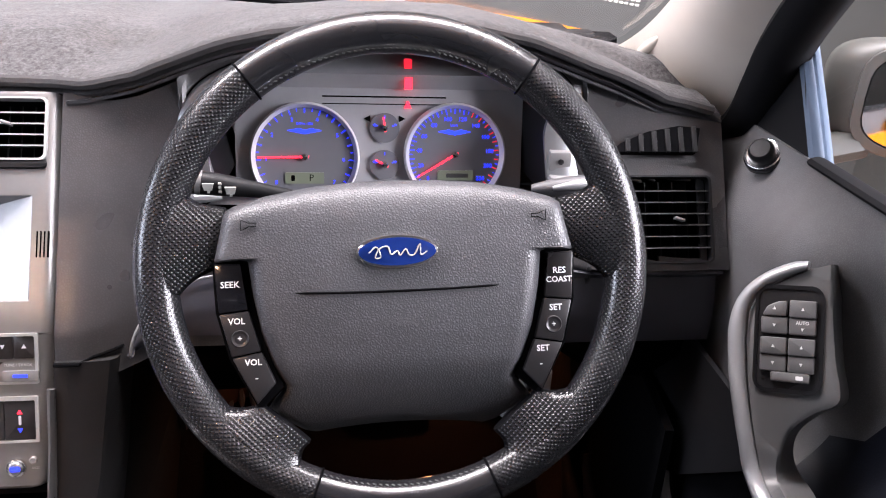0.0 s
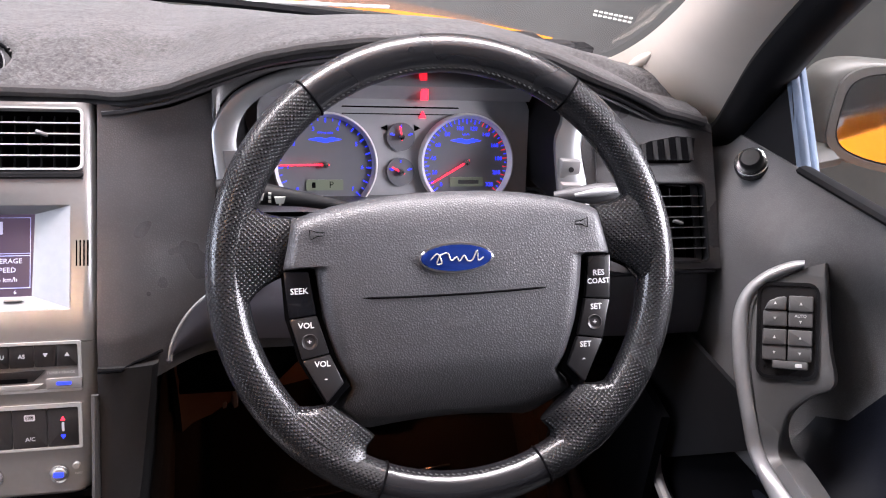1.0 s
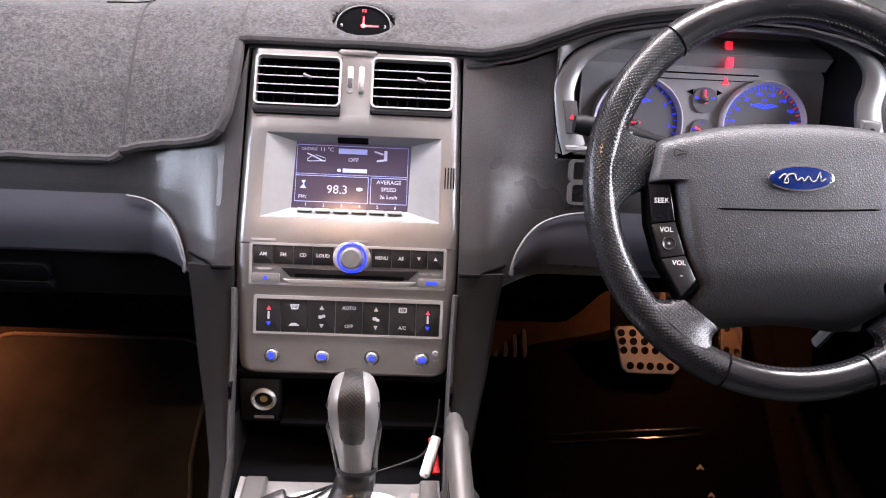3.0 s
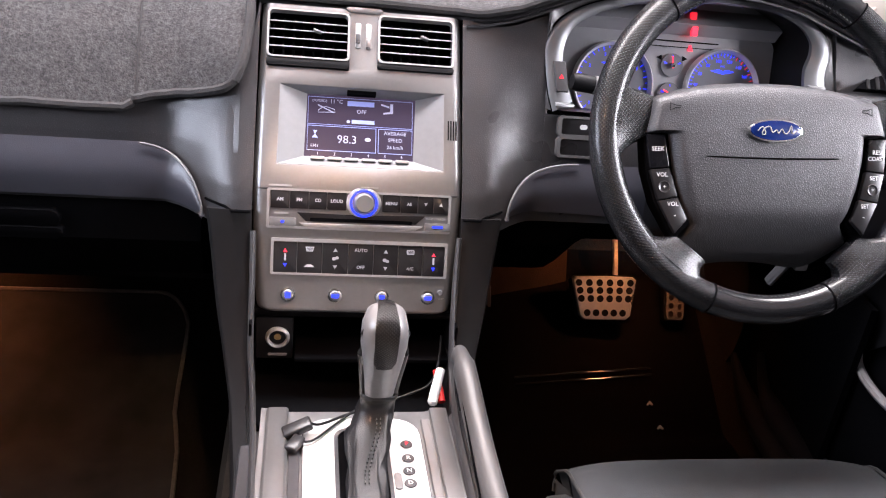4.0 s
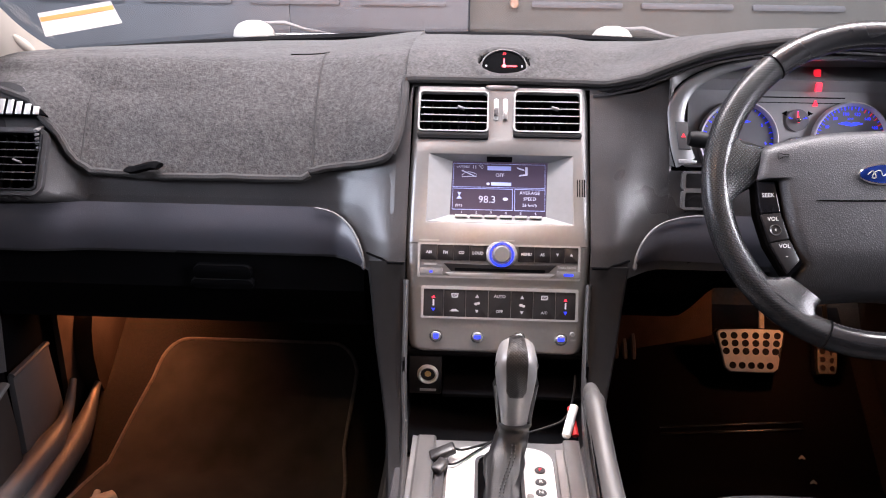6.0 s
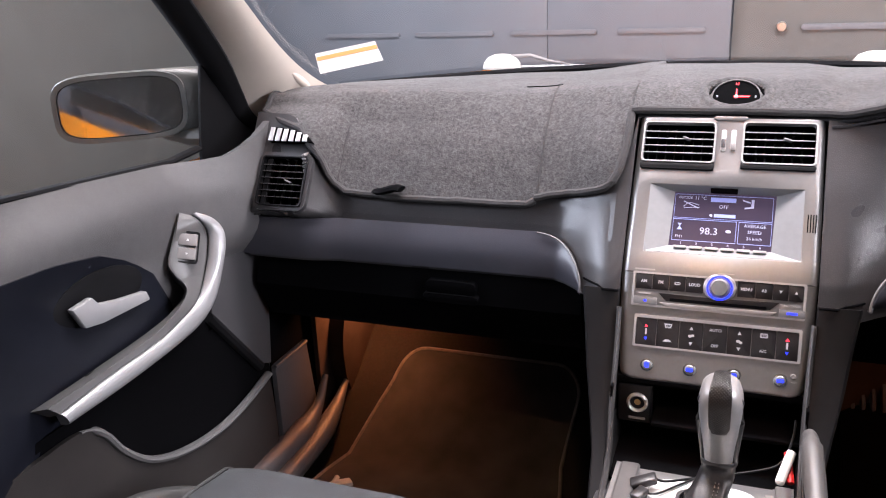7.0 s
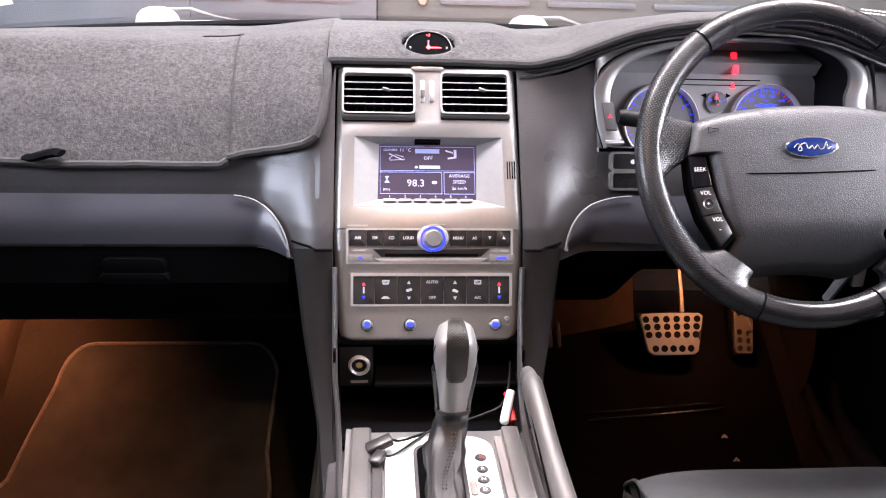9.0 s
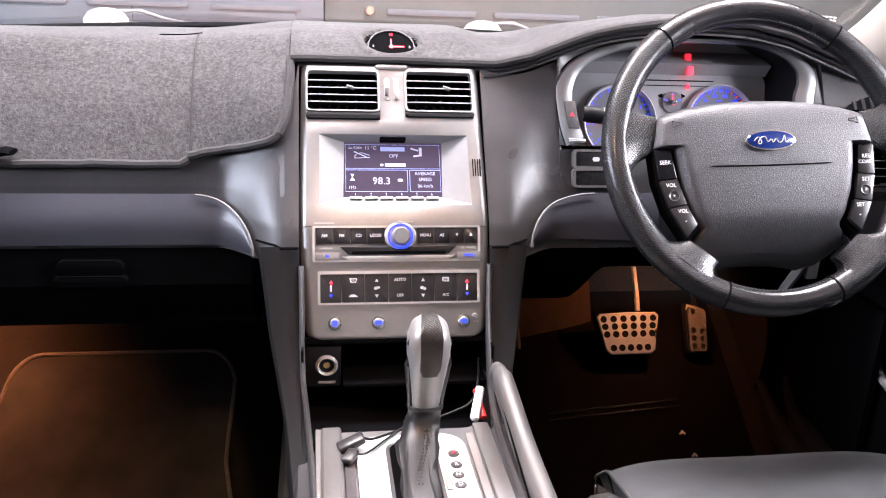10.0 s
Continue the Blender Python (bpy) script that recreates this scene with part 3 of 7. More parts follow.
def front_y(x, z):
    """Depth of the dash front."""
    stack = 0.622 + (z - 0.543) * (0.675 if z > 0.543 else 0.37)
    if x < 0:
        w = ease(x, -0.232, -0.132)
        f = lerp(z, [0.48, 0.50, 0.575, 0.605, 0.69, 0.74], [0.676, 0.681, 0.700, 0.712, 0.765, 0.81])
    else:
        w = 1 - ease(x, 0.135, 0.225)
        f = lerp(z, [0.48, 0.50, 0.575, 0.63, 0.69, 0.74], [0.660, 0.668, 0.685, 0.702, 0.722, 0.742])
    if abs(x) > 0.575:
        e = ease(abs(x), 0.575, 0.64)
        f = f * (1 - e) + e * lerp(z, [0.48, 0.565, 0.578, 0.66, 0.74], [0.668, 0.682, 0.655, 0.704, 0.752])
    return stack * w + f * (1 - w)


EDGING = material("console_edge_grey", (0.058, 0.056, 0.057), 0.38, metal=0.2, vary=0.08)
BRIGHT = material("dull_bright_rim", (0.13, 0.13, 0.135), 0.5, metal=0.2, vary=0.06)
DASHB = thing("dashboard", (0, 0.8, 0.5), "charcoal grained plastic car dashboard with a raised instrument hood", "dashboard")
part("upper_pad", sheet(lambda x, t: on_top(x, t), sorted(set([round(v, 4) for v in [-0.709, -0.631] + span(-0.742, 0.765, 90)])), span(0, 1, 60), 0.004, lambda x, t: not (-0.709 < x < -0.627 and 0.588 < on_top(x, t).z < 0.664)), DASH, DASHB)


def face_top(x):
    """Height at which the dash front ends, below the hood or the cluster opening."""
    if x < -0.57:
        return lerp(x, [-0.765, -0.672, -0.63, -0.58], [0.727, 0.722, 0.675, 0.62])
    if x < -0.133:
        return 0.655
    if x < 0.13:
        return 0.727
    if x < 0.2292:
        return hood(x) - 0.009 - 0.011 * ease(x, 0.13, 0.17)
    if x < 0.6222:
        return 0.628
    return min(0.748, hood(x) - 0.010)


def face_keep(x, t):
    z = 0.498 + (face_top(x) - 0.498) * t
    if abs(x) < 0.121:
        return False
    if -0.57 < x < -0.23 and z > 0.60:
        return False
    if 0.651 < abs(x) + (0.024 if x < 0 else -0.010) < 0.729 and 0.590 < z < 0.660:
        return False
    return True


part("front_panel", sheet(lambda x, t: (x, front_y(x, 0.498 + (face_top(x) - 0.498) * t), 0.498 + (face_top(x) - 0.498) * t),
                          sorted([-0.121, 0.121, 0.2291, 0.2293, 0.6221, 0.6223, -0.729, -0.651, 0.651, 0.729] + span(-0.742, 0.765, 102)), span(0, 1, 46), 0.004, face_keep), DASH, DASHB)
# bolster seams beside the stack and the lower legs of the console
for s in (-1, 1):
    rings = []
    for k, (y, z, xo, xi, dep) in enumerate(((0.607, 0.522, 0.172, 0.121, 0.09), (0.590, 0.47, 0.165, 0.120, 0.09), (0.572, 0.42, 0.159, 0.118, 0.10), (0.548, 0.37, 0.150, 0.116, 0.12),
                                             (0.510, 0.325, 0.140, 0.113, 0.15), (0.45, 0.285, 0.132, 0.108, 0.15), (0.36, 0.265, 0.128, 0.106, 0.12), (0.15, 0.255, 0.128, 0.106, 0.10))):
        w, m = xo - xi, (xo + xi) / 2
        ring = []
        lean = Vector((0, 1, -0.35)).normalized() if k < 5 else Vector((0, 0.3, -1)).normalized()
        for c, d in ((xi, 0.3), (xi, 0.02), (xi + 0.006, 0), (xo - 0.02, 0), (xo - 0.004, 0.06), (xo, 0.15), (xo, 1.0), (xi, 1.0)):
            ring.append(Vector((s * c, y, z)) + lean * dep * d)
        rings.append(ring)
    part("leg_seam", tube([(s * x, min(front_y(s * x, 0.5205) - 0.002, 0.6045 if x < 0.15 else 9), 0.5205) for x in (0.122, 0.132, 0.142, 0.152, 0.160, 0.168, 0.175)], 0.0015, 6), MATT, DASHB)
    part("lower_leg", soften(loft(rings), 0.002, 1, 60), LEG, DASHB)
    inner = (0.1195, 0.119, 0.119, 0.118, 0.113, 0.109, 0.105, 0.103) if s < 0 else (0.1195, 0.118, 0.117, 0.116, 0.115, 0.114, 0.113, 0.112)
    # lighter bar puts the light on the leg's inner face into colour
    part("leg_lit_edge", tube([(s * (xi - 0.001), y - 0.001, z) for (y, z), xi in zip(((0.600, 0.50), (0.585, 0.45), (0.568, 0.41), (0.545, 0.372), (0.508, 0.342), (0.45, 0.331), (0.36, 0.328), (0.10, 0.328)), inner)], 0.0035, 10, wide=[0.003, 0.006, 0.010, 0.013, 0.013, 0.012, 0.012, 0.012], up=(1, 0, 0)), EDGING, DASHB)


# pale trims that sweep across the dash front
trim_l = thing("dash_trim", (-0.45, 0.69, 0.53), "blue-grey curved trim strip across the dash, over the glovebox", "dash trim", "dash trims")


def ztop_l(x):
    return 0.567 if x < -0.262 else 0.503 + 0.064 * math.sqrt(max(0, 1 - ((x + 0.262) / 0.084) ** 2))


def ztop_r(x):
    return 0.573 if x > 0.275 else 0.512 + 0.061 * math.sqrt(max(0, 1 - ((0.275 - x) / 0.094) ** 2))


def on_front(x, z, lift):
    return Vector((x, front_y(x, z) - lift, z))


XL = [-0.752 + 0.49 * i / 20 for i in range(21)] + [-0.262 + 0.084 * math.sin(radians(i * 6)) for i in range(1, 16)]
XR = [0.275 - 0.094 * math.sin(radians(90 - i * 6)) for i in range(0, 16)] + [0.275 + 0.487 * i / 20 for i in range(1, 21)]
ZB = lambda x: 0.503 if x < 0 else 0.512 - 0.02 * ease(x, 0.2, 0.7)
part("strip", sheet(lambda x, t: on_front(x, ZB(x) + (ztop_l(x) - ZB(x)) * t, 0.006 + 0.006 * math.sin(math.pi * t)), XL, span(0, 1, 8), 0.003), INSERT, trim_l)
part("bright_edge", tube([on_front(x, ztop_l(x), 0.0105) for x in XL[21:]], 0.0015, 8), BRIGHT, trim_l, "pale bright rim of the trim's rounded end")
trim_r = thing("dash_trim", (0.45, 0.69, 0.53), "grey curved trim strip across the dash, under the steering wheel", "dash trim", "dash trims")
part("strip", sheet(lambda x, t: on_front(x, ZB(x) + (ztop_r(x) - ZB(x)) * t, 0.006 + 0.006 * math.sin(math.pi * t)), XR, span(0, 1, 8), 0.003), INSERT, trim_r)
part("bright_edge", tube([on_front(x, ztop_r(x), 0.0105) for x in XR[:16]], 0.0015, 8), BRIGHT, trim_r, "pale bright rim of the trim's rounded end")

# glovebox and knee panel
GB = thing("glovebox", (-0.46, 0.68, 0.40), "closed black plastic glovebox with a recessed latch", "glovebox")
part("lid", sheet(lambda x, t: (x, lerp(t, [0, 0.5, 1], [0.688, 0.672, 0.70]), lerp(t, [0, 0.5, 1], [0.506, 0.45, 0.392])), span(-0.735, -0.185, 14), span(0, 1, 10), 0.01), MATT, GB)
part("underside", sheet(lambda x, y: (x, y, 0.392 + 0.12 * (y - 0.70)), span(-0.735, -0.175, 8), span(0.70, 1.05, 8), 0.008), MATT, GB)
part("latch", slab(rrect(-0.385, 0.458, 0.090, 0.014, 0.006), 0.664, 0.678, 0.003), MATT, GB)
part("latch_recess", slab(rrect(-0.385, 0.474, 0.082, 0.022, 0.009), 0.668, 0.680, 0.002), MATT, GB)
KP = thing("knee_panel", (0.46, 0.68, 0.40), "black plastic knee panel under the steering column", "knee panel")
knee_low = lambda x: 0.402 + 0.050 * ease(x, 0.265, 0.325) * (1 - ease(x, 0.60, 0.70))
part("panel", sheet(lambda x, t: (x, lerp(t, [0, 0.5, 1], [0.676, 0.690, 0.74]), lerp(t, [0, 0.5, 1], [0.508, 0.5 * (0.508 + knee_low(x)), knee_low(x)])), span(0.182, 0.765, 50), span(0, 1, 10), 0.01), MATT, KP)
part("underside", sheet(lambda x, y: (x, y, lerp(y, [0.74, 0.89, 1.05], [knee_low(x), 0.424, 0.445])), span(0.178, 0.765, 50), span(0.74, 1.05, 12), 0.008), MATT, KP)


# ---- the fleece mat on the dash ----
def mat_end(x):
    """Share of the dash line at which the mat's front edge lies."""
    if x > -0.132:
        return 0.985
    zend = lerp(x, [-0.745, -0.650, -0.614, -0.594, -0.57, -0.45, -0.2625, -0.2615, -0.19, -0.160, -0.146, -0.138, -0.133],
                [0.715, 0.695, 0.660, 0.618, 0.604, 0.600, 0.602, 0.610, 0.624, 0.634, 0.645, 0.662, 0.690])
    for t in span(0.5, 1, 200):
        if on_top(x, t).z < zend:
            return t
    return 1.0


XM = sorted(set(round(v, 4) for v in [-0.1335, -0.133, -0.1325] + span(-0.745, -0.62, 16) + span(-0.62, -0.262, 36) + span(-0.2615, -0.132, 16) + span(-0.1315, -0.06, 8) + span(-0.06, 0.07, 40) + span(0.07, 0.752, 76)))
MAT = thing("dash_mat", (0, 0.9, 0.74), "charcoal fleece dash mat with bound edges, lying over the dashboard", "dash mat")
CLOCK_AT = (0.004, 0.7945)


def in_clock(x, y):
    return ((x - CLOCK_AT[0]) / 0.0375) ** 2 + ((y - CLOCK_AT[1]) / 0.033) ** 2 < 1


def mat_point(x, t):
    e = mat_end(x)
    p = on_top(x, t * e, 0.008)
    nz = noise.noise(Vector((x * 9, t * 7, 0.3))) * 0.0022 + noise.noise(Vector((x * 40, t * 30, 1.3))) * 0.0006
    return p + Vector((0, -nz, nz))


VM = span(0, 1, 70)
part("fleece", sheet(mat_point, XM, VM, 0.005, lambda x, t: not in_clock(*mat_point(round(x, 4), t).xy)), FLEECE, MAT)


def mat_height(x, y):
    """Top of the mat over a place."""
    best = min((abs(mat_point(x, t).y - y), mat_point(x, t).z) for t in span(0.3, 1, 140))
    return best[1]


collar = []
for rx, ry, dz in ((0.0505, 0.0460, -0.001), (0.0470, 0.0425, 0.0022), (0.0420, 0.0375, 0.0030), (0.0375, 0.0330, 0.0015), (0.0362, 0.0318, -0.012)):
    collar.append([(CLOCK_AT[0] + rx * math.cos(a), CLOCK_AT[1] + ry * math.sin(a), mat_height(round(CLOCK_AT[0] + min(rx, 0.0470) * math.cos(a), 4), CLOCK_AT[1] + min(ry, 0.0425) * math.sin(a)) + dz) for a in [2 * math.pi * i / 36 for i in range(36)]])
part("clock_collar", loft(collar, caps=False), FLEECE, MAT, "turned-in fleece edge round the clock", 80)
runs = [[x for x in XM if x <= -0.262], [x for x in XM if -0.262 < x <= -0.1325], [x for x in XM if x >= -0.1315]]
for r in runs:
    part("binding", tube([mat_point(x, 1) for x in r], 0.0055, 8), PIPING, MAT, "dark folded edge binding")
corner = [mat_point(-0.146, 1), mat_point(-0.138, 1), mat_point(-0.1335, 1), mat_point(-0.1335, 1).lerp(mat_point(-0.1315, 1), 0.5) + Vector((0.001, -0.001, 0)), mat_point(-0.1315, 1) + Vector((0, -0.001, -0.004)), mat_point(-0.124, 1), mat_point(-0.115, 1)]
part("binding", tube(smooth_path(corner, 5), 0.0058, 8), PIPING, MAT)
part("binding", tube([mat_point(-0.745, t) for t in span(0.3, 1, 16)], 0.0055, 8), PIPING, MAT)
part("seam", tube([mat_point(-0.2605 + 0.004 * (t - 0.6), t) for t in span(0.56, 1, 20)], 0.0014, 6), PIPING, MAT, "cut line of the airbag flap")
part("seam", tube([mat_point(x, 0.56) for x in span(-0.315, -0.258, 16)], 0.0016, 6), MATT, MAT, "dark open slit of the airbag flap")
part("seam", tube([mat_point(-0.585, t) for t in span(0.80, 1, 12)], 0.0014, 6), PIPING, MAT)
tab = [mat_point(x, 0.985) + Vector((0, -0.012, 0.002 + 0.007 * ease(x, -0.51, -0.475))) for x in span(-0.515, -0.468, 6)]
part("tab", tube(tab, [0.003, 0.005, 0.006, 0.006, 0.006, 0.006, 0.004], 8, wide=0.012), MATT, MAT, "turned-up dark fastening tab")


# ---- centre stack ----
MU, ML = pose(0, 0.622, 0.543, -34), pose(0, 0.622, 0.543, -20.5)
ST = thing("centre_stack", (0, 0.62, 0.41), "silver centre stack with a display, radio and climate controls", "centre stack")


def turn(x):
    """The plate's sides bend back towards the dash."""
    return 0.0075 * max(0, (abs(x) - 0.1115) / 0.009) ** 1.6


def holed(xs, ws, holes, thick, edge, m, bevel=0.0012):
    """A plate over a grid with rectangular holes; edge(x, w) shifts the outline."""
    bm = bmesh.new()
    g = {(i, j): bm.verts.new((edge(x, w), turn(x), w)) for i, x in enumerate(xs) for j, w in enumerate(ws)}
    for i in range(len(xs) - 1):
        for j in range(len(ws) - 1):
            cx, cw = (xs[i] + xs[i + 1]) / 2, (ws[j] + ws[j + 1]) / 2
            if not any(a < cx < b and c < cw < d for a, b, c, d in holes):
                bm.faces.new((g[i, j], g[i + 1, j], g[i + 1, j + 1], g[i, j + 1]))
    bmesh.ops.delete(bm, geom=[v for v in bm.verts if not v.link_faces], context="VERTS")
    ext = bmesh.ops.extrude_face_region(bm, geom=list(bm.faces))
    bmesh.ops.translate(bm, vec=(0, thick, 0), verts=[v for v in ext["geom"] if isinstance(v, bmesh.types.BMVert)])
    bmesh.ops.recalc_face_normals(bm, faces=bm.faces)
    soften(bm, bevel, 2, 60)
    return tf(bm, m)


VL, VR, SC = (-0.1115, -0.0165, 0.1465, 0.2155), (0.0180, 0.1090, 0.1505, 0.2170), (-0.0950, 0.0980, 0.0300, 0.1250)
xs = [-0.1205, -0.1185, -0.1160, -0.1130, -0.1115, -0.095, -0.0165, 0.0180, 0.098, 0.109, 0.1115, 0.1150, 0.1180, 0.1205]
ws = [0.0005, 0.030, 0.125, 0.1465, 0.1505, 0.2155, 0.217, 0.2235]
part("upper_plate", holed(xs, ws, [VL, VR, SC], 0.012, lambda x, w: x * (1 - 0.02 * max(0, w - 0.05) / 0.17), MU), SILVER, ST)
low = [(-0.1205, 0.0), (-0.1175, -0.06), (-0.1125, -0.128), (-0.104, -0.139), (-0.06, -0.1415), (0, -0.142), (0.06, -0.141), (0.108, -0.138), (0.1155, -0.128), (0.1195, -0.06), (0.1205, 0.0)]
HW = lambda z: lerp(z, [-0.142, -0.1395, -0.135, -0.128, -0.06, 0.0], [0.098, 0.107, 0.1115, 0.1135, 0.1185, 0.1205])
low_fn = lambda u, v: ML @ Vector((u * HW(v), 0.0075 * max(0, (abs(u) - 0.925) / 0.075) ** 1.6 + 0.006 * max(0, (-0.136 - v) / 0.006) ** 2, v))
part("lower_plate", sheet(low_fn, [-1, -0.985, -0.96, -0.93] + span(-0.9, 0.9, 12) + [0.93, 0.96, 0.985, 1], span(-0.142, -0.134, 8) + span(-0.128, -0.0005, 8), 0.008), SILVER, ST)
part("top_lip", slab([(-0.022, 0.2225), (-0.016, 0.2185), (0.018, 0.2185), (0.024, 0.2225), (0.020, 0.226), (-0.018, 0.226)], -0.002, 0.008, 0.0015, MU), SILVER, ST)
# edge shadow gap behind the plate
part("backing", join(box(-0.119, 0.119, 0.02, 0.06, 0.0, 0.222, 0, MU), box(-0.116, 0.116, 0.02, 0.06, -0.138, 0.0, 0, ML)), MATT, ST)

# display hood and panel
SURROUND = material("grey_display_surround", (0.23, 0.232, 0.24), 0.42, metal=0.4, vary=0.08, scale=120, bump=0.08, bump_scale=900)
OPEN = [(-0.095, 0.030), (0.098, 0.030), (0.098, 0.125), (-0.095, 0.125)]
DEEP = [(-0.0651, 0.0437), (0.0632, 0.0437), (0.0654, 0.1195), (-0.0632, 0.1195)]
well = thing("display_unit", (0, 0.66, 0.57), "dark colour display with pale lettering, set deep in a silver surround", "display")
part("surround", loft([[(x, 0.0, z) for x, z in OPEN], [(x, 0.0135, z) for x, z in DEEP]], caps=False, m=MU), SURROUND, well)
part("screen", slab([(-0.0655, 0.0432), (0.0640, 0.0432), (0.0660, 0.1200), (-0.0640, 0.1200)], 0.0135, 0.02, 0, MU), LCDBACK, well)
part("slot", slab(rrect(0.0, 0.1225, 0.034, 0.007, 0.001), 0.0035, 0.012, 0, MU), MATT, well)
D = 0.0128
lcd = lambda pts, mat, nm="bar": part(nm, slab(pts, D, D + 0.0004, 0, MU), mat, well)
rect = lambda a, b, c, d: [(a, c), (b, c), (b, d), (a, d)]
for a, b, c, d in ((-0.062, 0.062, 0.1162, 0.1166), (-0.062, 0.062, 0.0830, 0.0834), (-0.062, -0.0616, 0.0515, 0.1166), (0.0616, 0.062, 0.0515, 0.1166),
                   (-0.062, 0.0185, 0.0808, 0.0814), (0.0215, 0.062, 0.0808, 0.0814), (0.0182, 0.0188, 0.0515, 0.0810), (0.0212, 0.0218, 0.0515, 0.0810),
                   (-0.062, 0.0185, 0.0512, 0.0518), (0.0215, 0.062, 0.0512, 0.0518)):
    lcd(rect(a, b, c, d), LCDBAR, "line")
lcd(rect(-0.016, 0.016, 0.1075, 0.1135), LCDBAR)
lcd(rect(-0.0105, 0.0165, 0.0860, 0.0905), LCDBAR)
for body, size, x, z in (("OUTSIDE", 0.0044, -0.0485, 0.1115), ("11 °C", 0.0065, -0.029, 0.1115), ("OFF", 0.0068, 0.001, 0.1005), ("98.3", 0.0138, -0.0155, 0.0655), ("FM1", 0.0056, -0.053, 0.0565),
                         ("AVERAGE", 0.0064, 0.0415, 0.0760), ("SPEED", 0.0064, 0.0415, 0.0678), ("26 km/h", 0.0060, 0.0415, 0.0590)):
    letters(body, size, at(MU, x, z, -D + 0.0003), LCDTEXT, well)
for i in range(6):
    letters(str(i + 1), 0.0052, at(MU, -0.0495 + 0.0198 * i, 0.0475, -D + 0.0003), LCDTEXT, well)
    part("preset_key", slab(rrect(-0.0495 + 0.0198 * i, 0.0405, 0.0165, 0.0032, 0.0012), 0.0045, 0.012, 0.0008, MU), PALE, well)
# pictograms on the display
car = [(-0.050, 0.100), (-0.046, 0.1035), (-0.041, 0.105), (-0.036, 0.1035), (-0.031, 0.102), (-0.030, 0.0985), (-0.050, 0.0975)]
part("car_icon", tf(tube([(x, D, z) for x, z in car], 0.0004, 6, True, up=(0, 1, 0)), MU), LCDTEXT, well)
lcd([(-0.051, 0.1062), (-0.050, 0.1072), (-0.031, 0.0982), (-0.032, 0.0975)], LCDTEXT, "car_icon")
for pts in ([(0.024, 0.1125), (0.034, 0.1095), (0.034, 0.1075), (0.024, 0.1105)], [(0.035, 0.1128), (0.0385, 0.1128), (0.0385, 0.1018), (0.035, 0.1018)],
            [(0.027, 0.1015), (0.0385, 0.1035), (0.0385, 0.1012), (0.027, 0.0995)], oval(-0.0145, 0.0882, 0.0022, 0.0018, 10), oval(0.0090, 0.0672, 0.0036, 0.0022, 12),
            [(-0.0555, 0.0755), (-0.0505, 0.0755), (-0.053, 0.0705)], [(-0.0565, 0.0665), (-0.0495, 0.0665), (-0.053, 0.0715)]):
    lcd(pts, LCDTEXT if pts[0][0] > -0.05 else LCDBAR, "icon")

# vent sliders and sensor slits
for x in (-0.0062, 0.0062):
    part("slider_slot", slab(rrect(x, 0.190, 0.0065, 0.031, 0.002), -0.0012, 0.004, 0.0006, MU), PALE, ST)
    part("slider", slab(rrect(x, 0.181 if x > 0 else 0.186, 0.0055, 0.011, 0.001), -0.0028, 0.002, 0.0006, MU), DASH_LOW if x < 0 else SILVER, ST)
for i in range(4):
    part("slit", slab(rrect(0.1035 + 0.0032 * i, 0.0805, 0.0014, 0.024, 0.0005), -0.0004, 0.002, 0, MU), MATT, ST)


# radio
RA = thing("radio", (0, 0.61, 0.50), "silver framed car radio with black keys and a blue-lit volume knob", "radio")
part("frame", hoop(rrect(0.0015, -0.0215, 0.2120, 0.0455, 0.002, 4), rrect(0.0015, -0.0215, 0.2065, 0.0405, 0.0015, 4), -0.0022, 0.002, ML, 0.0006), PALE, RA)
part("fascia", slab(rrect(0.0015, -0.0325, 0.2060, 0.0195, 0.001), -0.0008, 0.003, 0, ML), SILVER, RA)
xk = [-0.1005, -0.079, -0.0575, -0.0370, -0.0145]
names = ("AM", "FM", "CD", "LOUD")
for i in range(4):
    a, b = xk[i], xk[i + 1]
    k = part("key", slab(rrect((a + b) / 2, -0.0110, b - a - 0.0006, 0.0205, 0.0006), -0.0016, 0.003, 0.0006, ML), KEY, RA)
    letters(names[i], 0.0052, at(ML, (a + b) / 2, -0.0112, 0.0019), LETTER, k, 0.00018)
xk = [0.0265, 0.048, 0.0685, 0.0870, 0.1045]
for i, nm in enumerate(("MENU", "AS", "", "")):
    a, b = xk[i], xk[i + 1]
    k = part("key", slab(rrect((a + b) / 2, -0.0110, b - a - 0.0006, 0.0205, 0.0006), -0.0016, 0.003, 0.0006, ML), KEY, RA)
    if nm:
        letters(nm, 0.0050, at(ML, (a + b) / 2, -0.0112, 0.0019), LETTER, k, 0.00018)
    else:
        part("arrow", slab(tri((a + b) / 2, -0.0105, 0.0021, -1 if i == 2 else 1), -0.0019, -0.0017, 0, ML), LETTER, k)
part("knob_surround", slab(rrect(0.0052, -0.0118, 0.0405, 0.0330, 0.0160, 8), -0.0030, 0.003, 0.002, ML), PALE, RA)
kn = part("knob", lathe([(0.0, -0.019), (0.0095, -0.019), (0.0108, -0.0172), (0.0115, -0.004), (0.012, -0.002)], 28, at(ML, 0.0052, -0.0120)), SATIN, RA)
part("lit_ring", tf(tube([(0.0150 * math.cos(a), -0.0034, 0.0150 * math.sin(a)) for a in [2 * math.pi * i / 36 for i in range(36)]], 0.0012, 8, True, up=(0, 1, 0)), at(ML, 0.0052, -0.0122)), BLUE, kn, "glowing blue ring round the knob")
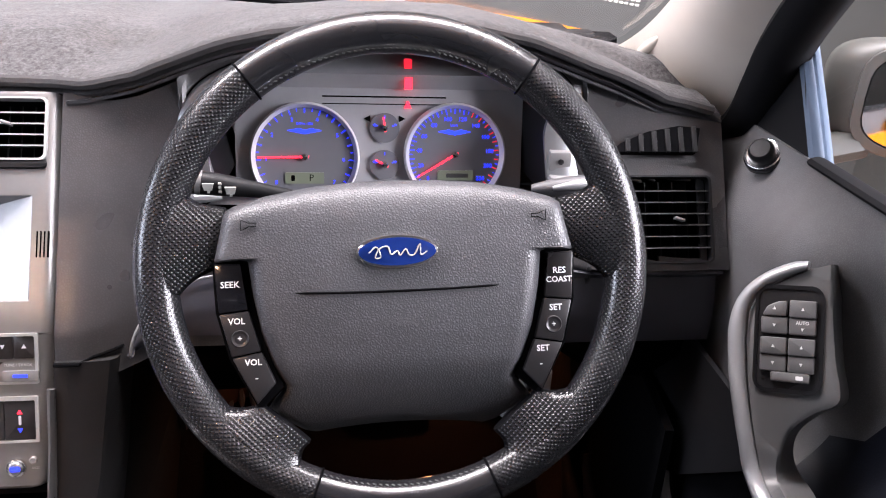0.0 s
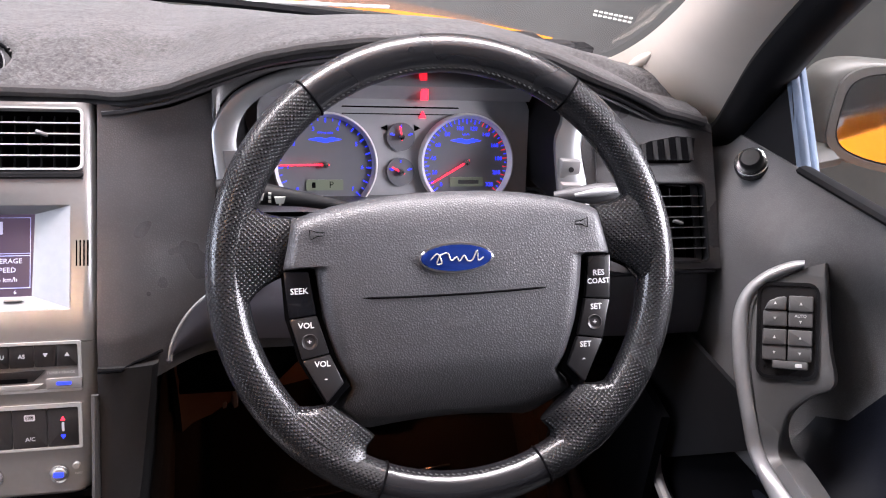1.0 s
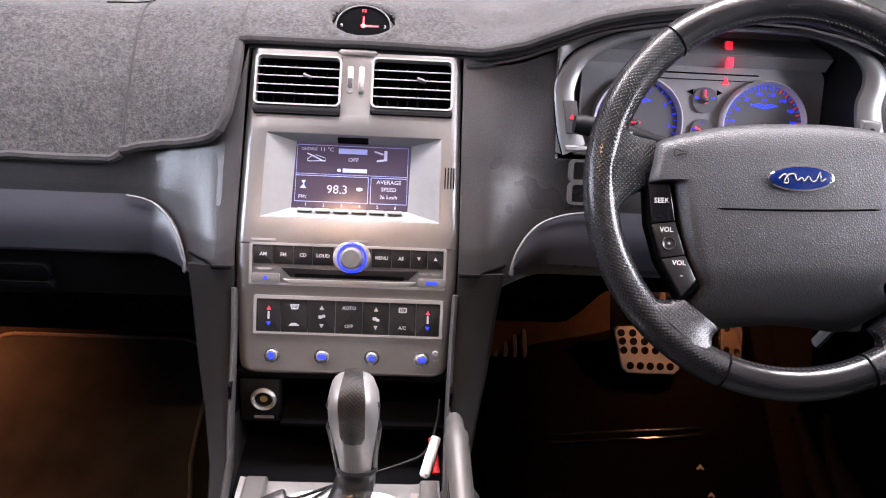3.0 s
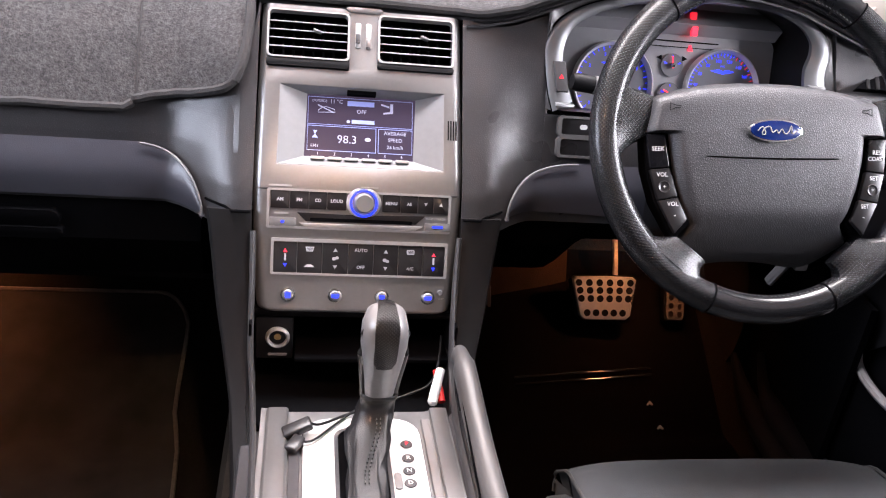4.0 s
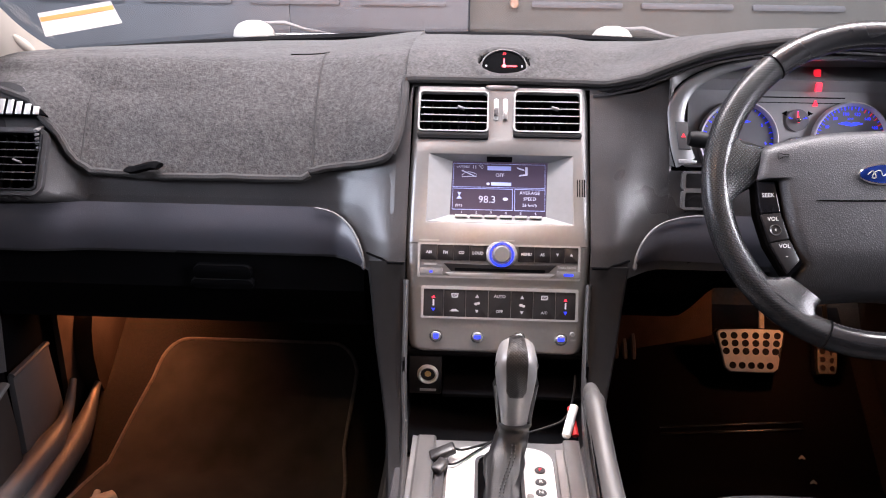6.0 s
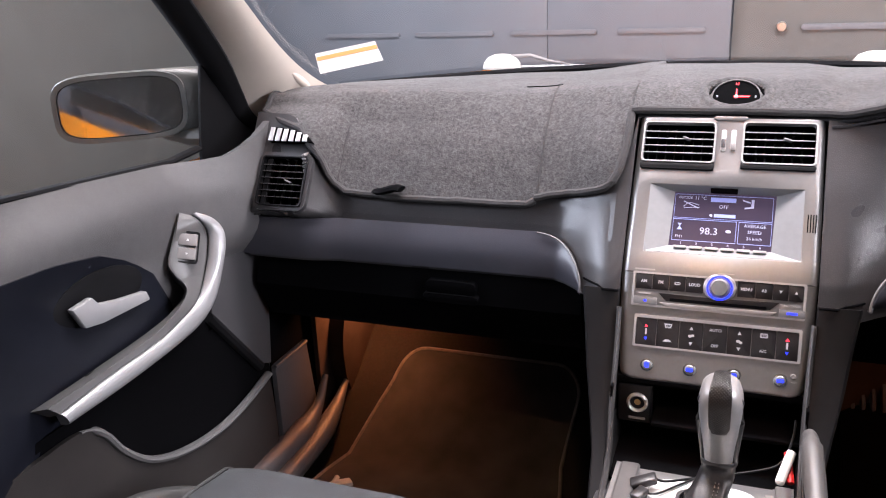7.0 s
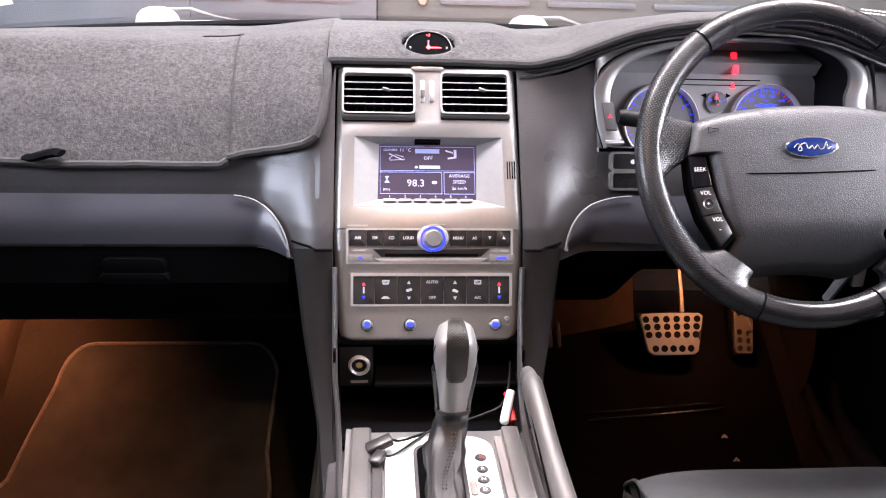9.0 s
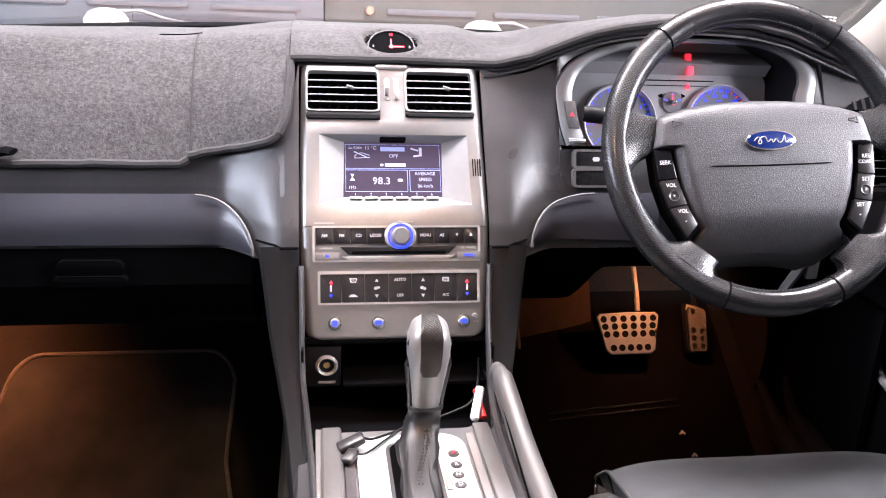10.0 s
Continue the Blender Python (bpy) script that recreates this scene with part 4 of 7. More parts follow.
part("cd_slot", slab([(-0.071, -0.0250), (-0.060, -0.0355), (0.067, -0.0345), (0.078, -0.0240), (0.0265, -0.0255), (-0.02, -0.0262)], -0.0014, 0.003, 0.0006, ML), KEY, RA)
part("cd_gap", slab(rrect(0.0035, -0.0330, 0.118, 0.0040, 0.0010), -0.0024, 0.003, 0, ML), MATT, RA)
part("slot_lip", slab([(-0.068, -0.0375), (0.075, -0.0365), (0.067, -0.0415), (-0.060, -0.0422)], -0.0030, 0.003, 0.0008, ML), PALE, RA)
for x in (-0.0865, 0.0925):
    k = part("rocker", slab(rrect(x, -0.0368, 0.0300, 0.0095, 0.001), -0.0035, 0.003, 0.0009, ML), SATIN, RA)
    part("blue_mark", slab(rrect(x, -0.0366, 0.004 if x < 0 else 0.0125, 0.0028, 0.001), -0.0038, -0.0036, 0, ML), BLUE, k)
letters("TUNE / TRACK", 0.0036, at(ML, 0.0900, -0.0272, 0.0012), WHITE, RA)
part("printed_bar", slab(rrect(-0.0880, -0.0270, 0.016, 0.0018, 0.0006), -0.0012, 0, 0, ML), PRINT, RA)
part("printed_bar", slab(rrect(-0.0900, 0.0045, 0.026, 0.0020, 0.0008), -0.0006, 0.001, 0, ML), PRINT, RA)
part("printed_bar", slab(rrect(0.0115, 0.0062, 0.020, 0.0014, 0.0005), -0.0006, 0.001, 0, ML), PRINT, RA)

# climate panel
CP = thing("climate_panel", (0, 0.60, 0.46), "black climate control panel with white symbols in a pale frame", "climate panel")
part("frame", hoop(rrect(0.0038, -0.0764, 0.2045, 0.0420, 0.002, 4), rrect(0.0038, -0.0772, 0.1985, 0.0362, 0.0015, 4), -0.0022, 0.002, ML, 0.0006), PALE, CP)
xk = [-0.0955, -0.0689, -0.0401, -0.0104, 0.0189, 0.0478, 0.0768, 0.1028]
PADS = []
for i in range(7):
    PADS.append(part("key", slab(rrect((xk[i] + xk[i + 1]) / 2, -0.0772, xk[i + 1] - xk[i] - 0.0007, 0.0350, 0.0006), -0.0014, 0.003, 0.0006, ML), KEY, CP))
mid = [(xk[i] + xk[i + 1]) / 2 for i in range(7)]
mark = lambda i, pts, mat, nm="symbol": part(nm, slab(pts, -0.0018, -0.0015, 0, ML), mat, PADS[i])
for i in (0, 6):
    mark(i, tri(mid[i], -0.0695, 0.0022, 1), RED)
    mark(i, rrect(mid[i], -0.0770, 0.0022, 0.0085, 0.001), LETTER)
    mark(i, tri(mid[i], -0.0862, 0.0022, -1), BLUE)
for i in (2, 4):
    mark(i, tri(mid[i], -0.0675, 0.0024, 1), LETTER)
    mark(i, tri(mid[i], -0.0872, 0.0024, -1), LETTER)
    mark(i, oval(mid[i] - 0.0012, -0.0775, 0.0026, 0.0020, 8), LETTER)
    mark(i, oval(mid[i] + 0.0020, -0.0765 if i == 2 else -0.0788, 0.0022, 0.0018, 8), LETTER)
letters("AUTO", 0.0054, at(ML, mid[3], -0.0670, 0.0017), LETTER, PADS[3], 0.00012)
letters("OFF", 0.0052, at(ML, mid[3], -0.0868, 0.0017), LETTER, PADS[3], 0.00012)
letters("A/C", 0.0050, at(ML, mid[5], -0.0868, 0.0017), LETTER, PADS[5], 0.00012)
mark(5, rrect(mid[5], -0.0672, 0.0090, 0.0056, 0.0012), LETTER)
mark(5, rrect(mid[5], -0.0672, 0.0066, 0.0034, 0.0008), KEY)
mark(1, [(mid[1] - 0.005, -0.0645), (mid[1] + 0.005, -0.0645), (mid[1] + 0.0035, -0.0700), (mid[1] - 0.0035, -0.0700)], LETTER)
mark(1, [(mid[1] - 0.0036, -0.0657), (mid[1] + 0.0036, -0.0657), (mid[1] + 0.0026, -0.0690), (mid[1] - 0.0026, -0.0690)], KEY)
mark(1, [(mid[1] - 0.006, -0.0880), (mid[1] - 0.003, -0.0850), (mid[1] + 0.002, -0.0848), (mid[1] + 0.006, -0.0880)], LETTER)
for i, x in enumerate((-0.0778, -0.0237, 0.0305, 0.0849)):
    b = thing("round_button", at(ML, x, -0.1205).translation, "small round silver button with a blue-lit symbol", "button", "round buttons")
    part("bezel", lathe([(0.0062, -0.0030), (0.0082, -0.0026), (0.0086, -0.0005), (0.0086, 0.002), (0.0062, 0.002)], 24, at(ML, x, -0.1205)), CHROME, b)
    c = part("cap", lathe([(0.0, -0.0048), (0.0048, -0.0045), (0.0062, -0.0030), (0.0062, 0.002)], 24, at(ML, x, -0.1205)), SATIN, b)
    part("lit_symbol", slab(rrect(x, -0.1205, 0.0060 if i in (0, 2) else 0.0085, 0.0064 if i == 0 else 0.0044, 0.0012), -0.0053, -0.0048, 0, ML), BLUE, c)
rs = thing("reset_button", at(ML, 0.0996, -0.1140).translation, "tiny round silver reset button", "button")
part("cap", lathe([(0.0, -0.0030), (0.0026, -0.0030), (0.0034, -0.0020), (0.0036, 0.002)], 16, at(ML, 0.0996, -0.1140)), SATIN, rs)
letters("RESET", 0.0026, at(ML, 0.1010, -0.1215, 0.0005), WHITE, rs)


# ---- air vents ----
def air_vent(m, w, h, slats, label, rows, vanes, tilt=0.0, lip=0.0, edge=0.0007, group="centre vents"):
    """A rectangular outlet centred on m: frame, slats, upright vanes, tab."""
    v = thing("air_vent", m.translation, label, "air vent", group)
    part("case", join(slab(rrect(0, 0, w - 0.002, h - 0.002, 0.004), 0.030, 0.034, 0, m), hoop(rrect(0, 0, w + 0.002, h + 0.002, 0.005), rrect(0, 0, w - 0.003, h - 0.003, 0.004), 0.001, 0.032, m)), MATT, v)
    part("frame", hoop(rrect(0, lip / 2, w + 0.001, h - lip, 0.006), rrect(0, lip / 2, w - 0.0035, h - lip - 0.0035, 0.005), -0.004, 0.006, m, 0.0010), slats if lip else BLACK, v)
    if lip:
        part("lower_lip", slab(rrect(0, -h / 2 + lip * 0.55, w + 0.001, lip * 1.0, 0.003), -0.0030, 0.012, 0.0015, m), BLACK, v)
    ih = h - lip - 0.008
    for k in range(rows):
        z = lip / 2 - ih / 2 + ih * (k + 1) / (rows + 1)
        ms_ = m @ Matrix.Translation((0, 0, z)) @ pose(0, 0, 0, tilt)
        sl = part("slat", box(-w / 2 + 0.002, w / 2 - 0.002, 0.0, 0.013, -0.0006, 0.0006, 0, ms_), MATT, v)
        part("edge", box(-w / 2 + 0.002, w / 2 - 0.002, -0.0014, -0.0001, -edge, edge, 0.0003, ms_), slats, sl, "pale front edge")
    for k in range(vanes):
        x = -w / 2 + w * (k + 1) / (vanes + 1)
        part("vane", box(-0.0006, 0.0006, 0.014, 0.028, lip / 2 - ih / 2, lip / 2 + ih / 2, 0, m @ Matrix.Translation((x, 0, 0)) @ pose(0, 0, 0, 0, 0, 18)), BLACK, v)
    tz = lip / 2 + ih / 2 - ih * 2 / (rows + 1) if rows < 6 else lip / 2
    part("tab", tf(box(-0.005, 0.005, -0.005, 0.002, -0.0013, 0.0013, 0.0006), m @ Matrix.Translation((0.010, 0, tz)) @ pose(0, 0, 0, 0, 20, 0)), SATIN, v)
    return v


DARKSLAT = material("grey_vent_slat", (0.50, 0.50, 0.50), 0.34, metal=0.4, vary=0.1)
DULLSLAT = material("dull_vent_slat", (0.20, 0.19, 0.19), 0.4, vary=0.1)
SIDESLAT = material("side_vent_slat", (0.075, 0.073, 0.075), 0.4, vary=0.1)
air_vent(at(MU, -0.064, 0.181), 0.095, 0.069, DARKSLAT, "rectangular black air vent with pale slat edges", 4, 7, 8, 0.010)
air_vent(at(MU, 0.0635, 0.1838), 0.091, 0.0665, DARKSLAT, "rectangular black air vent with pale slat edges", 4, 7, 8, 0.007)
for s in (-1, 1):
    ME = pose(-0.666 if s < 0 else 0.700, 0.6740, 0.6275, -31)
    vw = 0.082 if s < 0 else 0.088
    air_vent(ME, vw, vw, SIDESLAT, "square black side air vent at the dash end", 6, 5, 12, edge=0.0005, group="side vents")
    part("vent_surround", hoop(rrect(0, 0.0, vw + 0.014, vw + 0.014, 0.016, 8), rrect(0, 0.0, vw + 0.001, vw + 0.001, 0.010, 8), 0.0, 0.008, ME, 0.003), DASH, DASHB)
    dm = thing("demister_vent", (s * 0.69, 0.70, 0.70), "small curved side-window demister outlet with upright fins", "air vent", "demister vents")
    MD = pose(-0.665 if s < 0 else 0.690, 0.711, 0.695 if s < 0 else 0.699, -40) @ Matrix.Scale(1.0 if s < 0 else 1.12, 4)
    if s > 0:
        shape = [(-0.045, -0.013), (0.034, -0.013), (0.040, 0.010), (0.020, 0.012), (-0.010, 0.006), (-0.036, -0.005)]
    else:
        shape = [(-0.040, 0.010), (-0.034, -0.013), (0.045, -0.013), (0.036, -0.005), (0.010, 0.006), (-0.020, 0.012)]
    # proud black slab drawn for the shade in the outlet's recess
    part("recess_slab", slab(shape, -0.002, 0.006, 0, MD), MATT, dm)
    for i in range(6):
        x = -0.030 + 0.0125 * i
        x = x if s > 0 else -x
        top = lerp(abs(x + s * 0.045), [0, 0.02, 0.045, 0.085], [-0.006, 0.001, 0.008, 0.012])
        hw = 0.0022 if s > 0 else 0.0040
        # panel-coloured fins, painted pale where lit (left) and dark on the right
        part("fin", slab([(x - hw, -0.013), (x + hw, -0.013), (x + hw + s * 0.001, top), (x - hw + s * 0.001, top)], -0.0035, 0.0, 0.0005, MD), LEG if s > 0 else PALE, dm)
    if s < 0:
        for i in range(5):
            part("grille_bar", slab(rrect(-0.632, 0.643 + 0.006 * i, 0.006, 0.0035, 0.001), 0.688, 0.71, 0.001), DULLSLAT, dm)


# ---- clock ----
CK = thing("dash_clock", (0.004, 0.795, 0.735), "round black dash clock with glowing red pointers, sunk in the mat", "clock")
mc = pose(0.004, 0.7880, 0.7500, -48)
mr_ = pose(0.004, 0.7945, 0.7505, -63)
part("cup", loft([[(r * math.cos(a), y, r * math.sin(a)) for a in [2 * math.pi * i / 32 for i in range(32)]] for r, y in ((0.0385, -0.001), (0.0370, -0.002), (0.0345, 0.006), (0.0335, 0.026))], caps=False, m=mr_), MATT, CK)
part("rim", tf(tube([(0.0385 * math.cos(a), 0, 0.0385 * math.sin(a)) for a in [2 * math.pi * i / 32 for i in range(32)]], 0.0026, 8, True), mr_), BLACK, CK)
part("face", slab(oval(0, 0, 0.0315, 0.029), -0.001, 0.003, 0, mc), MATT, CK)
part("ring", hoop(oval(0, 0, 0.0325, 0.030), oval(0, 0, 0.0310, 0.0285), -0.003, 0.002, mc), DASH_LOW, CK)
part("hub", lathe([(0.0, -0.0034), (0.0022, -0.0032), (0.0026, -0.0010)], 14, mc), LETTER, CK)
part("minute_hand", slab([(-0.0010, -0.003), (0.0010, -0.003), (0.0008, 0.013), (-0.0008, 0.013)], -0.0026, -0.0020, 0, mc), RED, CK, "glowing red hand")
part("hour_hand", slab([(-0.003, -0.0013), (0.0175, -0.0009), (0.0175, 0.0009), (-0.003, 0.0013)], -0.0022, -0.0016, 0, mc), RED, CK, "glowing red hand")
for k, (x, z) in enumerate(((0, 0.0225), (0.025, 0), (0, -0.021), (-0.025, 0))):
    letters(("12", "3", "6", "9")[k], 0.0062, at(mc, x, z, 0.0016), RED if k in (0, 2) else LETTER, CK)


# ---- instrument cluster ----
IC = thing("instrument_cluster", (0.42, 0.77, 0.62), "instrument cluster with blue-lit dials and red needles under a hood", "instrument cluster")
MC = pose(0.423, 0.785, 0.66, -15)


BEZEL_OUT = [(0.2365, 0.634), (0.2295, 0.658), (0.2250, 0.692), (0.2262, 0.714), (0.2405, 0.736), (0.264, 0.751), (0.298, 0.763), (0.345, 0.772), (0.405, 0.777), (0.516, 0.777), (0.576, 0.764), (0.606, 0.742), (0.612, 0.720), (0.606, 0.695), (0.612, 0.660), (0.616, 0.632)]
BEZEL_IN = [(0.262, 0.646), (0.2555, 0.662), (0.2475, 0.692), (0.2500, 0.711), (0.259, 0.727), (0.278, 0.741), (0.306, 0.753), (0.348, 0.763), (0.405, 0.769), (0.510, 0.769), (0.562, 0.756), (0.584, 0.738), (0.586, 0.720), (0.578, 0.698), (0.580, 0.660), (0.582, 0.637)]
bez = lambda pts, dy=0.0: [Vector((x, 0.694 + (z - 0.632) * 0.45 + dy, z)) for x, _, z in smooth_path([(x, 0, z) for x, z in pts], 5)]
BO, BI = bez(BEZEL_OUT), bez(BEZEL_IN)
rings = [[o + Vector((0, 0.012, 0)), o + Vector((0, 0.001, 0)), o.lerp(i, 0.15) + Vector((0, -0.002, 0)), o.lerp(i, 0.7) + Vector((0, -0.001, 0)), i + Vector((0, 0.003, 0)), i + Vector((0, 0.014, 0))] for o, i in zip(BO, BI)]
part("bezel", loft(rings), BEZELS, IC, "satin silver bezel round the dials", 50)
CHEEK = [p for p in BO if p.x < 0.33 and p.z > 0.629]
part("cheek", loft([[p + Vector((0, 0.004, 0)) for p in CHEEK], [Vector((0.2275, front_y(0.2275, p.z) + 0.001, p.z)) if p.z < 0.712 else Vector((min(0.2275, p.x) + 0.4 * (p.x - 0.2275), p.y + 0.006, min(hood(p.x) - 0.013, p.z + 0.03))) for p in CHEEK]], caps=False, closed=False), DASH, DASHB)
CHEEK = [p for p in BO if p.x > 0.585 and 0.629 < p.z < 0.765]
part("cheek", loft([[p + Vector((0, 0.004, 0)) for p in CHEEK], [Vector((0.6235, front_y(0.6235, p.z) + 0.001, min(p.z, 0.746))) for p in CHEEK]], caps=False, closed=False), DASH, DASHB)
part("bezel_gap", tube([p + Vector((0, 0.003, 0)) for p in BO], 0.0014, 8), MATT, IC)
part("tunnel", loft([[p + Vector((0, 0.010, 0)) for p in BI], [Vector((0.423 + (p.x - 0.423) * 0.96, 0.785, p.z - 0.002)) for p in BI], [Vector((0.423 + (p.x - 0.423) * 0.95, 0.836, p.z - 0.001)) for p in BI]], caps=False, closed=False), BLACK, IC)
part("tunnel_floor", loft([[(0.250, 0.700, 0.634), (0.596, 0.700, 0.634)], [(0.262, 0.80, 0.615), (0.590, 0.80, 0.615)]], caps=False, closed=False), DASH_LOW, IC)
part("back_panel", slab([(p.x, p.z) for p in BI], 0.836, 0.841, 0), CLUSTER, IC)
part("face_panel", slab(rrect(-0.003, 0.008, 0.302, 0.118, 0.012), 0.004, 0.010, 0.002, MC), CLUSTER, IC)
part("shelf", loft([[(-0.148, 0.004, 0.064), (0.148, 0.004, 0.064)], [(-0.150, -0.010, 0.078), (0.150, -0.010, 0.078)], [(-0.15, 0.03, 0.105), (0.15, 0.03, 0.105)]], caps=False, closed=False, m=MC), CLUSTER, IC)
part("groove_strip", slab(rrect(0.0, 0.0555, 0.13, 0.0016, 0.0006), 0.0028, 0.005, 0, MC), MATT, IC)
part("groove_strip", slab(rrect(0.0, 0.0480, 0.13, 0.0010, 0.0004), 0.0028, 0.005, 0, MC), MATT, IC)


def gauge(cx, cz, r, first, last, ticks, words, needle, label):
    g = part("gauge", slab(oval(cx, cz, r - 0.004, r - 0.004, 36), 0.0005, 0.006, 0, MC), DIAL, IC, label)
    if r > 0.03:
        part("ring", lathe([(r - 0.0060, 0.003), (r - 0.0056, -0.002), (r - 0.002, -0.0075), (r, -0.005), (r, 0.005)], 48, at(MC, cx, cz)), RINGS, g)
    for i in range(ticks):
        a = radians(first + (last - first) * i / (ticks - 1))
        c, s = math.cos(a), math.sin(a)
        ln = 0.005 if i % 2 == 0 else 0.003
        ro, ri = r - 0.0065, r - 0.0065 - ln
        hw = 0.00035 if i % 2 else 0.0005
        part("tick", slab([(cx + ri * c - hw * s, cz + ri * s + hw * c), (cx + ro * c - hw * s, cz + ro * s + hw * c), (cx + ro * c + hw * s, cz + ro * s - hw * c), (cx + ri * c + hw * s, cz + ri * s - hw * c)], 0.0, 0.0006, 0, MC),
             REDDIM if r > 0.05 and words[0] == "0" and len(words) > 9 and i > ticks * 0.55 and i % 2 == 0 else BLUE, g)
    for i, wd in enumerate(words):
        a = radians(first + (last - first) * i / max(1, len(words) - 1))
        q = r - 0.0165 if r > 0.03 else r - 0.0085
        if wd:
            letters(wd, 0.0062 if r > 0.03 else 0.0040, at(MC, cx + q * math.cos(a), cz + q * math.sin(a), -0.0002), BLUE, g)
    a = radians(needle)
    c, s = math.cos(a), math.sin(a)
    ln = r - 0.008
    part("needle", slab([(cx - 0.004 * c - 0.0011 * s, cz - 0.004 * s + 0.0011 * c), (cx + ln * c - 0.0006 * s, cz + ln * s + 0.0006 * c), (cx + ln * c + 0.0006 * s, cz + ln * s - 0.0006 * c), (cx - 0.004 * c + 0.0011 * s, cz - 0.004 * s - 0.0011 * c)], -0.0032, -0.0022, 0, MC), RED, g, "glowing red needle")
    part("hub", lathe([(0.0, -0.0062), (0.0028, -0.0058), (0.0036, -0.0040), (0.0036, 0.0)], 16, at(MC, cx, cz)), CHROME, g)
    return g


g = gauge(-0.0830, -0.0070, 0.0566, 222, -42, 29, ("0", "1", "2", "3", "4", "5", "6", "7"), 181, "rev counter with blue figures and a red needle")
letters("RPM x 1000", 0.0034, at(MC, -0.0830, 0.0270, -0.0002), BLUE, g)
part("blue_mark", slab([(-0.1012, 0.020), (-0.0892, 0.0225), (-0.0830, 0.0205), (-0.0762, 0.0225), (-0.0652, 0.020), (-0.0830, 0.0165)], 0, 0.0005, 0, MC), BLUE, g)
s = gauge(0.0745, -0.0040, 0.0545, 222, -42, 45, ("0", "20", "40", "60", "80", "100", "120", "140", "160", "180", "200", "220"), 211, "speedometer with blue figures and a red needle")
letters("km/h", 0.0040, at(MC, 0.0735, 0.0270, -0.0002), BLUE, s)
part("blue_mark", slab([(0.056, 0.020), (0.068, 0.0225), (0.0745, 0.0205), (0.081, 0.0225), (0.092, 0.020), (0.0745, 0.0165)], 0, 0.0005, 0, MC), BLUE, s)
gauge(0.0, 0.0235, 0.0195, 165, 15, 3, ("E", "", "F"), 98, "small fuel gauge with a red needle")
gauge(0.0, -0.0150, 0.0195, 165, 15, 3, ("C", "", "H"), 152, "small temperature gauge with a red needle")
lc = part("gear_display", slab(rrect(-0.0837, -0.0292, 0.040, 0.0115, 0.001), -0.001, 0.003, 0, MC), GREENLCD, g, "pale green gear display")
letters("P", 0.0100, at(MC, -0.0767, -0.0292, 0.0012), MATT, lc)
part("pump_icon", slab(rrect(-0.0957, -0.0292, 0.004, 0.006, 0.001), -0.0014, 0, 0, MC), MATT, lc)
od = part("trip_display", slab(rrect(0.0755, -0.0262, 0.0385, 0.0105, 0.001), -0.001, 0.003, 0, MC), GREENLCD, s, "pale green trip display")
part("digit_bar", slab(rrect(0.0775, -0.0262, 0.024, 0.0045, 0.0008), -0.0014, 0, 0, MC), DASH_LOW, od)
part("warning_lamp", slab([(0.0205, 0.0440), (0.0279, 0.0440), (0.0248, 0.0515), (0.0236, 0.0515)], 0.002, 0.005, 0, MC), RED, IC, "glowing red warning triangle")
# glowing strips stand in for the red lamp's reflection in the lens
part("red_reflection", slab(rrect(0.024, 0.0700, 0.0075, 0.013, 0.001), -0.0075, -0.002, 0, MC), RED, IC, "red glowing strip in place of a warning lamp's reflection")
part("red_reflection", slab(rrect(0.024, 0.0885, 0.0080, 0.013, 0.001), 0.0, 0.006, 0, MC), REDDIM, IC, "red glowing strip in place of a warning lamp's reflection")
for sx in (-0.015, 0.015):
    part("turn_arrow", slab([(sx + math.copysign(0.007, sx), 0.0330), (sx, 0.0365), (sx, 0.0295)], 0.0028, 0.005, 0, MC), MATT, IC)
# buttons in the silver bezel
part("lower_strip", tube([(0.2385, 0.6985, 0.6410), (0.250, 0.7000, 0.6408), (0.264, 0.7020, 0.6405)], [0.0042, 0.0045, 0.0025], 8), BEZELS, IC)
for z in (0.652, 0.675):
    b = part("dimmer_button", soften(box(0.5815, 0.6035, 0.690 + (z - 0.632) * 0.45, 0.745, z - 0.0098, z + 0.0098), 0.0015), SATIN, IC, "small grey dimmer button")
    part("icon", slab(oval(0.5925, z, 0.003, 0.003, 10), 0.6890 + (z - 0.632) * 0.45, 0.6905 + (z - 0.632) * 0.45), KEY, b)
mab = pose(0, 0.694, 0.632, -24.2)
ab = part("alarm_button", slab([(0.2343, 0.0637), (0.2495, 0.0640), (0.2550, 0.0266), (0.2392, 0.0263)], -0.0042, 0.006, 0.0012, mab), DASH_LOW, IC)
part("alarm_light", slab(tri(0.2447, 0.0450, 0.0032), -0.0050, -0.0040, 0, mab), REDDIM, ab)
part("hood_sensor", lathe([(0.0, -0.004), (0.004, -0.003), (0.005, 0.0)], 12, pose(0.36, 0.765, 0.775, 60)), CHROME, IC)
part("hood_sensor", lathe([(0.0, -0.004), (0.004, -0.003), (0.005, 0.0)], 12, pose(0.49, 0.765, 0.772, 60)), CHROME, IC)
part("hood_recess", sheet(lambda x, t: (x, 0.846, 0.60 + (hood(x) - 0.612) * t), span(0.122, 0.70, 30), span(0, 1, 4), 0.003), DASH_LOW, IC)
part("hood_underside", sheet(lambda x, y: (x, y, hood(x) - 0.016 - 0.10 * max(0, y - 0.74)), span(0.125, 0.70, 30), span(0.738, 0.84, 4), 0.003), DASH_LOW, IC)

# light switch block beside the wheel
LS = thing("light_switches", (0.275, 0.69, 0.60), "two stacked black light switches in a grey frame", "switch")
mls = pose(0.275, front_y(0.275, 0.603), 0.603, -16)
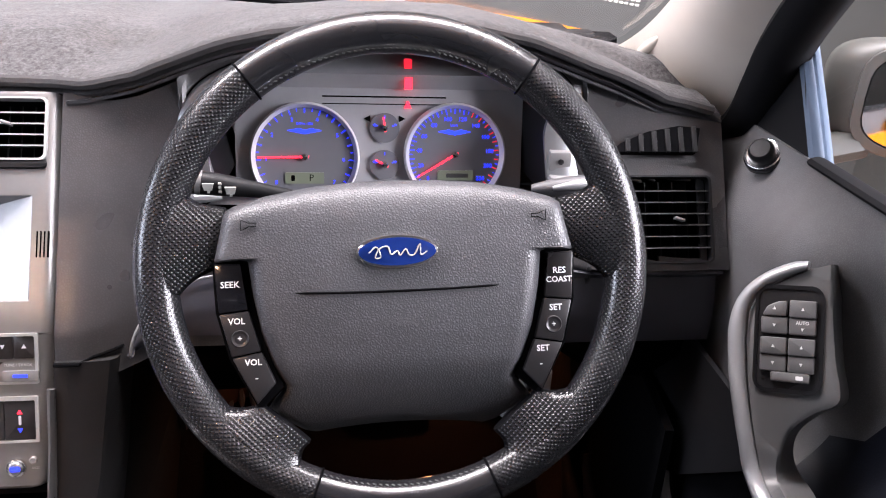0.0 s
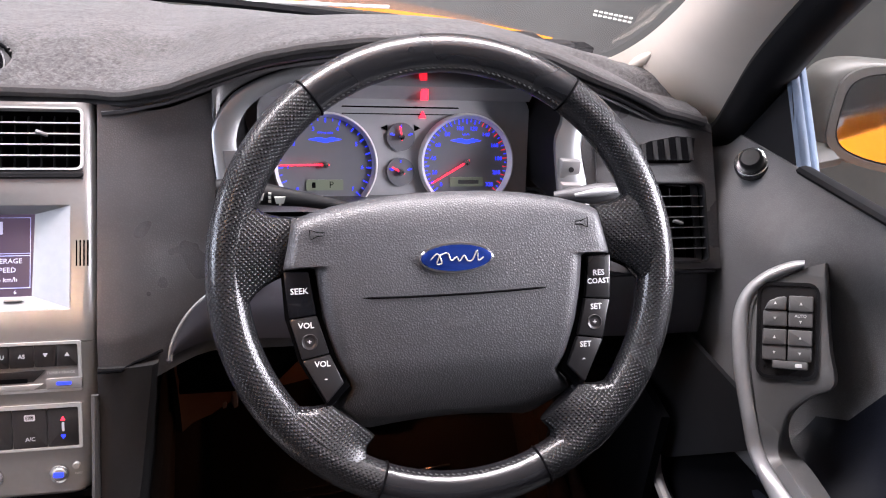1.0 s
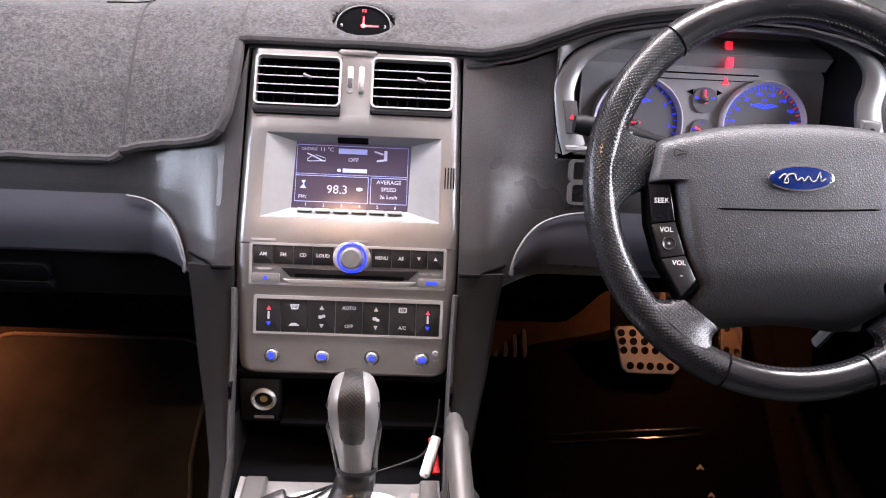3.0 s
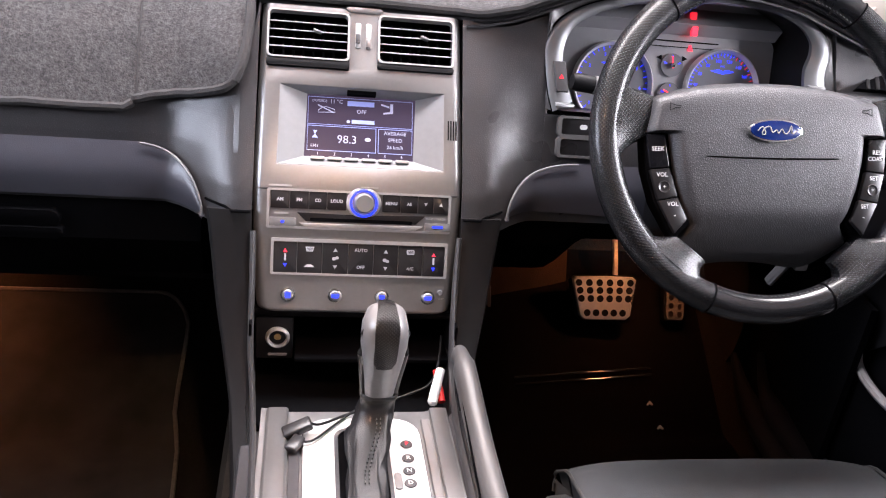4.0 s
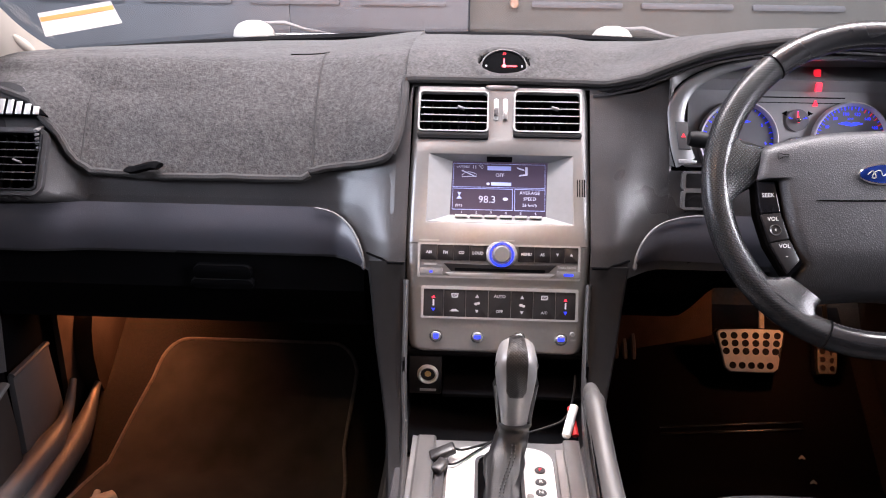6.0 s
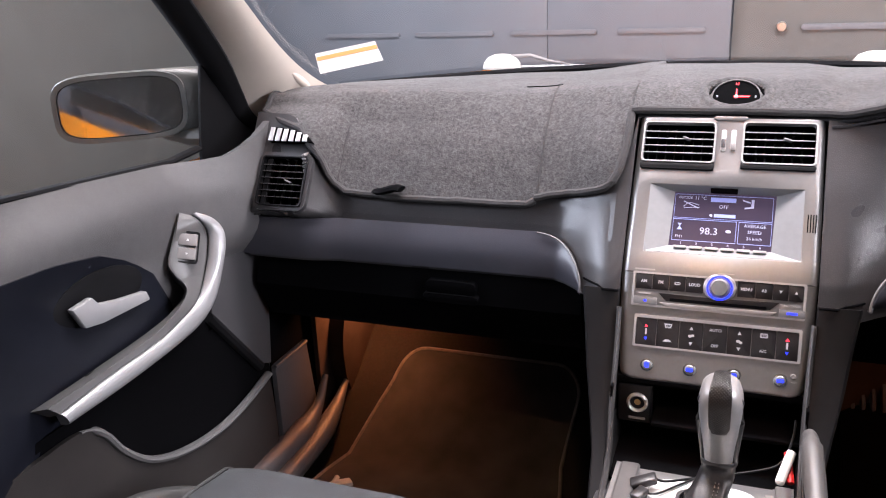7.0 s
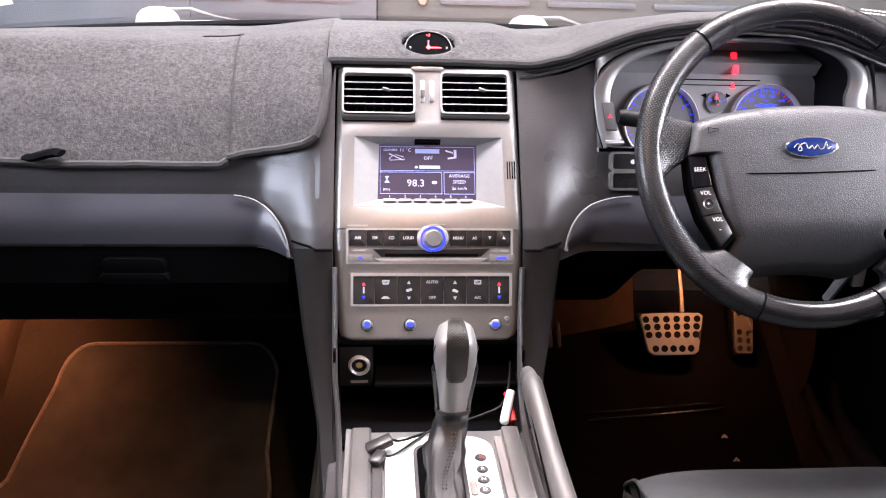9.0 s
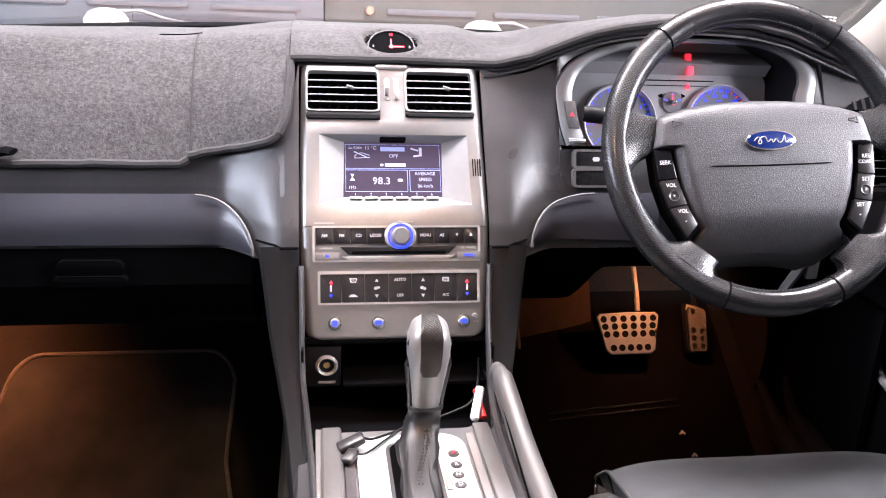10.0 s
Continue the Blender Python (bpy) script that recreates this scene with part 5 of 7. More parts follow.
for z in (0.0128, -0.0128):
    part("frame", hoop(rrect(0, z, 0.0600, 0.0262, 0.006), rrect(0, z, 0.0500, 0.0200, 0.003), -0.0075, 0.004, mls, 0.0018), PODGREY, LS)
    k = part("switch", slab(rrect(0, z, 0.0496, 0.0196, 0.002), -0.005, 0.004, 0.0015, mls), KEY, LS)
    if z > 0:
        part("lamp_icon", slab(rrect(0.004, z, 0.010, 0.006, 0.003), -0.0054, -0.005, 0, mls), WHITE, k)


SMOOTHB = material("smooth_black_grip", (0.012, 0.012, 0.013), 0.3, vary=0.15, scale=60)
BRASS = material("dull_brass", (0.55, 0.38, 0.16), 0.3, metal=0.9, vary=0.1)

# ---- steering wheel ----
WM = pose(0.4135, 0.5069, 0.6654, -27.8, -2.5, -1.5)
SW = thing("steering_wheel", WM.translation, "black leather steering wheel with dotted grips and silver-lettered keys", "steering wheel")
WC = WM @ Matrix.Diagonal((1.045, 1, 1.045, 1))      # the cover and its keys
RW, TW = 0.1755, 0.0157


def rim_part(a0, a1, mat, r, nm, lb):
    n = max(8, int(abs(a1 - a0) / 3))
    pts = []
    for t in span(a0, a1, n):
        a = radians(t)
        pts.append((RW * math.cos(a), 0, RW * math.sin(a)))
    part(nm, tf(tube(pts, r, 16, up=(0, 1, 0), wide=r * 1.0), WM), mat, SW, lb)


rim_part(53, 127, RIMLEATHER, TW, "rim_section", "smooth glossy black upper rim")
rim_part(127, 248, DOTS, TW * 1.02, "rim_section", "dotted black leather grip")
rim_part(-68, 53, DOTS, TW * 1.02, "rim_section", "dotted black leather grip")
rim_part(248, 292, RIMLEATHER, TW, "rim_section", "smooth glossy black lower rim")
for a in (53, 127, 248, 292):
    c, s = math.cos(radians(a)), math.sin(radians(a))
    ring = [(c * (RW + TW * 1.03 * math.cos(t)), TW * 1.03 * math.sin(t), s * (RW + TW * 1.03 * math.cos(t))) for t in [2 * math.pi * i / 20 for i in range(20)]]
    part("rim_joint", tf(tube(ring, 0.0009, 6, True), WM), MATT, SW)


def stitches(a0, a1, rad, dep):
    bms = []
    for t in span(a0, a1, int(abs(a1 - a0) / 1.6)):
        a = radians(t)
        bms.append(box(-0.0012, 0.0012, -0.0004, 0.0004, -0.0004, 0.0004, 0, pose(rad * math.cos(a), dep, rad * math.sin(a), 0, -t - 90 + 22, 0)))
    return tf(join(*bms), WM)


part("stitching", stitches(54, 126, RW - TW * 0.90, -TW * 0.52), THREAD, SW)
part("stitching", stitches(249, 291, RW - TW * 0.90, -TW * 0.52), THREAD, SW)

# airbag cover
def half_width(z):
    return lerp(-z, [-0.0405, -0.020, -0.0085, -0.0068, -0.0058, -0.0045, 0.018, 0.045, 0.070, 0.0815, 0.0850, 0.0985, 0.1015, 0.1130, 0.1220, 0.1240],
                [0.1205, 0.1250, 0.1275, 0.1265, 0.1065, 0.1035, 0.1010, 0.0960, 0.0880, 0.0825, 0.0835, 0.0955, 0.0955, 0.0825, 0.0715, 0.0640])


def cover_point(u, q):
    """Skin of the airbag cover: u across, q down; past 1 the edge turns back."""
    w = max(-1, min(1, u))
    k = max(0, min(1, q))
    zn = 0.0405 - 0.1645 * k
    x = w * half_width(zn)
    top = lerp(abs(x), [0, 0.03, 0.06, 0.09, 0.1125, 0.1275], [0.0605, 0.0600, 0.0575, 0.0520, 0.0455, 0.0365])
    z = zn + (top - 0.0405) * max(0, 1 - k / 0.26) + 0.006 * (1 - w * w) * ease(k, 0.8, 1)
    edge = min((1 - abs(w)) * half_width(zn), top - z, z + 0.124 - 0.006 * (1 - w * w))
    r = max(0, 1 - edge / 0.011)
    y = -0.0198 + 0.0105 * r ** 2.2 + 0.30 * x * x + 1.3 * (z - 0.005) ** 2 + 0.034 * max(0, (-0.066 - z) / 0.055) ** 2 + 0.006 * max(0, (z - 0.03) / 0.03) ** 2
    if abs(u) > 1 or q < 0 or q > 1:
        y += 0.030
    return WC @ Vector((x, y, z))


UQ = [-1.01, -1, -0.985, -0.965, -0.94, -0.91] + span(-0.87, 0.87, 30) + [0.91, 0.94, 0.965, 0.985, 1, 1.01]
QQ = [-0.01, 0, 0.008, 0.02, 0.035] + span(0.055, 0.19, 8) + [0.1965, 0.204, 0.2105, 0.2165, 0.223, 0.235] + span(0.26, 0.72, 20) + span(0.74, 0.86, 10) + span(0.875, 0.955, 8) + [0.97, 0.985, 0.995, 1, 1.01]
PADOB = part("airbag_cover", sheet(cover_point, UQ, QQ, 0), PAD, SW, "grained charcoal airbag cover", 50)
# black bead drawn for the shade in the cover's crease
part("crease_shade_line", tf(tube([(x, -0.0192 + 0.30 * x * x, -0.0195 + 0.25 * x * x) for x in span(-0.074, 0.074, 20)], [0.0003] + [0.0010] * 19 + [0.0003], 6), WM), MATT, PADOB)
# embossed letters and engraved horn marks: their shade is a darker colour
letters("AIRBAG", 0.0085, at(WM, 0.0, -0.0420, 0.0175), DASH_LOW, PADOB, 0.0002)
for s in (-1, 1):
    horn = [(s * 0.096, -0.0175, 0.0320), (s * 0.101, -0.0172, 0.0322), (s * 0.1065, -0.0168, 0.0345), (s * 0.1065, -0.0168, 0.0270), (s * 0.101, -0.0172, 0.0296), (s * 0.096, -0.0175, 0.0298)]
    part("horn_mark", tf(tube(horn, 0.0004, 6, True, up=(0, 1, 0)), WC), MATT, PADOB)
bd = part("badge_rim", slab(oval(0.0, 0.0090, 0.0300, 0.0118, 40), -0.0225, -0.016, 0.0015, WM), CHROME, SW, "silver-rimmed blue oval badge")
part("badge", slab(oval(0.0, 0.0090, 0.0282, 0.0102, 40), -0.0232, -0.020, 0.0006, WM), BADGE, bd)
sw = [(-0.0205, 0.0085), (-0.0150, 0.0125), (-0.0120, 0.0055), (-0.0160, 0.0050), (-0.0130, 0.0110), (-0.0070, 0.0128), (-0.0045, 0.0070), (0.0000, 0.0095), (0.0020, 0.0062), (0.0060, 0.0105), (0.0085, 0.0062), (0.0125, 0.0068), (0.0165, 0.0140), (0.0170, 0.0062), (0.0215, 0.0085)]
part("badge_mark", tf(tube(smooth_path([(x, -0.0234, z) for x, z in sw], 5), 0.0006, 6), WM), SILVER, bd, "plain silver squiggle")

# keys on both sides of the cover
for s, names in ((-1, ("SEEK", "VOL", "VOL")), (1, ("RES|COAST", "SET", "SET"))):
    quads = (((0.1270, 0.0050), (0.1085, 0.0045), (0.1045, -0.0275), (0.1245, -0.0295)), ((0.1243, -0.0303), (0.1043, -0.0283), (0.0965, -0.0565), (0.1165, -0.0600)), ((0.1163, -0.0608), (0.0963, -0.0573), (0.0870, -0.0790), (0.1000, -0.0930)))
    back = [(s * x, z) for x, z in ((0.1290, 0.0070), (0.1040, 0.0070), (0.1000, -0.03), (0.0925, -0.06), (0.0820, -0.082), (0.0990, -0.0985), (0.1190, -0.062), (0.1275, -0.029))]
    hb = part("key_housing", slab(back, -0.003, 0.016, 0.001, WC), MATT, SW)
    for k, (q, nm) in enumerate(zip(quads, names)):
        pts = [(s * x, z) for x, z in q]
        key = part("key", soften(slab(pts, -0.0085, 0.004, 0, WC), 0.0012), GLOSSB if s < 0 and k == 0 else KEY, hb)
        cx, cz = sum(p[0] for p in pts) / 4, sum(p[1] for p in pts) / 4
        if k == 0 and s > 0:
            letters("RES", 0.0062, at(WC, cx, cz + 0.003, 0.0089), WHITE, key, 0.0001)
            letters("COAST", 0.0058, at(WC, cx - 0.0005, cz - 0.0035, 0.0089), WHITE, key, 0.0001)
        elif k == 0:
            letters("SEEK", 0.0062, at(WC, cx, cz + 0.002, 0.0089), WHITE, key, 0.0001)
        else:
            letters(nm, 0.0060, at(WC, cx - (0.002 if s < 0 else -0.002), cz + 0.0085, 0.0089), WHITE, key, 0.0001)
            if k == 1:
                part("dimple", lathe([(0.0, -0.0078), (0.0042, -0.0086), (0.0056, -0.0093), (0.0062, -0.0084)], 20, at(WC, cx, cz - 0.0035)), KEY, key)
                letters("+", 0.0062, at(WC, cx, cz - 0.0035, 0.0096), WHITE, key)
            else:
                letters("-", 0.0080, at(WC, cx, cz - 0.002, 0.0089), WHITE, key)


# spokes
def spoke(inner, outer, nm="spoke"):
    """A padded bridge from the cover to the rim; inner and outer are edges of (x, z)."""
    bm = bmesh.new()
    lay = bm.loops.layers.uv.new("uv")
    n, k = 10, 12
    rings = []
    for i in range(n + 1):
        t = i / n
        a = Vector((inner[0][0], 0, inner[0][1])).lerp(Vector((outer[0][0], 0, outer[0][1])), t)
        b = Vector((inner[1][0], 0, inner[1][1])).lerp(Vector((outer[1][0], 0, outer[1][1])), t)
        pinch = 0.24 * math.sin(math.pi * min(1, t * 1.1))
        mid = (a + b) / 2
        a, b = a.lerp(mid, pinch), b.lerp(mid, pinch)
        th = 0.0085 + 0.0065 * t
        ring = []
        for j in range(k):
            an = 2 * math.pi * j / k
            p = mid + (b - a) / 2 * math.copysign(abs(math.cos(an)) ** 0.6, math.cos(an))
            ring.append(bm.verts.new((p.x, th * math.copysign(abs(math.sin(an)) ** 0.7, math.sin(an)) * (1.0) + 0.002 * (1 - t), p.z)))
        rings.append(ring)
    for p, q in zip(rings, rings[1:]):
        for j in range(k):
            f = bm.faces.new((p[j], p[(j + 1) % k], q[(j + 1) % k], q[j]))
            for lp in f.loops:
                lp[lay].uv = (lp.vert.co.x, lp.vert.co.z)
    bm.faces.new(rings[0][::-1])
    bm.faces.new(rings[-1])
    part(nm, tf(bm, WM), DOTS, SW)


for s in (-1, 1):
    spoke(((s * 0.124, 0.0470), (s * 0.1320, 0.0025)), ((s * 0.168, 0.0790), (s * 0.174, -0.040)))
    spoke(((s * 0.1025, -0.0985), (s * 0.0680, -0.1270)), ((s * 0.157, -0.0880), (s * 0.068, -0.1610)))
part("hub", lathe([(0.0, 0.012), (0.075, 0.012), (0.07, 0.03), (0.048, 0.06), (0.046, 0.10), (0.0, 0.10)], 24, WM @ Matrix.Translation((0, 0, -0.02))), MATT, SW)

SC2 = thing("steering_column", (0.41, 0.62, 0.55), "black plastic steering column shroud with two stalks and a tilt lever", "steering column")
part("shroud", soften(box(-0.055, 0.055, 0.07, 0.26, -0.085, 0.035, 0.02, WM), 0.004), BLACK, SC2)
SL = part("wiper_stalk", tube([(0.345, 0.632, 0.668), (0.303, 0.622, 0.680), (0.272, 0.620, 0.6855), (0.237, 0.620, 0.6895), (0.2295, 0.620, 0.6902)], [0.005, 0.0068, 0.0096, 0.0105, 0.0085], 16, up=(0, 0, 1)), BLACK, SC2, "black wiper stalk with white symbols")
part("collar", tube([(0.2590, 0.620, 0.6870), (0.2545, 0.620, 0.6876)], 0.0106, 18), PODGREY, SL)
for x, z in ((0.2655, 0.6872), (0.2835, 0.6840)):
    part("symbol", slab([(x - 0.0035, z - 0.003), (x + 0.003, z - 0.003), (x + 0.0045, z + 0.003), (x - 0.005, z + 0.003)], 0.6092, 0.6110), MARKS, SL)
    part("symbol_bar", slab([(x - 0.001, z - 0.0055), (x + 0.001, z - 0.0055), (x + 0.001, z - 0.0035), (x - 0.001, z - 0.0035)], 0.6095, 0.6115), MARKS, SL)
for dz in (-0.0035, 0.0, 0.0035):
    part("symbol_bar", slab([(0.2735, 0.6855 + dz), (0.2760, 0.6852 + dz), (0.2760, 0.6870 + dz), (0.2735, 0.6873 + dz)], 0.6095, 0.6115), MARKS, SL)
SR = part("indicator_stalk", tube([(0.545, 0.632, 0.676), (0.560, 0.627, 0.679), (0.582, 0.622, 0.683), (0.600, 0.620, 0.686), (0.606, 0.620, 0.687)], [0.005, 0.0080, 0.0100, 0.0090, 0.006], 14), DASH_LOW, SC2, "dark indicator stalk with a pale face")
part("pale_face", tube([(0.560, 0.6175, 0.6830), (0.580, 0.6130, 0.6880), (0.600, 0.6125, 0.6900)], [0.002, 0.0045, 0.003], 10), HANDLE, SR)
part("tilt_lever", tube([(0.533, 0.605, 0.452), (0.545, 0.60, 0.480), (0.556, 0.597, 0.505)], [0.006, 0.0065, 0.006], 10, wide=0.010), DASH_LOW, SC2, "grey tilt lever")
part("key_head", soften(box(0.556, 0.574, 0.592, 0.604, 0.474, 0.508), 0.004), DULLSLAT, SC2, "grey key head")


# ---- gear selector and console ----
CN = thing("centre_console", (0, 0.40, 0.26), "silver centre console plate with an open dark cubby ahead", "centre console")
part("plate", sheet(lambda x, y: (x, y, 0.318 + 0.006 * ease(abs(x), 0.080, 0.10)), span(-0.102, 0.108, 26), span(-0.25, 0.508, 20), 0.006), SILVER, CN)
part("body", box(-0.125, 0.125, -0.45, 0.503, 0.06, 0.30, 0.01), DASH_LOW, CN)
part("gate_plate", slab(rrect(0.008, 0.3695, 0.127, 0.235, 0.028), -0.3245, -0.321, 0.001, pose(0, 0, 0, -90)), GATE, CN, "bright silver selector plate")
part("gate_outline", hoop(rrect(0.008, 0.3695, 0.1295, 0.2375, 0.029), rrect(0.008, 0.3695, 0.127, 0.235, 0.028), -0.3225, -0.320, pose(0, 0, 0, -90), 0.0003), DASH_LOW, CN)
part("side_rail", soften(box(-0.096, -0.072, 0.1, 0.505, 0.322, 0.329, 0.003), 0.002), SILVER, CN)
# raised strip in a darker colour for the shade in the groove
part("groove_strip", soften(box(-0.0705, -0.0590, 0.1, 0.452, 0.318, 0.3225, 0.001), 0.0005), DASH_LOW, CN)
part("side_rail", soften(box(0.087, 0.106, 0.1, 0.505, 0.322, 0.328, 0.003), 0.002), SILVER, CN)
part("groove_strip", soften(box(0.0765, 0.0865, 0.1, 0.490, 0.318, 0.3222, 0.001), 0.0005), DULLSLAT, CN)
part("cubby_back", box(-0.118, 0.118, 0.66, 0.665, 0.30, 0.43), MATT, CN)
part("cubby_floor", box(-0.118, 0.118, 0.50, 0.66, 0.300, 0.304), MATT, CN)
part("cubby_side", box(-0.119, -0.116, 0.545, 0.66, 0.304, 0.41), MATT, CN)
part("cubby_side", box(0.116, 0.119, 0.545, 0.66, 0.304, 0.41), MATT, CN)
part("cubby_shelf", soften(box(-0.068, 0.116, 0.560, 0.66, 0.350, 0.356), 0.002), MATT, CN)
part("cubby_bar", soften(box(-0.116, 0.116, 0.576, 0.59, 0.402, 0.412), 0.003), MATT, CN)
SOK = thing("power_socket", (-0.088, 0.58, 0.372), "chrome-ringed power socket in a black plate", "power socket")
part("plate", soften(box(-0.114, -0.070, 0.578, 0.60, 0.343, 0.400), 0.003), BLACK, SOK)
part("ring", loft([[(r * math.cos(k * math.pi / 12), y, r * math.sin(k * math.pi / 12)) for k in range(24)] for r, y in ((0.0098, 0.0085), (0.0098, -0.001), (0.0118, -0.003), (0.0142, 0.0), (0.0142, 0.004))], caps=False, m=pose(-0.088, 0.576, 0.374)), PALE, SOK)
part("well", lathe([(0.0, 0.0085), (0.0098, 0.0085), (0.0098, 0.0095)], 20, pose(-0.088, 0.576, 0.374)), MATT, SOK)
part("contact", lathe([(0.0, 0.001), (0.0036, 0.001), (0.0060, 0.004), (0.0064, 0.0088)], 16, pose(-0.088, 0.576, 0.374)), BRASS, SOK, "brassy contact")
part("printed_bar", slab(rrect(-0.088, 0.3505, 0.022, 0.003, 0.001), 0.5765, 0.5782), DULLSLAT, SOK)

GS = thing("gear_selector", (0.022, 0.42, 0.33), "silver and black automatic gear selector with a leather boot", "gear selector")
GD = Vector((-0.003, -0.05, 0.155)).normalized()
GB0 = Vector((0.0225, 0.468, 0.352))
gm = Matrix.Translation(GB0) @ GD.to_track_quat("Z", "Y").to_matrix().to_4x4()


def stick_ring(z, w, d, n=20, sq=0.75):
    return [(w * math.copysign(abs(math.cos(a)) ** sq, math.cos(a)), d * math.copysign(abs(math.sin(a)) ** sq, math.sin(a)), z) for a in [2 * math.pi * i / n for i in range(n)]]


# turn the local frame so that its y axis looks forward
gm = Matrix.Translation(GB0) @ pose(0, 0, 0, 15, -1, 0)
part("shaft", loft([stick_ring(z, w, d) for z, w, d in ((0.0, 0.0150, 0.013), (0.03, 0.0162, 0.014), (0.06, 0.0188, 0.017), (0.085, 0.0215, 0.021), (0.108, 0.0236, 0.024), (0.125, 0.0236, 0.025), (0.139, 0.0205, 0.023), (0.147, 0.0142, 0.016), (0.150, 0.006, 0.007))], m=gm), SATIN, GS, "satin silver selector grip", 60)


def inlay(z0, w0, w1, push):
    """A strip of leather up the front of the grip and over its crown."""
    bm = bmesh.new()
    lay = bm.loops.layers.uv.new("uv")
    prof = [Vector((0, -lerp(z, [0.085, 0.108, 0.125, 0.139], [0.021, 0.024, 0.025, 0.023]) - push, z)) for z in (z0, 0.104, 0.115, 0.126, 0.135)]
    prof += [Vector((0, -0.0218 - push * 0.7, 0.1420)), Vector((0, -0.0160, 0.1480 + push)), Vector((0, -0.006, 0.1508 + push)), Vector((0, 0.006, 0.1508 + push)), Vector((0, 0.0165, 0.1470 + push))]
    path = smooth_path(prof, 4)
    run, rows = 0.0, []
    for i, v in enumerate(path):
        run += (v - path[i - 1]).length if i else 0
        t = i / (len(path) - 1)
        w = (w0 + (w1 - w0) * min(1, t * 1.6) - 0.004 * ease(t, 0.55, 1.0)) * max(0.55, 1 - (1 - min(1, t * 9)) ** 3) ** 0.5
        out = Vector((0, v.y, (v.z - 0.125) if v.z > 0.125 else 0)).normalized()
        rows.append([(bm.verts.new(v + Vector((w * u, 0, 0)) - out * 0.0016 * u * u), w * u, run) for u in span(-1, 1, 6)])
    for p, q in zip(rows, rows[1:]):
        for j in range(6):
            quad = (p[j], p[j + 1], q[j + 1], q[j])
            f = bm.faces.new([k[0] for k in quad])
            for lp, k in zip(f.loops, quad):
                lp[lay].uv = (k[1], k[2])
    bmesh.ops.solidify(bm, geom=list(bm.faces), thickness=0.003)
    return tf(bm, gm)


part("grip_inlay", inlay(0.090, 0.0112, 0.0122, 0.0022), KNOBDOTS, GS, "dark dotted leather inlay", 60)
for s in (-1, 1):
    part("side_line", tf(tube([(s * w * 0.92, -d * 0.22, z) for z, w, d in ((0.01, 0.0160, 0.013), (0.06, 0.0200, 0.017), (0.095, 0.0232, 0.022), (0.124, 0.0225, 0.025), (0.138, 0.018, 0.022))], [0.0035, 0.0046, 0.0050, 0.0042, 0.0015], 10), gm), SMOOTHB, GS)
bt = []
for k, (z, w, d, dy) in enumerate(((0.027, 0.0172, 0.0150, -0.006), (0.0285, 0.0192, 0.0168, -0.006), (0.0265, 0.0208, 0.0186, -0.0055), (0.022, 0.0210, 0.0188, -0.004), (0.019, 0.0192, 0.0170, -0.003), (0.010, 0.0188, 0.0172, -0.002), (0.002, 0.0200, 0.0190, -0.004),
                                   (-0.004, 0.0200, 0.024, -0.014), (-0.010, 0.0200, 0.034, -0.032), (-0.015, 0.0198, 0.048, -0.050), (-0.020, 0.0196, 0.066, -0.070), (-0.026, 0.0194, 0.082, -0.088))):
    ring = []
    for i in range(32):
        a = 2 * math.pi * i / 32
        f = 1 + (0.10 * math.sin(4 * a + k * 1.7) + 0.13 * math.sin(9 * a - 1.9 * k)) * ease(k, 5, 8)
        ring.append((-0.0145 * ease(k, 5, 10) + w * f * math.copysign(abs(math.cos(a)) ** 0.7, math.cos(a)), d * f * math.copysign(abs(math.sin(a)) ** 0.8, math.sin(a)) + dy, z))
    bt.append(ring)
bw = Matrix.Translation(GB0 + Vector((0, 0, 0.002)))
part("boot", loft(bt, caps=False, m=bw), BOOT, GS, "creased grey leather boot", 70)
part("boot_frame", hoop(rrect(0.006, 0.370, 0.058, 0.192, 0.016), rrect(0.006, 0.370, 0.050, 0.184, 0.013), -0.3280, -0.322, pose(0, 0, 0, -90), 0.001), DASH_LOW, GS)
part("boot_shadow", slab(rrect(0.006, 0.370, 0.052, 0.186, 0.013), -0.3252, -0.322, 0, pose(0, 0, 0, -90)), MATT, GS)
st = []
for k in range(16):
    y = -0.026 - 0.0052 * k
    z = lerp(-y, [0.019, 0.023, 0.038, 0.066, 0.098, 0.136], [0.010, 0.002, -0.004, -0.010, -0.015, -0.020]) + 0.0022
    for dx in (-0.002, 0.002):
        dx -= 0.0155 * ease(k, 0, 14)
        st.append(box(dx - 0.0005, dx + 0.0005, y - 0.0016, y + 0.0016, z - 0.001, z + 0.001, 0, bw))
part("stitching", join(*st), THREAD, GS)
for x, y, ch in ((0.0548, 0.4407, "P"), (0.0544, 0.4176, "R"), (0.0535, 0.3977, "N"), (0.0530, 0.3790, "D")):
    part("position_mark", tf(lathe([(0.0, -0.0006), (0.0062, -0.0006), (0.0066, 0.0)], 20), Matrix.Translation((x, y, 0.3252)) @ pose(0, 0, 0, -90)), DASH_LOW, CN)
    letters(ch, 0.0075, Matrix.Translation((x, y, 0.3264)) @ pose(0, 0, 0, -90), REDDIM if ch == "P" else WHITE, CN, 0.0002)
part("sport_slot", slab(rrect(0.0410, 0.3825, 0.0075, 0.024, 0.003), -0.3262, -0.324, 0.0004, pose(0, 0, 0, -90)), DULLSLAT, CN)

# handbrake
HANDGRIP = material("smooth_grey_lever", (0.075, 0.073, 0.073), 0.44, vary=0.10, scale=60, bump=0.12, bump_scale=900)
HB = thing("handbrake", (0.125, 0.45, 0.36), "smooth grey handbrake lever beside the console", "handbrake")
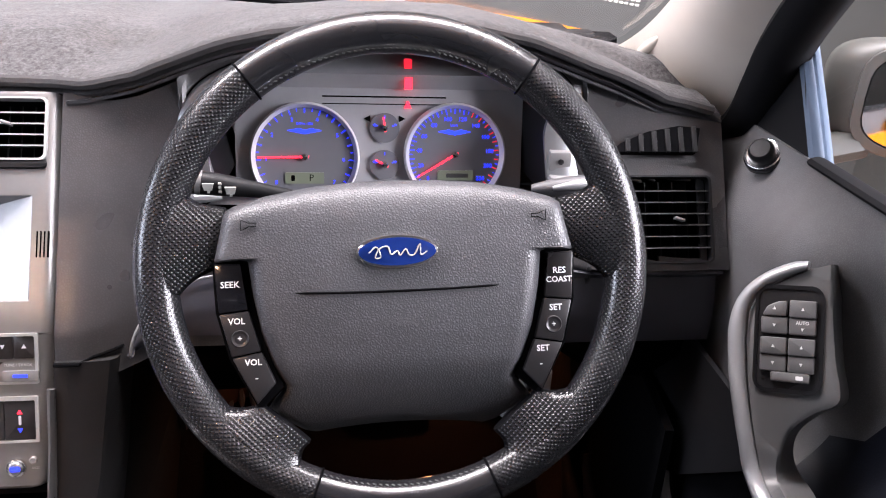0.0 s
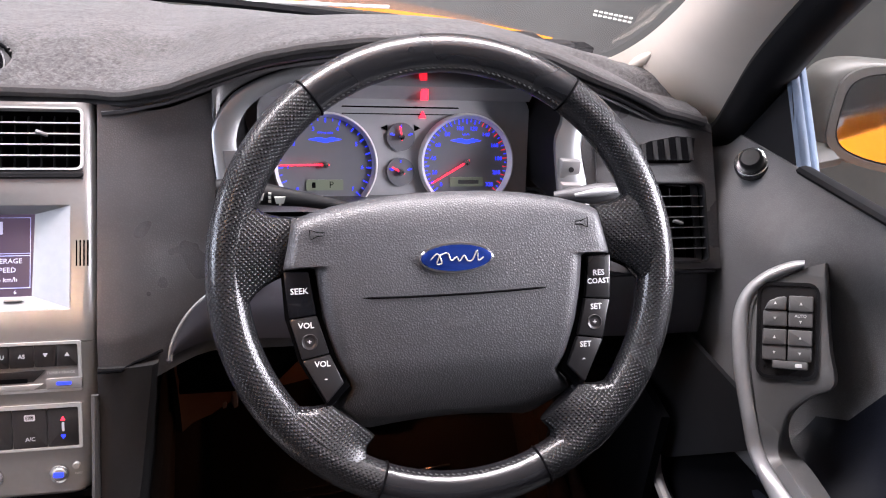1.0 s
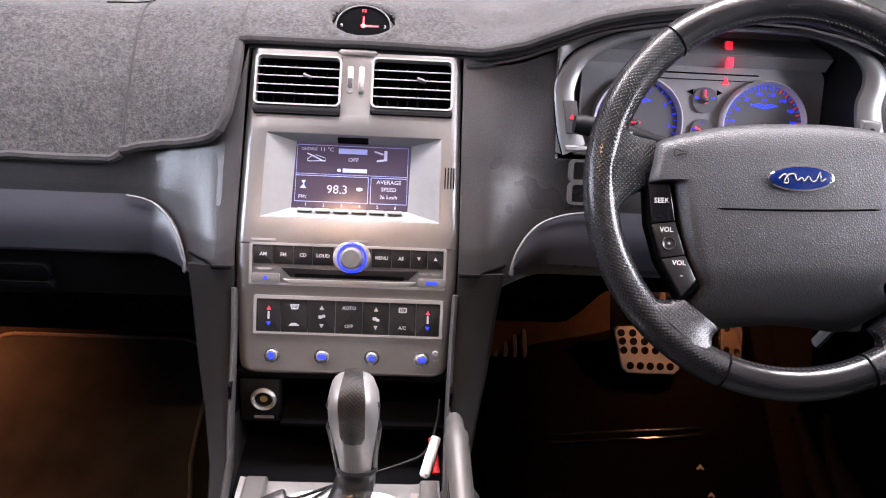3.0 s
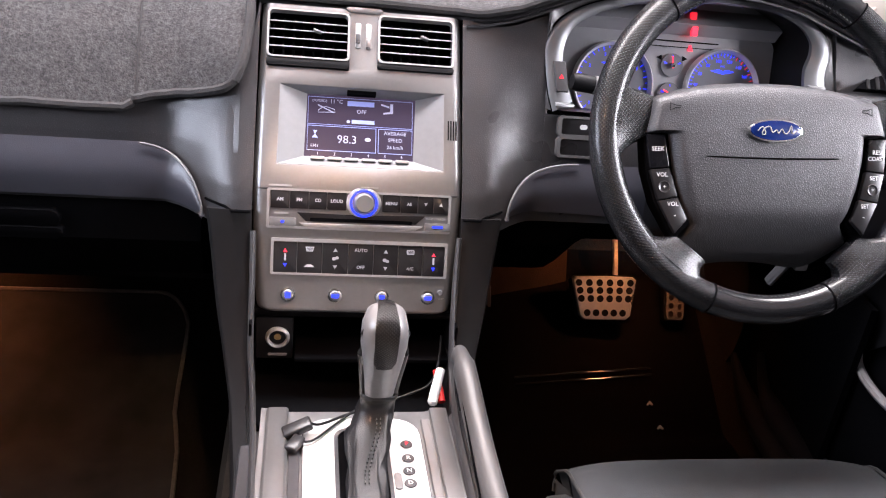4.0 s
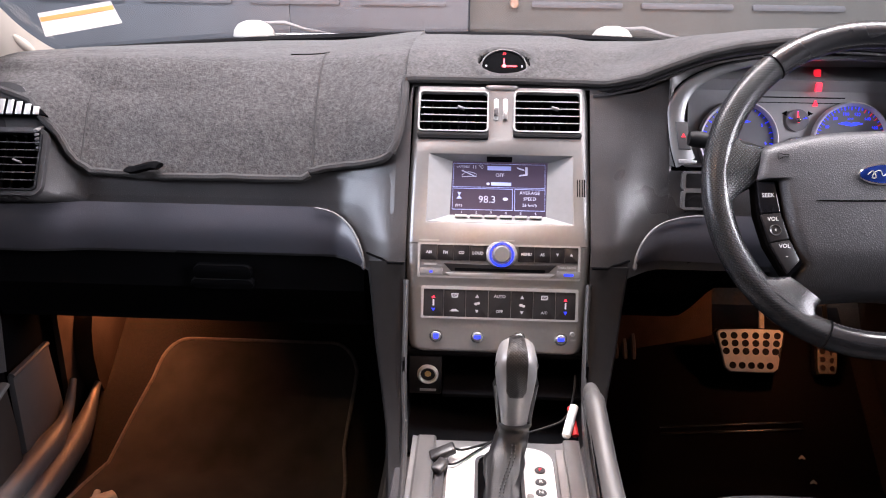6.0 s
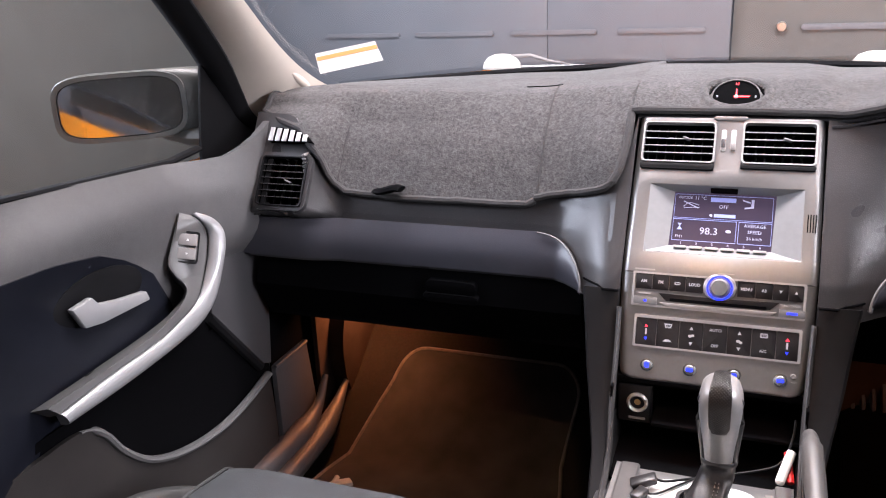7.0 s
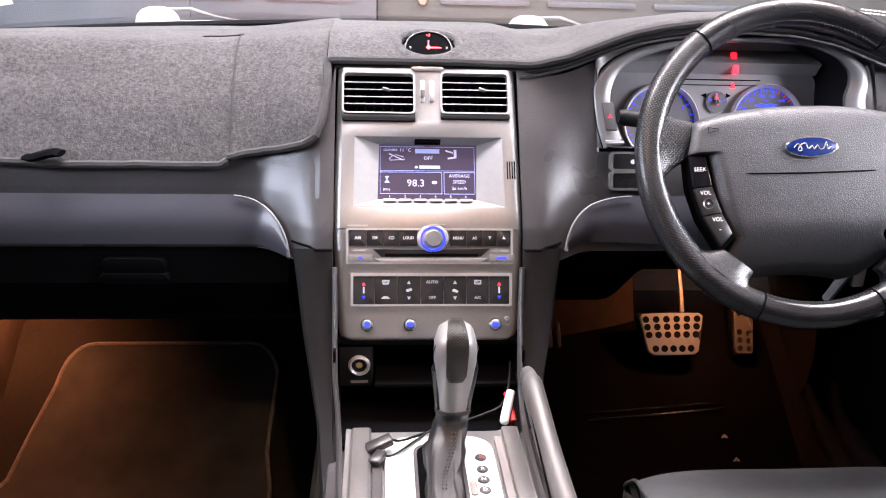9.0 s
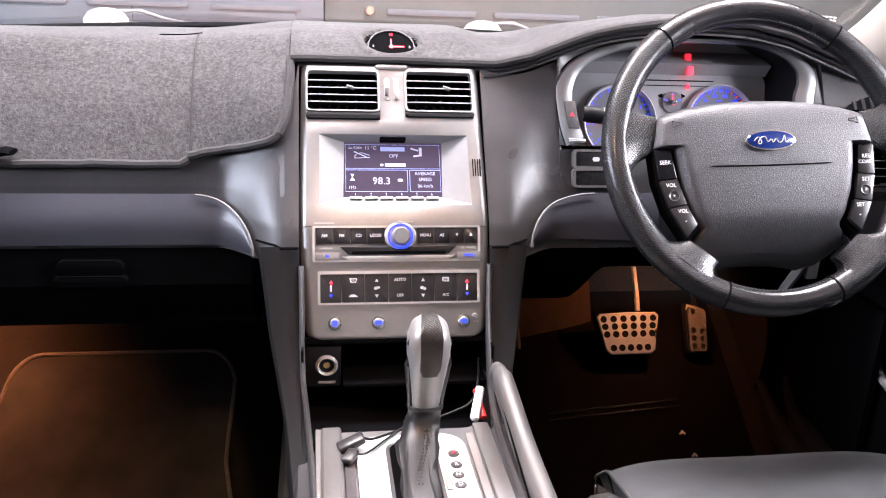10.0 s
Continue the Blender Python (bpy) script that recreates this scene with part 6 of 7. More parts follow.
part("lever", tube(smooth_path([(0.121, 0.535, 0.380), (0.1220, 0.512, 0.384), (0.1240, 0.47, 0.373), (0.128, 0.40, 0.350), (0.134, 0.30, 0.327), (0.139, 0.20, 0.30), (0.142, 0.08, 0.285)], 5),
                   [0.007] + [0.0135] * 5 + [0.0165] * 25, 14, wide=[0.006] + [0.010] * 5 + [0.013] * 25), HANDGRIP, HB)
part("button", lathe([(0.0, -0.006), (0.0045, -0.004), (0.005, 0.006)], 14, pose(0.1205, 0.541, 0.3845, 180 - 15, 0, 0)), CHROME, HB, "bright release button")
part("seam", tube([(0.1135, 0.47, 0.378), (0.115, 0.40, 0.355), (0.119, 0.30, 0.322)], 0.0012, 6), MATT, HB)
part("base_trim", soften(box(0.106, 0.150, 0.10, 0.50, 0.27, 0.332, 0.012), 0.004), DASH_LOW, HB)

# cable with plugs on the console
CB = thing("audio_cable", (0.05, 0.48, 0.34), "thin black cable with white and red plugs across the console", "cable")
part("lead", tube(smooth_path([(-0.049, 0.458, 0.340), (-0.0365, 0.465, 0.334), (-0.008, 0.490, 0.3275), (0.02, 0.507, 0.3265), (0.048, 0.520, 0.327), (0.072, 0.530, 0.330), (0.0888, 0.535, 0.336), (0.099, 0.546, 0.347), (0.106, 0.570, 0.360), (0.108, 0.585, 0.375)], 6), 0.0016, 8), BLACK, CB)
part("lead", tube(smooth_path([(-0.060, 0.441, 0.330), (-0.045, 0.445, 0.328), (-0.02, 0.474, 0.3275), (0.002, 0.4985, 0.3275)], 6), 0.0013, 8), BLACK, CB)
part("white_plug", tube([(0.0915, 0.510, 0.3265), (0.0922, 0.512, 0.328), (0.0980, 0.528, 0.340), (0.1043, 0.545, 0.3522)], [0.0035, 0.0058, 0.0060, 0.0056], 12), WHITE, CB, "white plug")
part("red_plug", tube([(0.1046, 0.517, 0.3255), (0.1025, 0.535, 0.336), (0.0997, 0.552, 0.3460)], [0.0045, 0.0045, 0.0040], 12), REDPLASTIC, CB, "red plug")
part("connector", soften(box(-0.016, 0.016, -0.008, 0.008, -0.0045, 0.0045, 0.002, pose(-0.062, 0.458, 0.334, 8, -20, 12)), 0.001), KEY, CB)
part("connector", soften(box(-0.011, 0.011, -0.007, 0.007, -0.004, 0.004, 0.002, pose(-0.064, 0.438, 0.329, 0, -8, 60)), 0.001), KEY, CB)


# ---- doors ----
NAVY = material("navy_black_leather", (0.0065, 0.0075, 0.012), 0.40, vary=0.2, scale=30, bump=0.15, bump_scale=420, cells=True, spec=0.22)
HOUSING = material("grey_mirror_housing", (0.052, 0.053, 0.049), 0.45, vary=0.08, scale=30)

# dash plastic in a lighter colour for the light that reaches the doors
DOORP = material("lit_grained_plastic", (0.096, 0.094, 0.097), 0.47, vary=0.14, scale=50, bump=0.30, bump_scale=520, cells=True)


def door_x(y, z, s=-1):
    """Inner face of a door, as distance from the car's middle."""
    base = 0.772 + 0.028 * ease(z, 0.62, 0.70) - 0.006 * math.sin(math.pi * min(1, max(0, (z - 0.5) / 0.2)))
    fwd = -(0.056 + 0.026 * ease(z, 0.63, 0.70)) * ease(y, 0.54, 0.70) * ease(z, 0.47, 0.55) if s < 0 else 0.0
    armrest = -0.05 * math.exp(-(((z - 0.40) / 0.06) ** 2)) * ease(0.30 - y, -0.02, 0.30)
    scoop = 0.020 * math.exp(-(((z - 0.545) / 0.05) ** 2 + ((y - 0.37) / 0.12) ** 2))
    if s > 0:
        scoop = 0.080 * math.exp(-(((z - 0.545) / 0.112) ** 4 + ((y - 0.45) / 0.10) ** 4))
    lower = -0.012 * ease(0.36 - z, 0, 0.05)
    return base + armrest + scoop + lower + fwd


def BELT(y, s):
    """Height of the door's upper edge."""
    return 0.709 if s > 0 else lerp(y, [-0.45, 0.10, 0.60, 0.64, 0.70, 0.775], [0.712, 0.704, 0.673, 0.674, 0.698, 0.728])


def car_door(s):
    d = thing("door", (s * 0.78, 0.2, 0.1), "charcoal plastic door panel with a silver pull handle and black pocket" if s < 0 else "charcoal plastic driver door panel with a silver pull handle and window switches", "car door", "doors")
    part("panel", sheet(lambda y, t: (s * door_x(y, 0.07 + (BELT(y, s) - 0.07) * t, s), y, 0.07 + (BELT(y, s) - 0.07) * t), span(-0.45, 0.775, 44), span(0, 1, 40), 0.012, lambda y, t: not (t < 0.12 and y > 0.70)), DOORP, d)
    part("belt_seal", tube([(s * 0.806, y, BELT(y, s) - 0.001) for y in span(-0.45, 0.62 if s > 0 else 0.655, 16)], 0.005, 8, wide=0.010), RUBBER, d, "black rubber window seal")
    return d


def pull_pod(d, outer, bound, inner, face):
    """A pull handle: a silver band between two lines, and the dark panel that it holds, between the second and a third."""
    o, b, c = (smooth_path(q, 6) for q in (outer, bound, inner))
    n = len(o)
    arm = Vector((math.copysign(0.88, face.x), -0.22, 0.40)).normalized()
    band, panel = [], []
    for k in range(n):
        f = face.lerp(arm, ease(k / n, 0.55, 0.85)).normalized()
        w, v = o[k] - b[k], c[k] - b[k]
        p = b[k]
        band.append([p - f * 0.012, p + f * 0.0015, p + w * 0.12 + f * 0.0045, p + w * 0.35 + f * 0.0068, p + w * 0.65 + f * 0.0066, p + w * 0.90 + f * 0.0035, o[k] - f * 0.001, o[k] - f * 0.008, o[k] - w * 0.15 - f * 0.020])
        g = b[k] + v * 0.03
        panel.append([g - f * 0.003, g + v * 0.05 + f * 0.0006, c[k] - v * 0.08 + f * 0.0006, c[k] - v * 0.01 - f * 0.002, c[k] - f * 0.010, c[k] + v.normalized() * 0.004 - f * 0.040, g - f * 0.030])
    part("grip", loft(band), HANDLE, d, "satin silver pull handle", 60)
    part("grip_panel", loft(panel), PODGREY, d, "dark grey inner panel of the handle", 50)


left, right = car_door(-1), car_door(1)
pull_pod(left, [(-0.747, 0.558, 0.603), (-0.740, 0.582, 0.589), (-0.725, 0.585, 0.573), (-0.718, 0.580, 0.553), (-0.715, 0.563, 0.521), (-0.717, 0.536, 0.475), (-0.718, 0.497, 0.451), (-0.718, 0.434, 0.440), (-0.718, 0.332, 0.432), (-0.718, 0.231, 0.429)],
         [(-0.752, 0.551, 0.600), (-0.740, 0.556, 0.591), (-0.741, 0.569, 0.570), (-0.736, 0.560, 0.548), (-0.734, 0.543, 0.517), (-0.727, 0.508, 0.484), (-0.720, 0.460, 0.472), (-0.720, 0.405, 0.461), (-0.720, 0.310, 0.455), (-0.720, 0.223, 0.446)],
         [(-0.761, 0.533, 0.609), (-0.761, 0.519, 0.586), (-0.761, 0.505, 0.563), (-0.760, 0.493, 0.542), (-0.750, 0.492, 0.525), (-0.735, 0.494, 0.502), (-0.722, 0.450, 0.487), (-0.721, 0.398, 0.474), (-0.721, 0.302, 0.466), (-0.721, 0.207, 0.462)],
         Vector((0.605, -0.682, 0.412)))
# switch pack of the driver: a tilted panel that faces the seat
ux, uz = Vector((0.042, -0.030, 0.012)).normalized(), Vector((-0.003, 0.048, 0.075)).normalized()
uy = uz.cross(ux).normalized()
uz = ux.cross(uy).normalized()
MPR = Matrix.Translation(Vector((0.762, 0.524, 0.576)) - uy * 0.020) @ Matrix((ux, uy, uz)).transposed().to_4x4()
on_pod = lambda pts: [MPR @ Vector((x, 0, z)) for x, z in pts]
pull_pod(right, on_pod([(0.0134, 0.0704), (-0.0007, 0.0684), (-0.0231, 0.0576), (-0.0410, 0.0394), (-0.0493, 0.0140), (-0.0487, -0.0207), (-0.0450, -0.0499), (-0.0377, -0.0881), (-0.0292, -0.1207)]) + [Vector(p) for p in ((0.718, 0.400, 0.447), (0.719, 0.300, 0.434), (0.724, 0.200, 0.428))],
         on_pod([(0.0128, 0.0627), (-0.0047, 0.0551), (-0.0225, 0.0444), (-0.0334, 0.0275), (-0.0355, 0.0003), (-0.0345, -0.0200), (-0.0328, -0.0387), (-0.0254, -0.0815), (-0.0155, -0.1184)]) + [Vector(p) for p in ((0.725, 0.412, 0.470), (0.722, 0.305, 0.458), (0.726, 0.210, 0.452))],
         on_pod([(0.0321, 0.0683), (0.0330, 0.0450), (0.0337, 0.0250), (0.0372, -0.0121), (0.0414, -0.0451), (0.0219, -0.0583), (0.0051, -0.0747), (-0.0029, -0.0973), (-0.0030, -0.1162)]) + [Vector(p) for p in ((0.731, 0.425, 0.484), (0.724, 0.310, 0.469), (0.728, 0.215, 0.463))],
         -uy)
vx, vz = Vector((0.024, 0.016, -0.006)).normalized(), Vector((-0.007, 0.019, 0.040)).normalized()
vy = vz.cross(vx).normalized()
vz = vx.cross(vy).normalized()
MSL = Matrix.Translation((-0.748, 0.526, 0.558)) @ Matrix((vx, vy, vz)).transposed().to_4x4()
sp = part("switch_frame", hoop(rrect(0, 0, 0.034, 0.048, 0.005), rrect(0, 0, 0.029, 0.043, 0.004), -0.0025, 0.004, MSL, 0.001), BLACK, left)
for z in (0.0105, -0.0105):
    k = part("window_switch", soften(slab(rrect(0, z, 0.027, 0.018, 0.002), -0.0055 if z > 0 else -0.0035, 0.004, 0, MSL), 0.0016), DULLSLAT, sp)
    part("arrow", slab(tri(0, z, 0.002, 1 if z > 0 else -1), -0.0060 if z > 0 else -0.0040, -0.0030, 0, MSL), WHITE, k)
# inner door lever in its bowl
ztop = lambda y: lerp(y, [-0.45, 0.0, 0.16, 0.22, 0.30, 0.38, 0.44, 0.48, 0.50], [0.605, 0.607, 0.608, 0.608, 0.604, 0.590, 0.562, 0.528, 0.475])
zlow = lambda y: lerp(y, [0.10, 0.20, 0.26], [0.14, 0.20, 0.38])
for s, dd, fore, drop in ((-1, left, 0.50, 0.0), (1, right, 0.52, 0.0)):
    part("insert", sheet(lambda y, t: (s * (door_x(y, zlow(y) + (ztop(y) - drop - zlow(y)) * t, s) - 0.003 - 0.006 * math.sin(math.pi * t) * ease(fore - y, 0, 0.1)), y, zlow(y) + (ztop(y) - drop - zlow(y)) * t), span(-0.45, fore, 40), span(0, 1, 16), 0.004), NAVY, dd, "dark navy leather door insert")
# flat near-black slab in place of the shade in the lever's bowl
part("bowl_shade", slab(oval(0.368, 0.536, 0.084, 0.036), -0.004, 0.004, 0.002, Matrix.Translation((-0.777, 0, 0)) @ pose(0, 0, 0, 0, 0, 90)), RUBBER, left, "dark slab for the shaded bowl behind the lever")
part("lever", soften(slab([(0.302, 0.545), (0.338, 0.549), (0.348, 0.536), (0.385, 0.528), (0.436, 0.521), (0.441, 0.506), (0.400, 0.507), (0.350, 0.508), (0.318, 0.513)], -0.012, 0.0, 0, Matrix.Translation((-0.766, 0, 0)) @ pose(0, 0, 0, 0, 0, 90)), 0.003), HANDLE, left, "pale silver door lever")
# door plastic darkened for the seat's shade, browned for the amber lamp
POCKET = material("shaded_pocket_plastic", (0.022, 0.0195, 0.019), 0.5, vary=0.2, scale=40, bump=0.3, bump_scale=520, cells=True, spec=0.35)
# map pocket
for dd, s, pts in ((left, -1, [(0.05, 0.392), (0.180, 0.394), (0.262, 0.395), (0.296, 0.375), (0.325, 0.332), (0.372, 0.289), (0.444, 0.261), (0.530, 0.250), (0.605, 0.258), (0.678, 0.276)]),):
    rim_line = smooth_path([(s * 0.738, y, z) for y, z in pts], 5)
    part("pocket", sheet(lambda u, t: (s * (0.738 - 0.006 * math.sin(math.pi * t)), pick(rim_line, u).y, pick(rim_line, u).z * t + 0.09 * (1 - t)), span(0, 1, 60), span(0, 1, 8), 0.008), POCKET, dd, "dark map pocket", 60)
    part("pocket_lip", tube(rim_line[10:], [0.002] * 3 + [0.0055] * (len(rim_line) - 13), 8, wide=[0.003] * 3 + [0.008] * (len(rim_line) - 13)), PODGREY, dd)
    # near-black sheet over the door plastic for the shade inside the pocket
    part("pocket_shade", sheet(lambda y, z: (s * 0.750, y, z), span(0.20, 0.70, 10), span(0.10, 0.455, 8), 0.003, lambda y, z: z < 0.455 - 0.55 * max(0, y - 0.50) and z < 0.40 + 0.3 * (y - 0.2)), MATT, dd)
    part("front_brace", tube([(s * 0.748, 0.550, 0.435), (s * 0.748, 0.60, 0.375), (s * 0.745, 0.665, 0.295)], 0.009, 8), BLACK, dd)
    part("front_facing", slab([(0.57, 0.52), (0.71, 0.50), (0.72, 0.40), (0.705, 0.283), (0.672, 0.296), (0.605, 0.380), (0.562, 0.432)], -0.003, 0.003, 0, Matrix.Translation((-0.752, 0, 0)) @ pose(0, 0, 0, 0, 0, 90)), DASH_LOW, dd)

# window switches of the driver's panel
MSR = MPR @ Matrix.Translation((0, 0, 0.004)) @ Matrix.Diagonal((0.74, 0.8, 0.83, 1))
sp = part("switch_frame", hoop(rrect(0.0, -0.001, 0.074, 0.110, 0.014), rrect(0.0, -0.001, 0.067, 0.102, 0.011), -0.0045, 0.002, MSR, 0.001), BLACK, right)
part("switch_bed", slab(rrect(0, -0.001, 0.067, 0.102, 0.010), -0.0026, 0.002, 0, MSR), KEY, sp)
for cx in (-0.0150, 0.0150):
    for row, cz in enumerate((0.030, 0.0125, -0.0085, -0.026)):
        hgt = 0.0175
        pts = rrect(cx, cz, 0.0285, hgt, 0.002)
        if row == 0 and cx < 0:
            pts = [(cx - 0.0132, cz - 0.008), (cx + 0.0132, cz - 0.008), (cx + 0.0132, cz + 0.008), (cx + 0.004, cz + 0.007), (cx - 0.008, cz + 0.002)]
        k = part("window_switch", soften(slab(pts, -0.0115 if row % 2 == 0 else -0.0090, -0.003, 0, MSR), 0.002), PODGREY, sp)
        part("arrow", slab(tri(cx, cz - (0.003 if row == 1 and cx > 0 else 0), 0.0018, 1 if row % 2 == 0 else -1), -0.0120 if row % 2 == 0 else -0.0095, -0.0088, 0, MSR), WHITE, k)
        if row == 1 and cx > 0:
            letters("AUTO", 0.0050, at(MSR, cx, cz + 0.0035, 0.0096), WHITE, k, 0.0001)
k = part("lock_switch", soften(slab(rrect(0.004, -0.0395, 0.042, 0.0095, 0.002), -0.0095, -0.003, 0, MSR), 0.0015), PODGREY, sp)
part("lock_icon", slab(rrect(0.014, -0.0395, 0.008, 0.004, 0.001), -0.0100, -0.009, 0, MSR), WHITE, k)
# mirror adjuster knob on the door top
KN = thing("mirror_knob", (0.786, 0.68, 0.68), "black round mirror adjuster knob in a thin bright ring", "knob")
up_m = Matrix.Translation((0.790, 0.683, 0.692)) @ Vector((-0.62, -0.42, 0.66)).to_track_quat("-Y", "Z").to_matrix().to_4x4() @ Matrix.Scale(0.88, 4)
part("ring", lathe([(0.014, -0.002), (0.0190, -0.004), (0.0215, -0.002), (0.0220, 0.004), (0.014, 0.004)], 28, up_m), GLOSSB, KN, "glossy black ring round the knob")
part("bright_line", lathe([(0.0178, -0.0044), (0.0190, -0.0052), (0.0202, -0.0044), (0.0190, -0.0036)], 28, up_m), CHROME, KN, "thin bright line round the knob")
part("knob", lathe([(0.0, -0.017), (0.011, -0.0165), (0.0140, -0.013), (0.0145, -0.008), (0.0155, -0.003), (0.016, 0.004)], 28, up_m), BLACK, KN)
# pocket of the driver door
# sheet and pocket darker than the left door's, for the shade down here
part("lower_panel", sheet(lambda y, z: (door_x(y, z, 1) - 0.004, y, z), span(-0.45, 0.77, 30), span(0.075, 0.40, 12), 0.004), MATT, right, "near-black lower door panel, darkened for shade")
dk = [(0.15, 0.33), (0.30, 0.318), (0.37, 0.312), (0.457, 0.302), (0.552, 0.288), (0.61, 0.292), (0.640, 0.305), (0.652, 0.325)]
part("pocket_lip", tube(smooth_path([(0.738, y, z) for y, z in dk], 5), 0.006, 8, wide=0.007), DULLSLAT, right, "pale edge of the map pocket")
part("pocket", sheet(lambda u, t: (0.740, lerp(u, [i / 7 for i in range(8)], [p[0] for p in dk]), lerp(u, [i / 7 for i in range(8)], [p[1] for p in dk]) * t + 0.09 * (1 - t)), span(0, 1, 16), span(0, 1, 6), 0.008), MATT, right)
part("front_facing", slab([(0.76, 0.49), (0.525, 0.490), (0.50, 0.455), (0.645, 0.325), (0.70, 0.335), (0.76, 0.36)], -0.003, 0.003, 0, Matrix.Translation((0.750, 0, 0)) @ pose(0, 0, 0, 0, 0, 90)), BLACK, right)


ep = solo("end_panel", slab([(0.700, 0.277), (0.809, 0.279), (0.825, 0.160), (0.820, 0.10), (0.700, 0.10)], -0.005, 0.005, 0.002, Matrix.Translation((-0.742, 0, 0)) @ pose(0, 0, 0, 0, 0, 90)), DASH_LOW, "dark plastic panel end beside the passenger door opening", "trim", "structure")
# matt black box added to make the gap look shaded
part("gap_shade", box(-0.764, -0.754, 0.715, 0.862, 0.08, 0.50), MATT, ep)
part("lip", tube([(-0.740, 0.700, 0.278), (-0.740, 0.809, 0.280)], 0.004, 8, wide=0.006), DASH_LOW, ep)


# ---- outside mirrors ----
def soft_oblong(w, h, p=4.0, n=40):
    """A rounded oblong outline of half sizes w and h."""
    return [(w * math.copysign(abs(math.cos(a)) ** (2 / p), math.cos(a)), h * math.copysign(abs(math.sin(a)) ** (2 / p), math.sin(a))) for a in [2 * math.pi * i / n for i in range(n)]]


for s in (-1, 1):
    om = thing("door_mirror", (s * 0.93, 0.63, 0.72), "grey outside mirror with rounded glass on the car door", "door mirror", "door mirrors")
    mm = pose(0.992 if s > 0 else -0.934, 0.640, 0.746, -3.0 if s > 0 else -0.5, 0, -27 if s > 0 else 28)
    shape = [(x, z + 0.004 * x * -s * 8) for x, z in soft_oblong(0.124 if s > 0 else 0.104, 0.056 if s > 0 else 0.053)]
    # the shell reaches further towards the car than the glass
    rings = [[(x * k + (-s * (0.028 if s > 0 else 0.060) * g if x * -s > 0 else 0), y, z * k) for x, z in shape] for k, y, g in ((1.0, 0.0, 0), (1.05, 0.006, 0.25), (1.06, 0.02, 0.7), (1.02, 0.05, 1), (0.85, 0.09, 1), (0.45, 0.12, 0.6), (0.05, 0.127, 0.1))]
    part("housing", loft(rings, caps=True, m=mm), HOUSING, om, "", 60)
    part("bezel", hoop([(x * 1.015, z * 1.03) for x, z in shape], [(x * 0.945, z * 0.90) for x, z in shape], -0.006, 0.008, mm, 0.002), HOUSING, om)
    part("gasket", hoop([(x * 0.95, z * 0.91) for x, z in shape], [(x * 0.93, z * 0.875) for x, z in shape], -0.0035, 0.004, mm, 0.0005), RUBBER, om)
    part("mirror_glass", slab([(x * 0.94, z * 0.89) for x, z in shape], -0.0015, 0.002, 0, mm), MIRROR, om, "silvered mirror glass")
    part("arm", tube([(s * 0.815, 0.70, 0.690), (s * 0.85, 0.70, 0.690), (s * 0.90, 0.70, 0.70)], [0.016, 0.016, 0.016], 10, wide=0.02), HOUSING, om)


# ---- wipers, labels on the screen ----
for x in (-0.476, 0.222):
    wp = thing("wiper", (x, 1.2, 0.735), "cream wiper pivot cap with a thin dark arm outside the windscreen", "wiper", "wipers")
    cap = lathe([(0.0, -0.026), (0.012, -0.025), (0.024, -0.019), (0.031, -0.008), (0.033, 0.004)], 24)
    part("cap", tf(cap, Matrix.Translation((x, 1.255, 0.742)) @ pose(0, 0, 0, -90) @ Matrix.Diagonal((1.25, 1, 0.9, 1))), CREAM, wp)
    part("arm", tube([(x + 0.02, 1.255, 0.763), (x + 0.06, 1.258, 0.764), (x + 0.10, 1.262, 0.752), (x + 0.16, 1.265, 0.742)], [0.003, 0.004, 0.003, 0.002], 8), DULLSLAT, wp)
    part("blade", tube([(x + 0.02, 1.262, 0.741), (x + 0.26, 1.245, 0.745)], 0.003, 6), WHITE, wp)
lb = thing("inspection_label", (-0.70, 0.96, 0.76), "white card label with an orange stripe in the windscreen corner", "label")
ml = pose(-0.685, 0.975, 0.790, -32, -9, 26)
part("card", slab([(-0.060, -0.020), (0.060, -0.020), (0.052, 0.022), (-0.062, 0.022)], -0.0006, 0.0006, 0, ml), CARDWHITE, lb)
part("stripe", slab([(-0.060, 0.006), (0.054, 0.006), (0.053, 0.014), (-0.061, 0.014)], -0.0012, -0.0007, 0, ml), CARDORANGE, lb, "orange stripe")
mk2 = thing("screen_marking", (0.688, 0.876, 0.80), "two rows of tiny white printed marks on the windscreen", "marking")
ms = pose(0.688, 0.876, 0.808, -38, 4, -30) @ Matrix.Scale(0.68, 4)
for r in range(2):
    for i in range(8):
        part("bar", slab(rrect(-0.030 + 0.0088 * i, 0.004 - 0.008 * r, 0.0062, 0.0036, 0.0006), -0.0005, 0.0005, 0, ms), MARKS, mk2)


# ---- floor, footwells, pedals ----
def floor_z(y):
    return 0.055 + 0.73 * max(0, y - 0.79) if y < 1.1 else 0.28 + (y - 1.1) * 3


solo("floor", sheet(lambda x, y: (x, y, floor_z(y)), span(-0.76, 0.76, 24), span(-1.9, 1.18, 48), 0.02), CARPET, "dark brown-black carpeted car floor rising to the firewall", "floor", "structure")
solo("firewall", box(-0.78, 0.78, 1.12, 1.16, 0.2, 0.72), MATT, "black firewall behind the footwells", "wall", "structure")
solo("tunnel", box(-0.150, 0.150, -1.88, 1.13, 0.03, 0.25, 0.03), CARPET, "dark carpeted transmission tunnel", "tunnel", "structure")
solo("stack_core", box(-0.145, 0.145, 0.68, 1.12, 0.2, 0.60, 0.02), CARPET, "dark carpeted panel behind the centre stack", "panel", "structure")
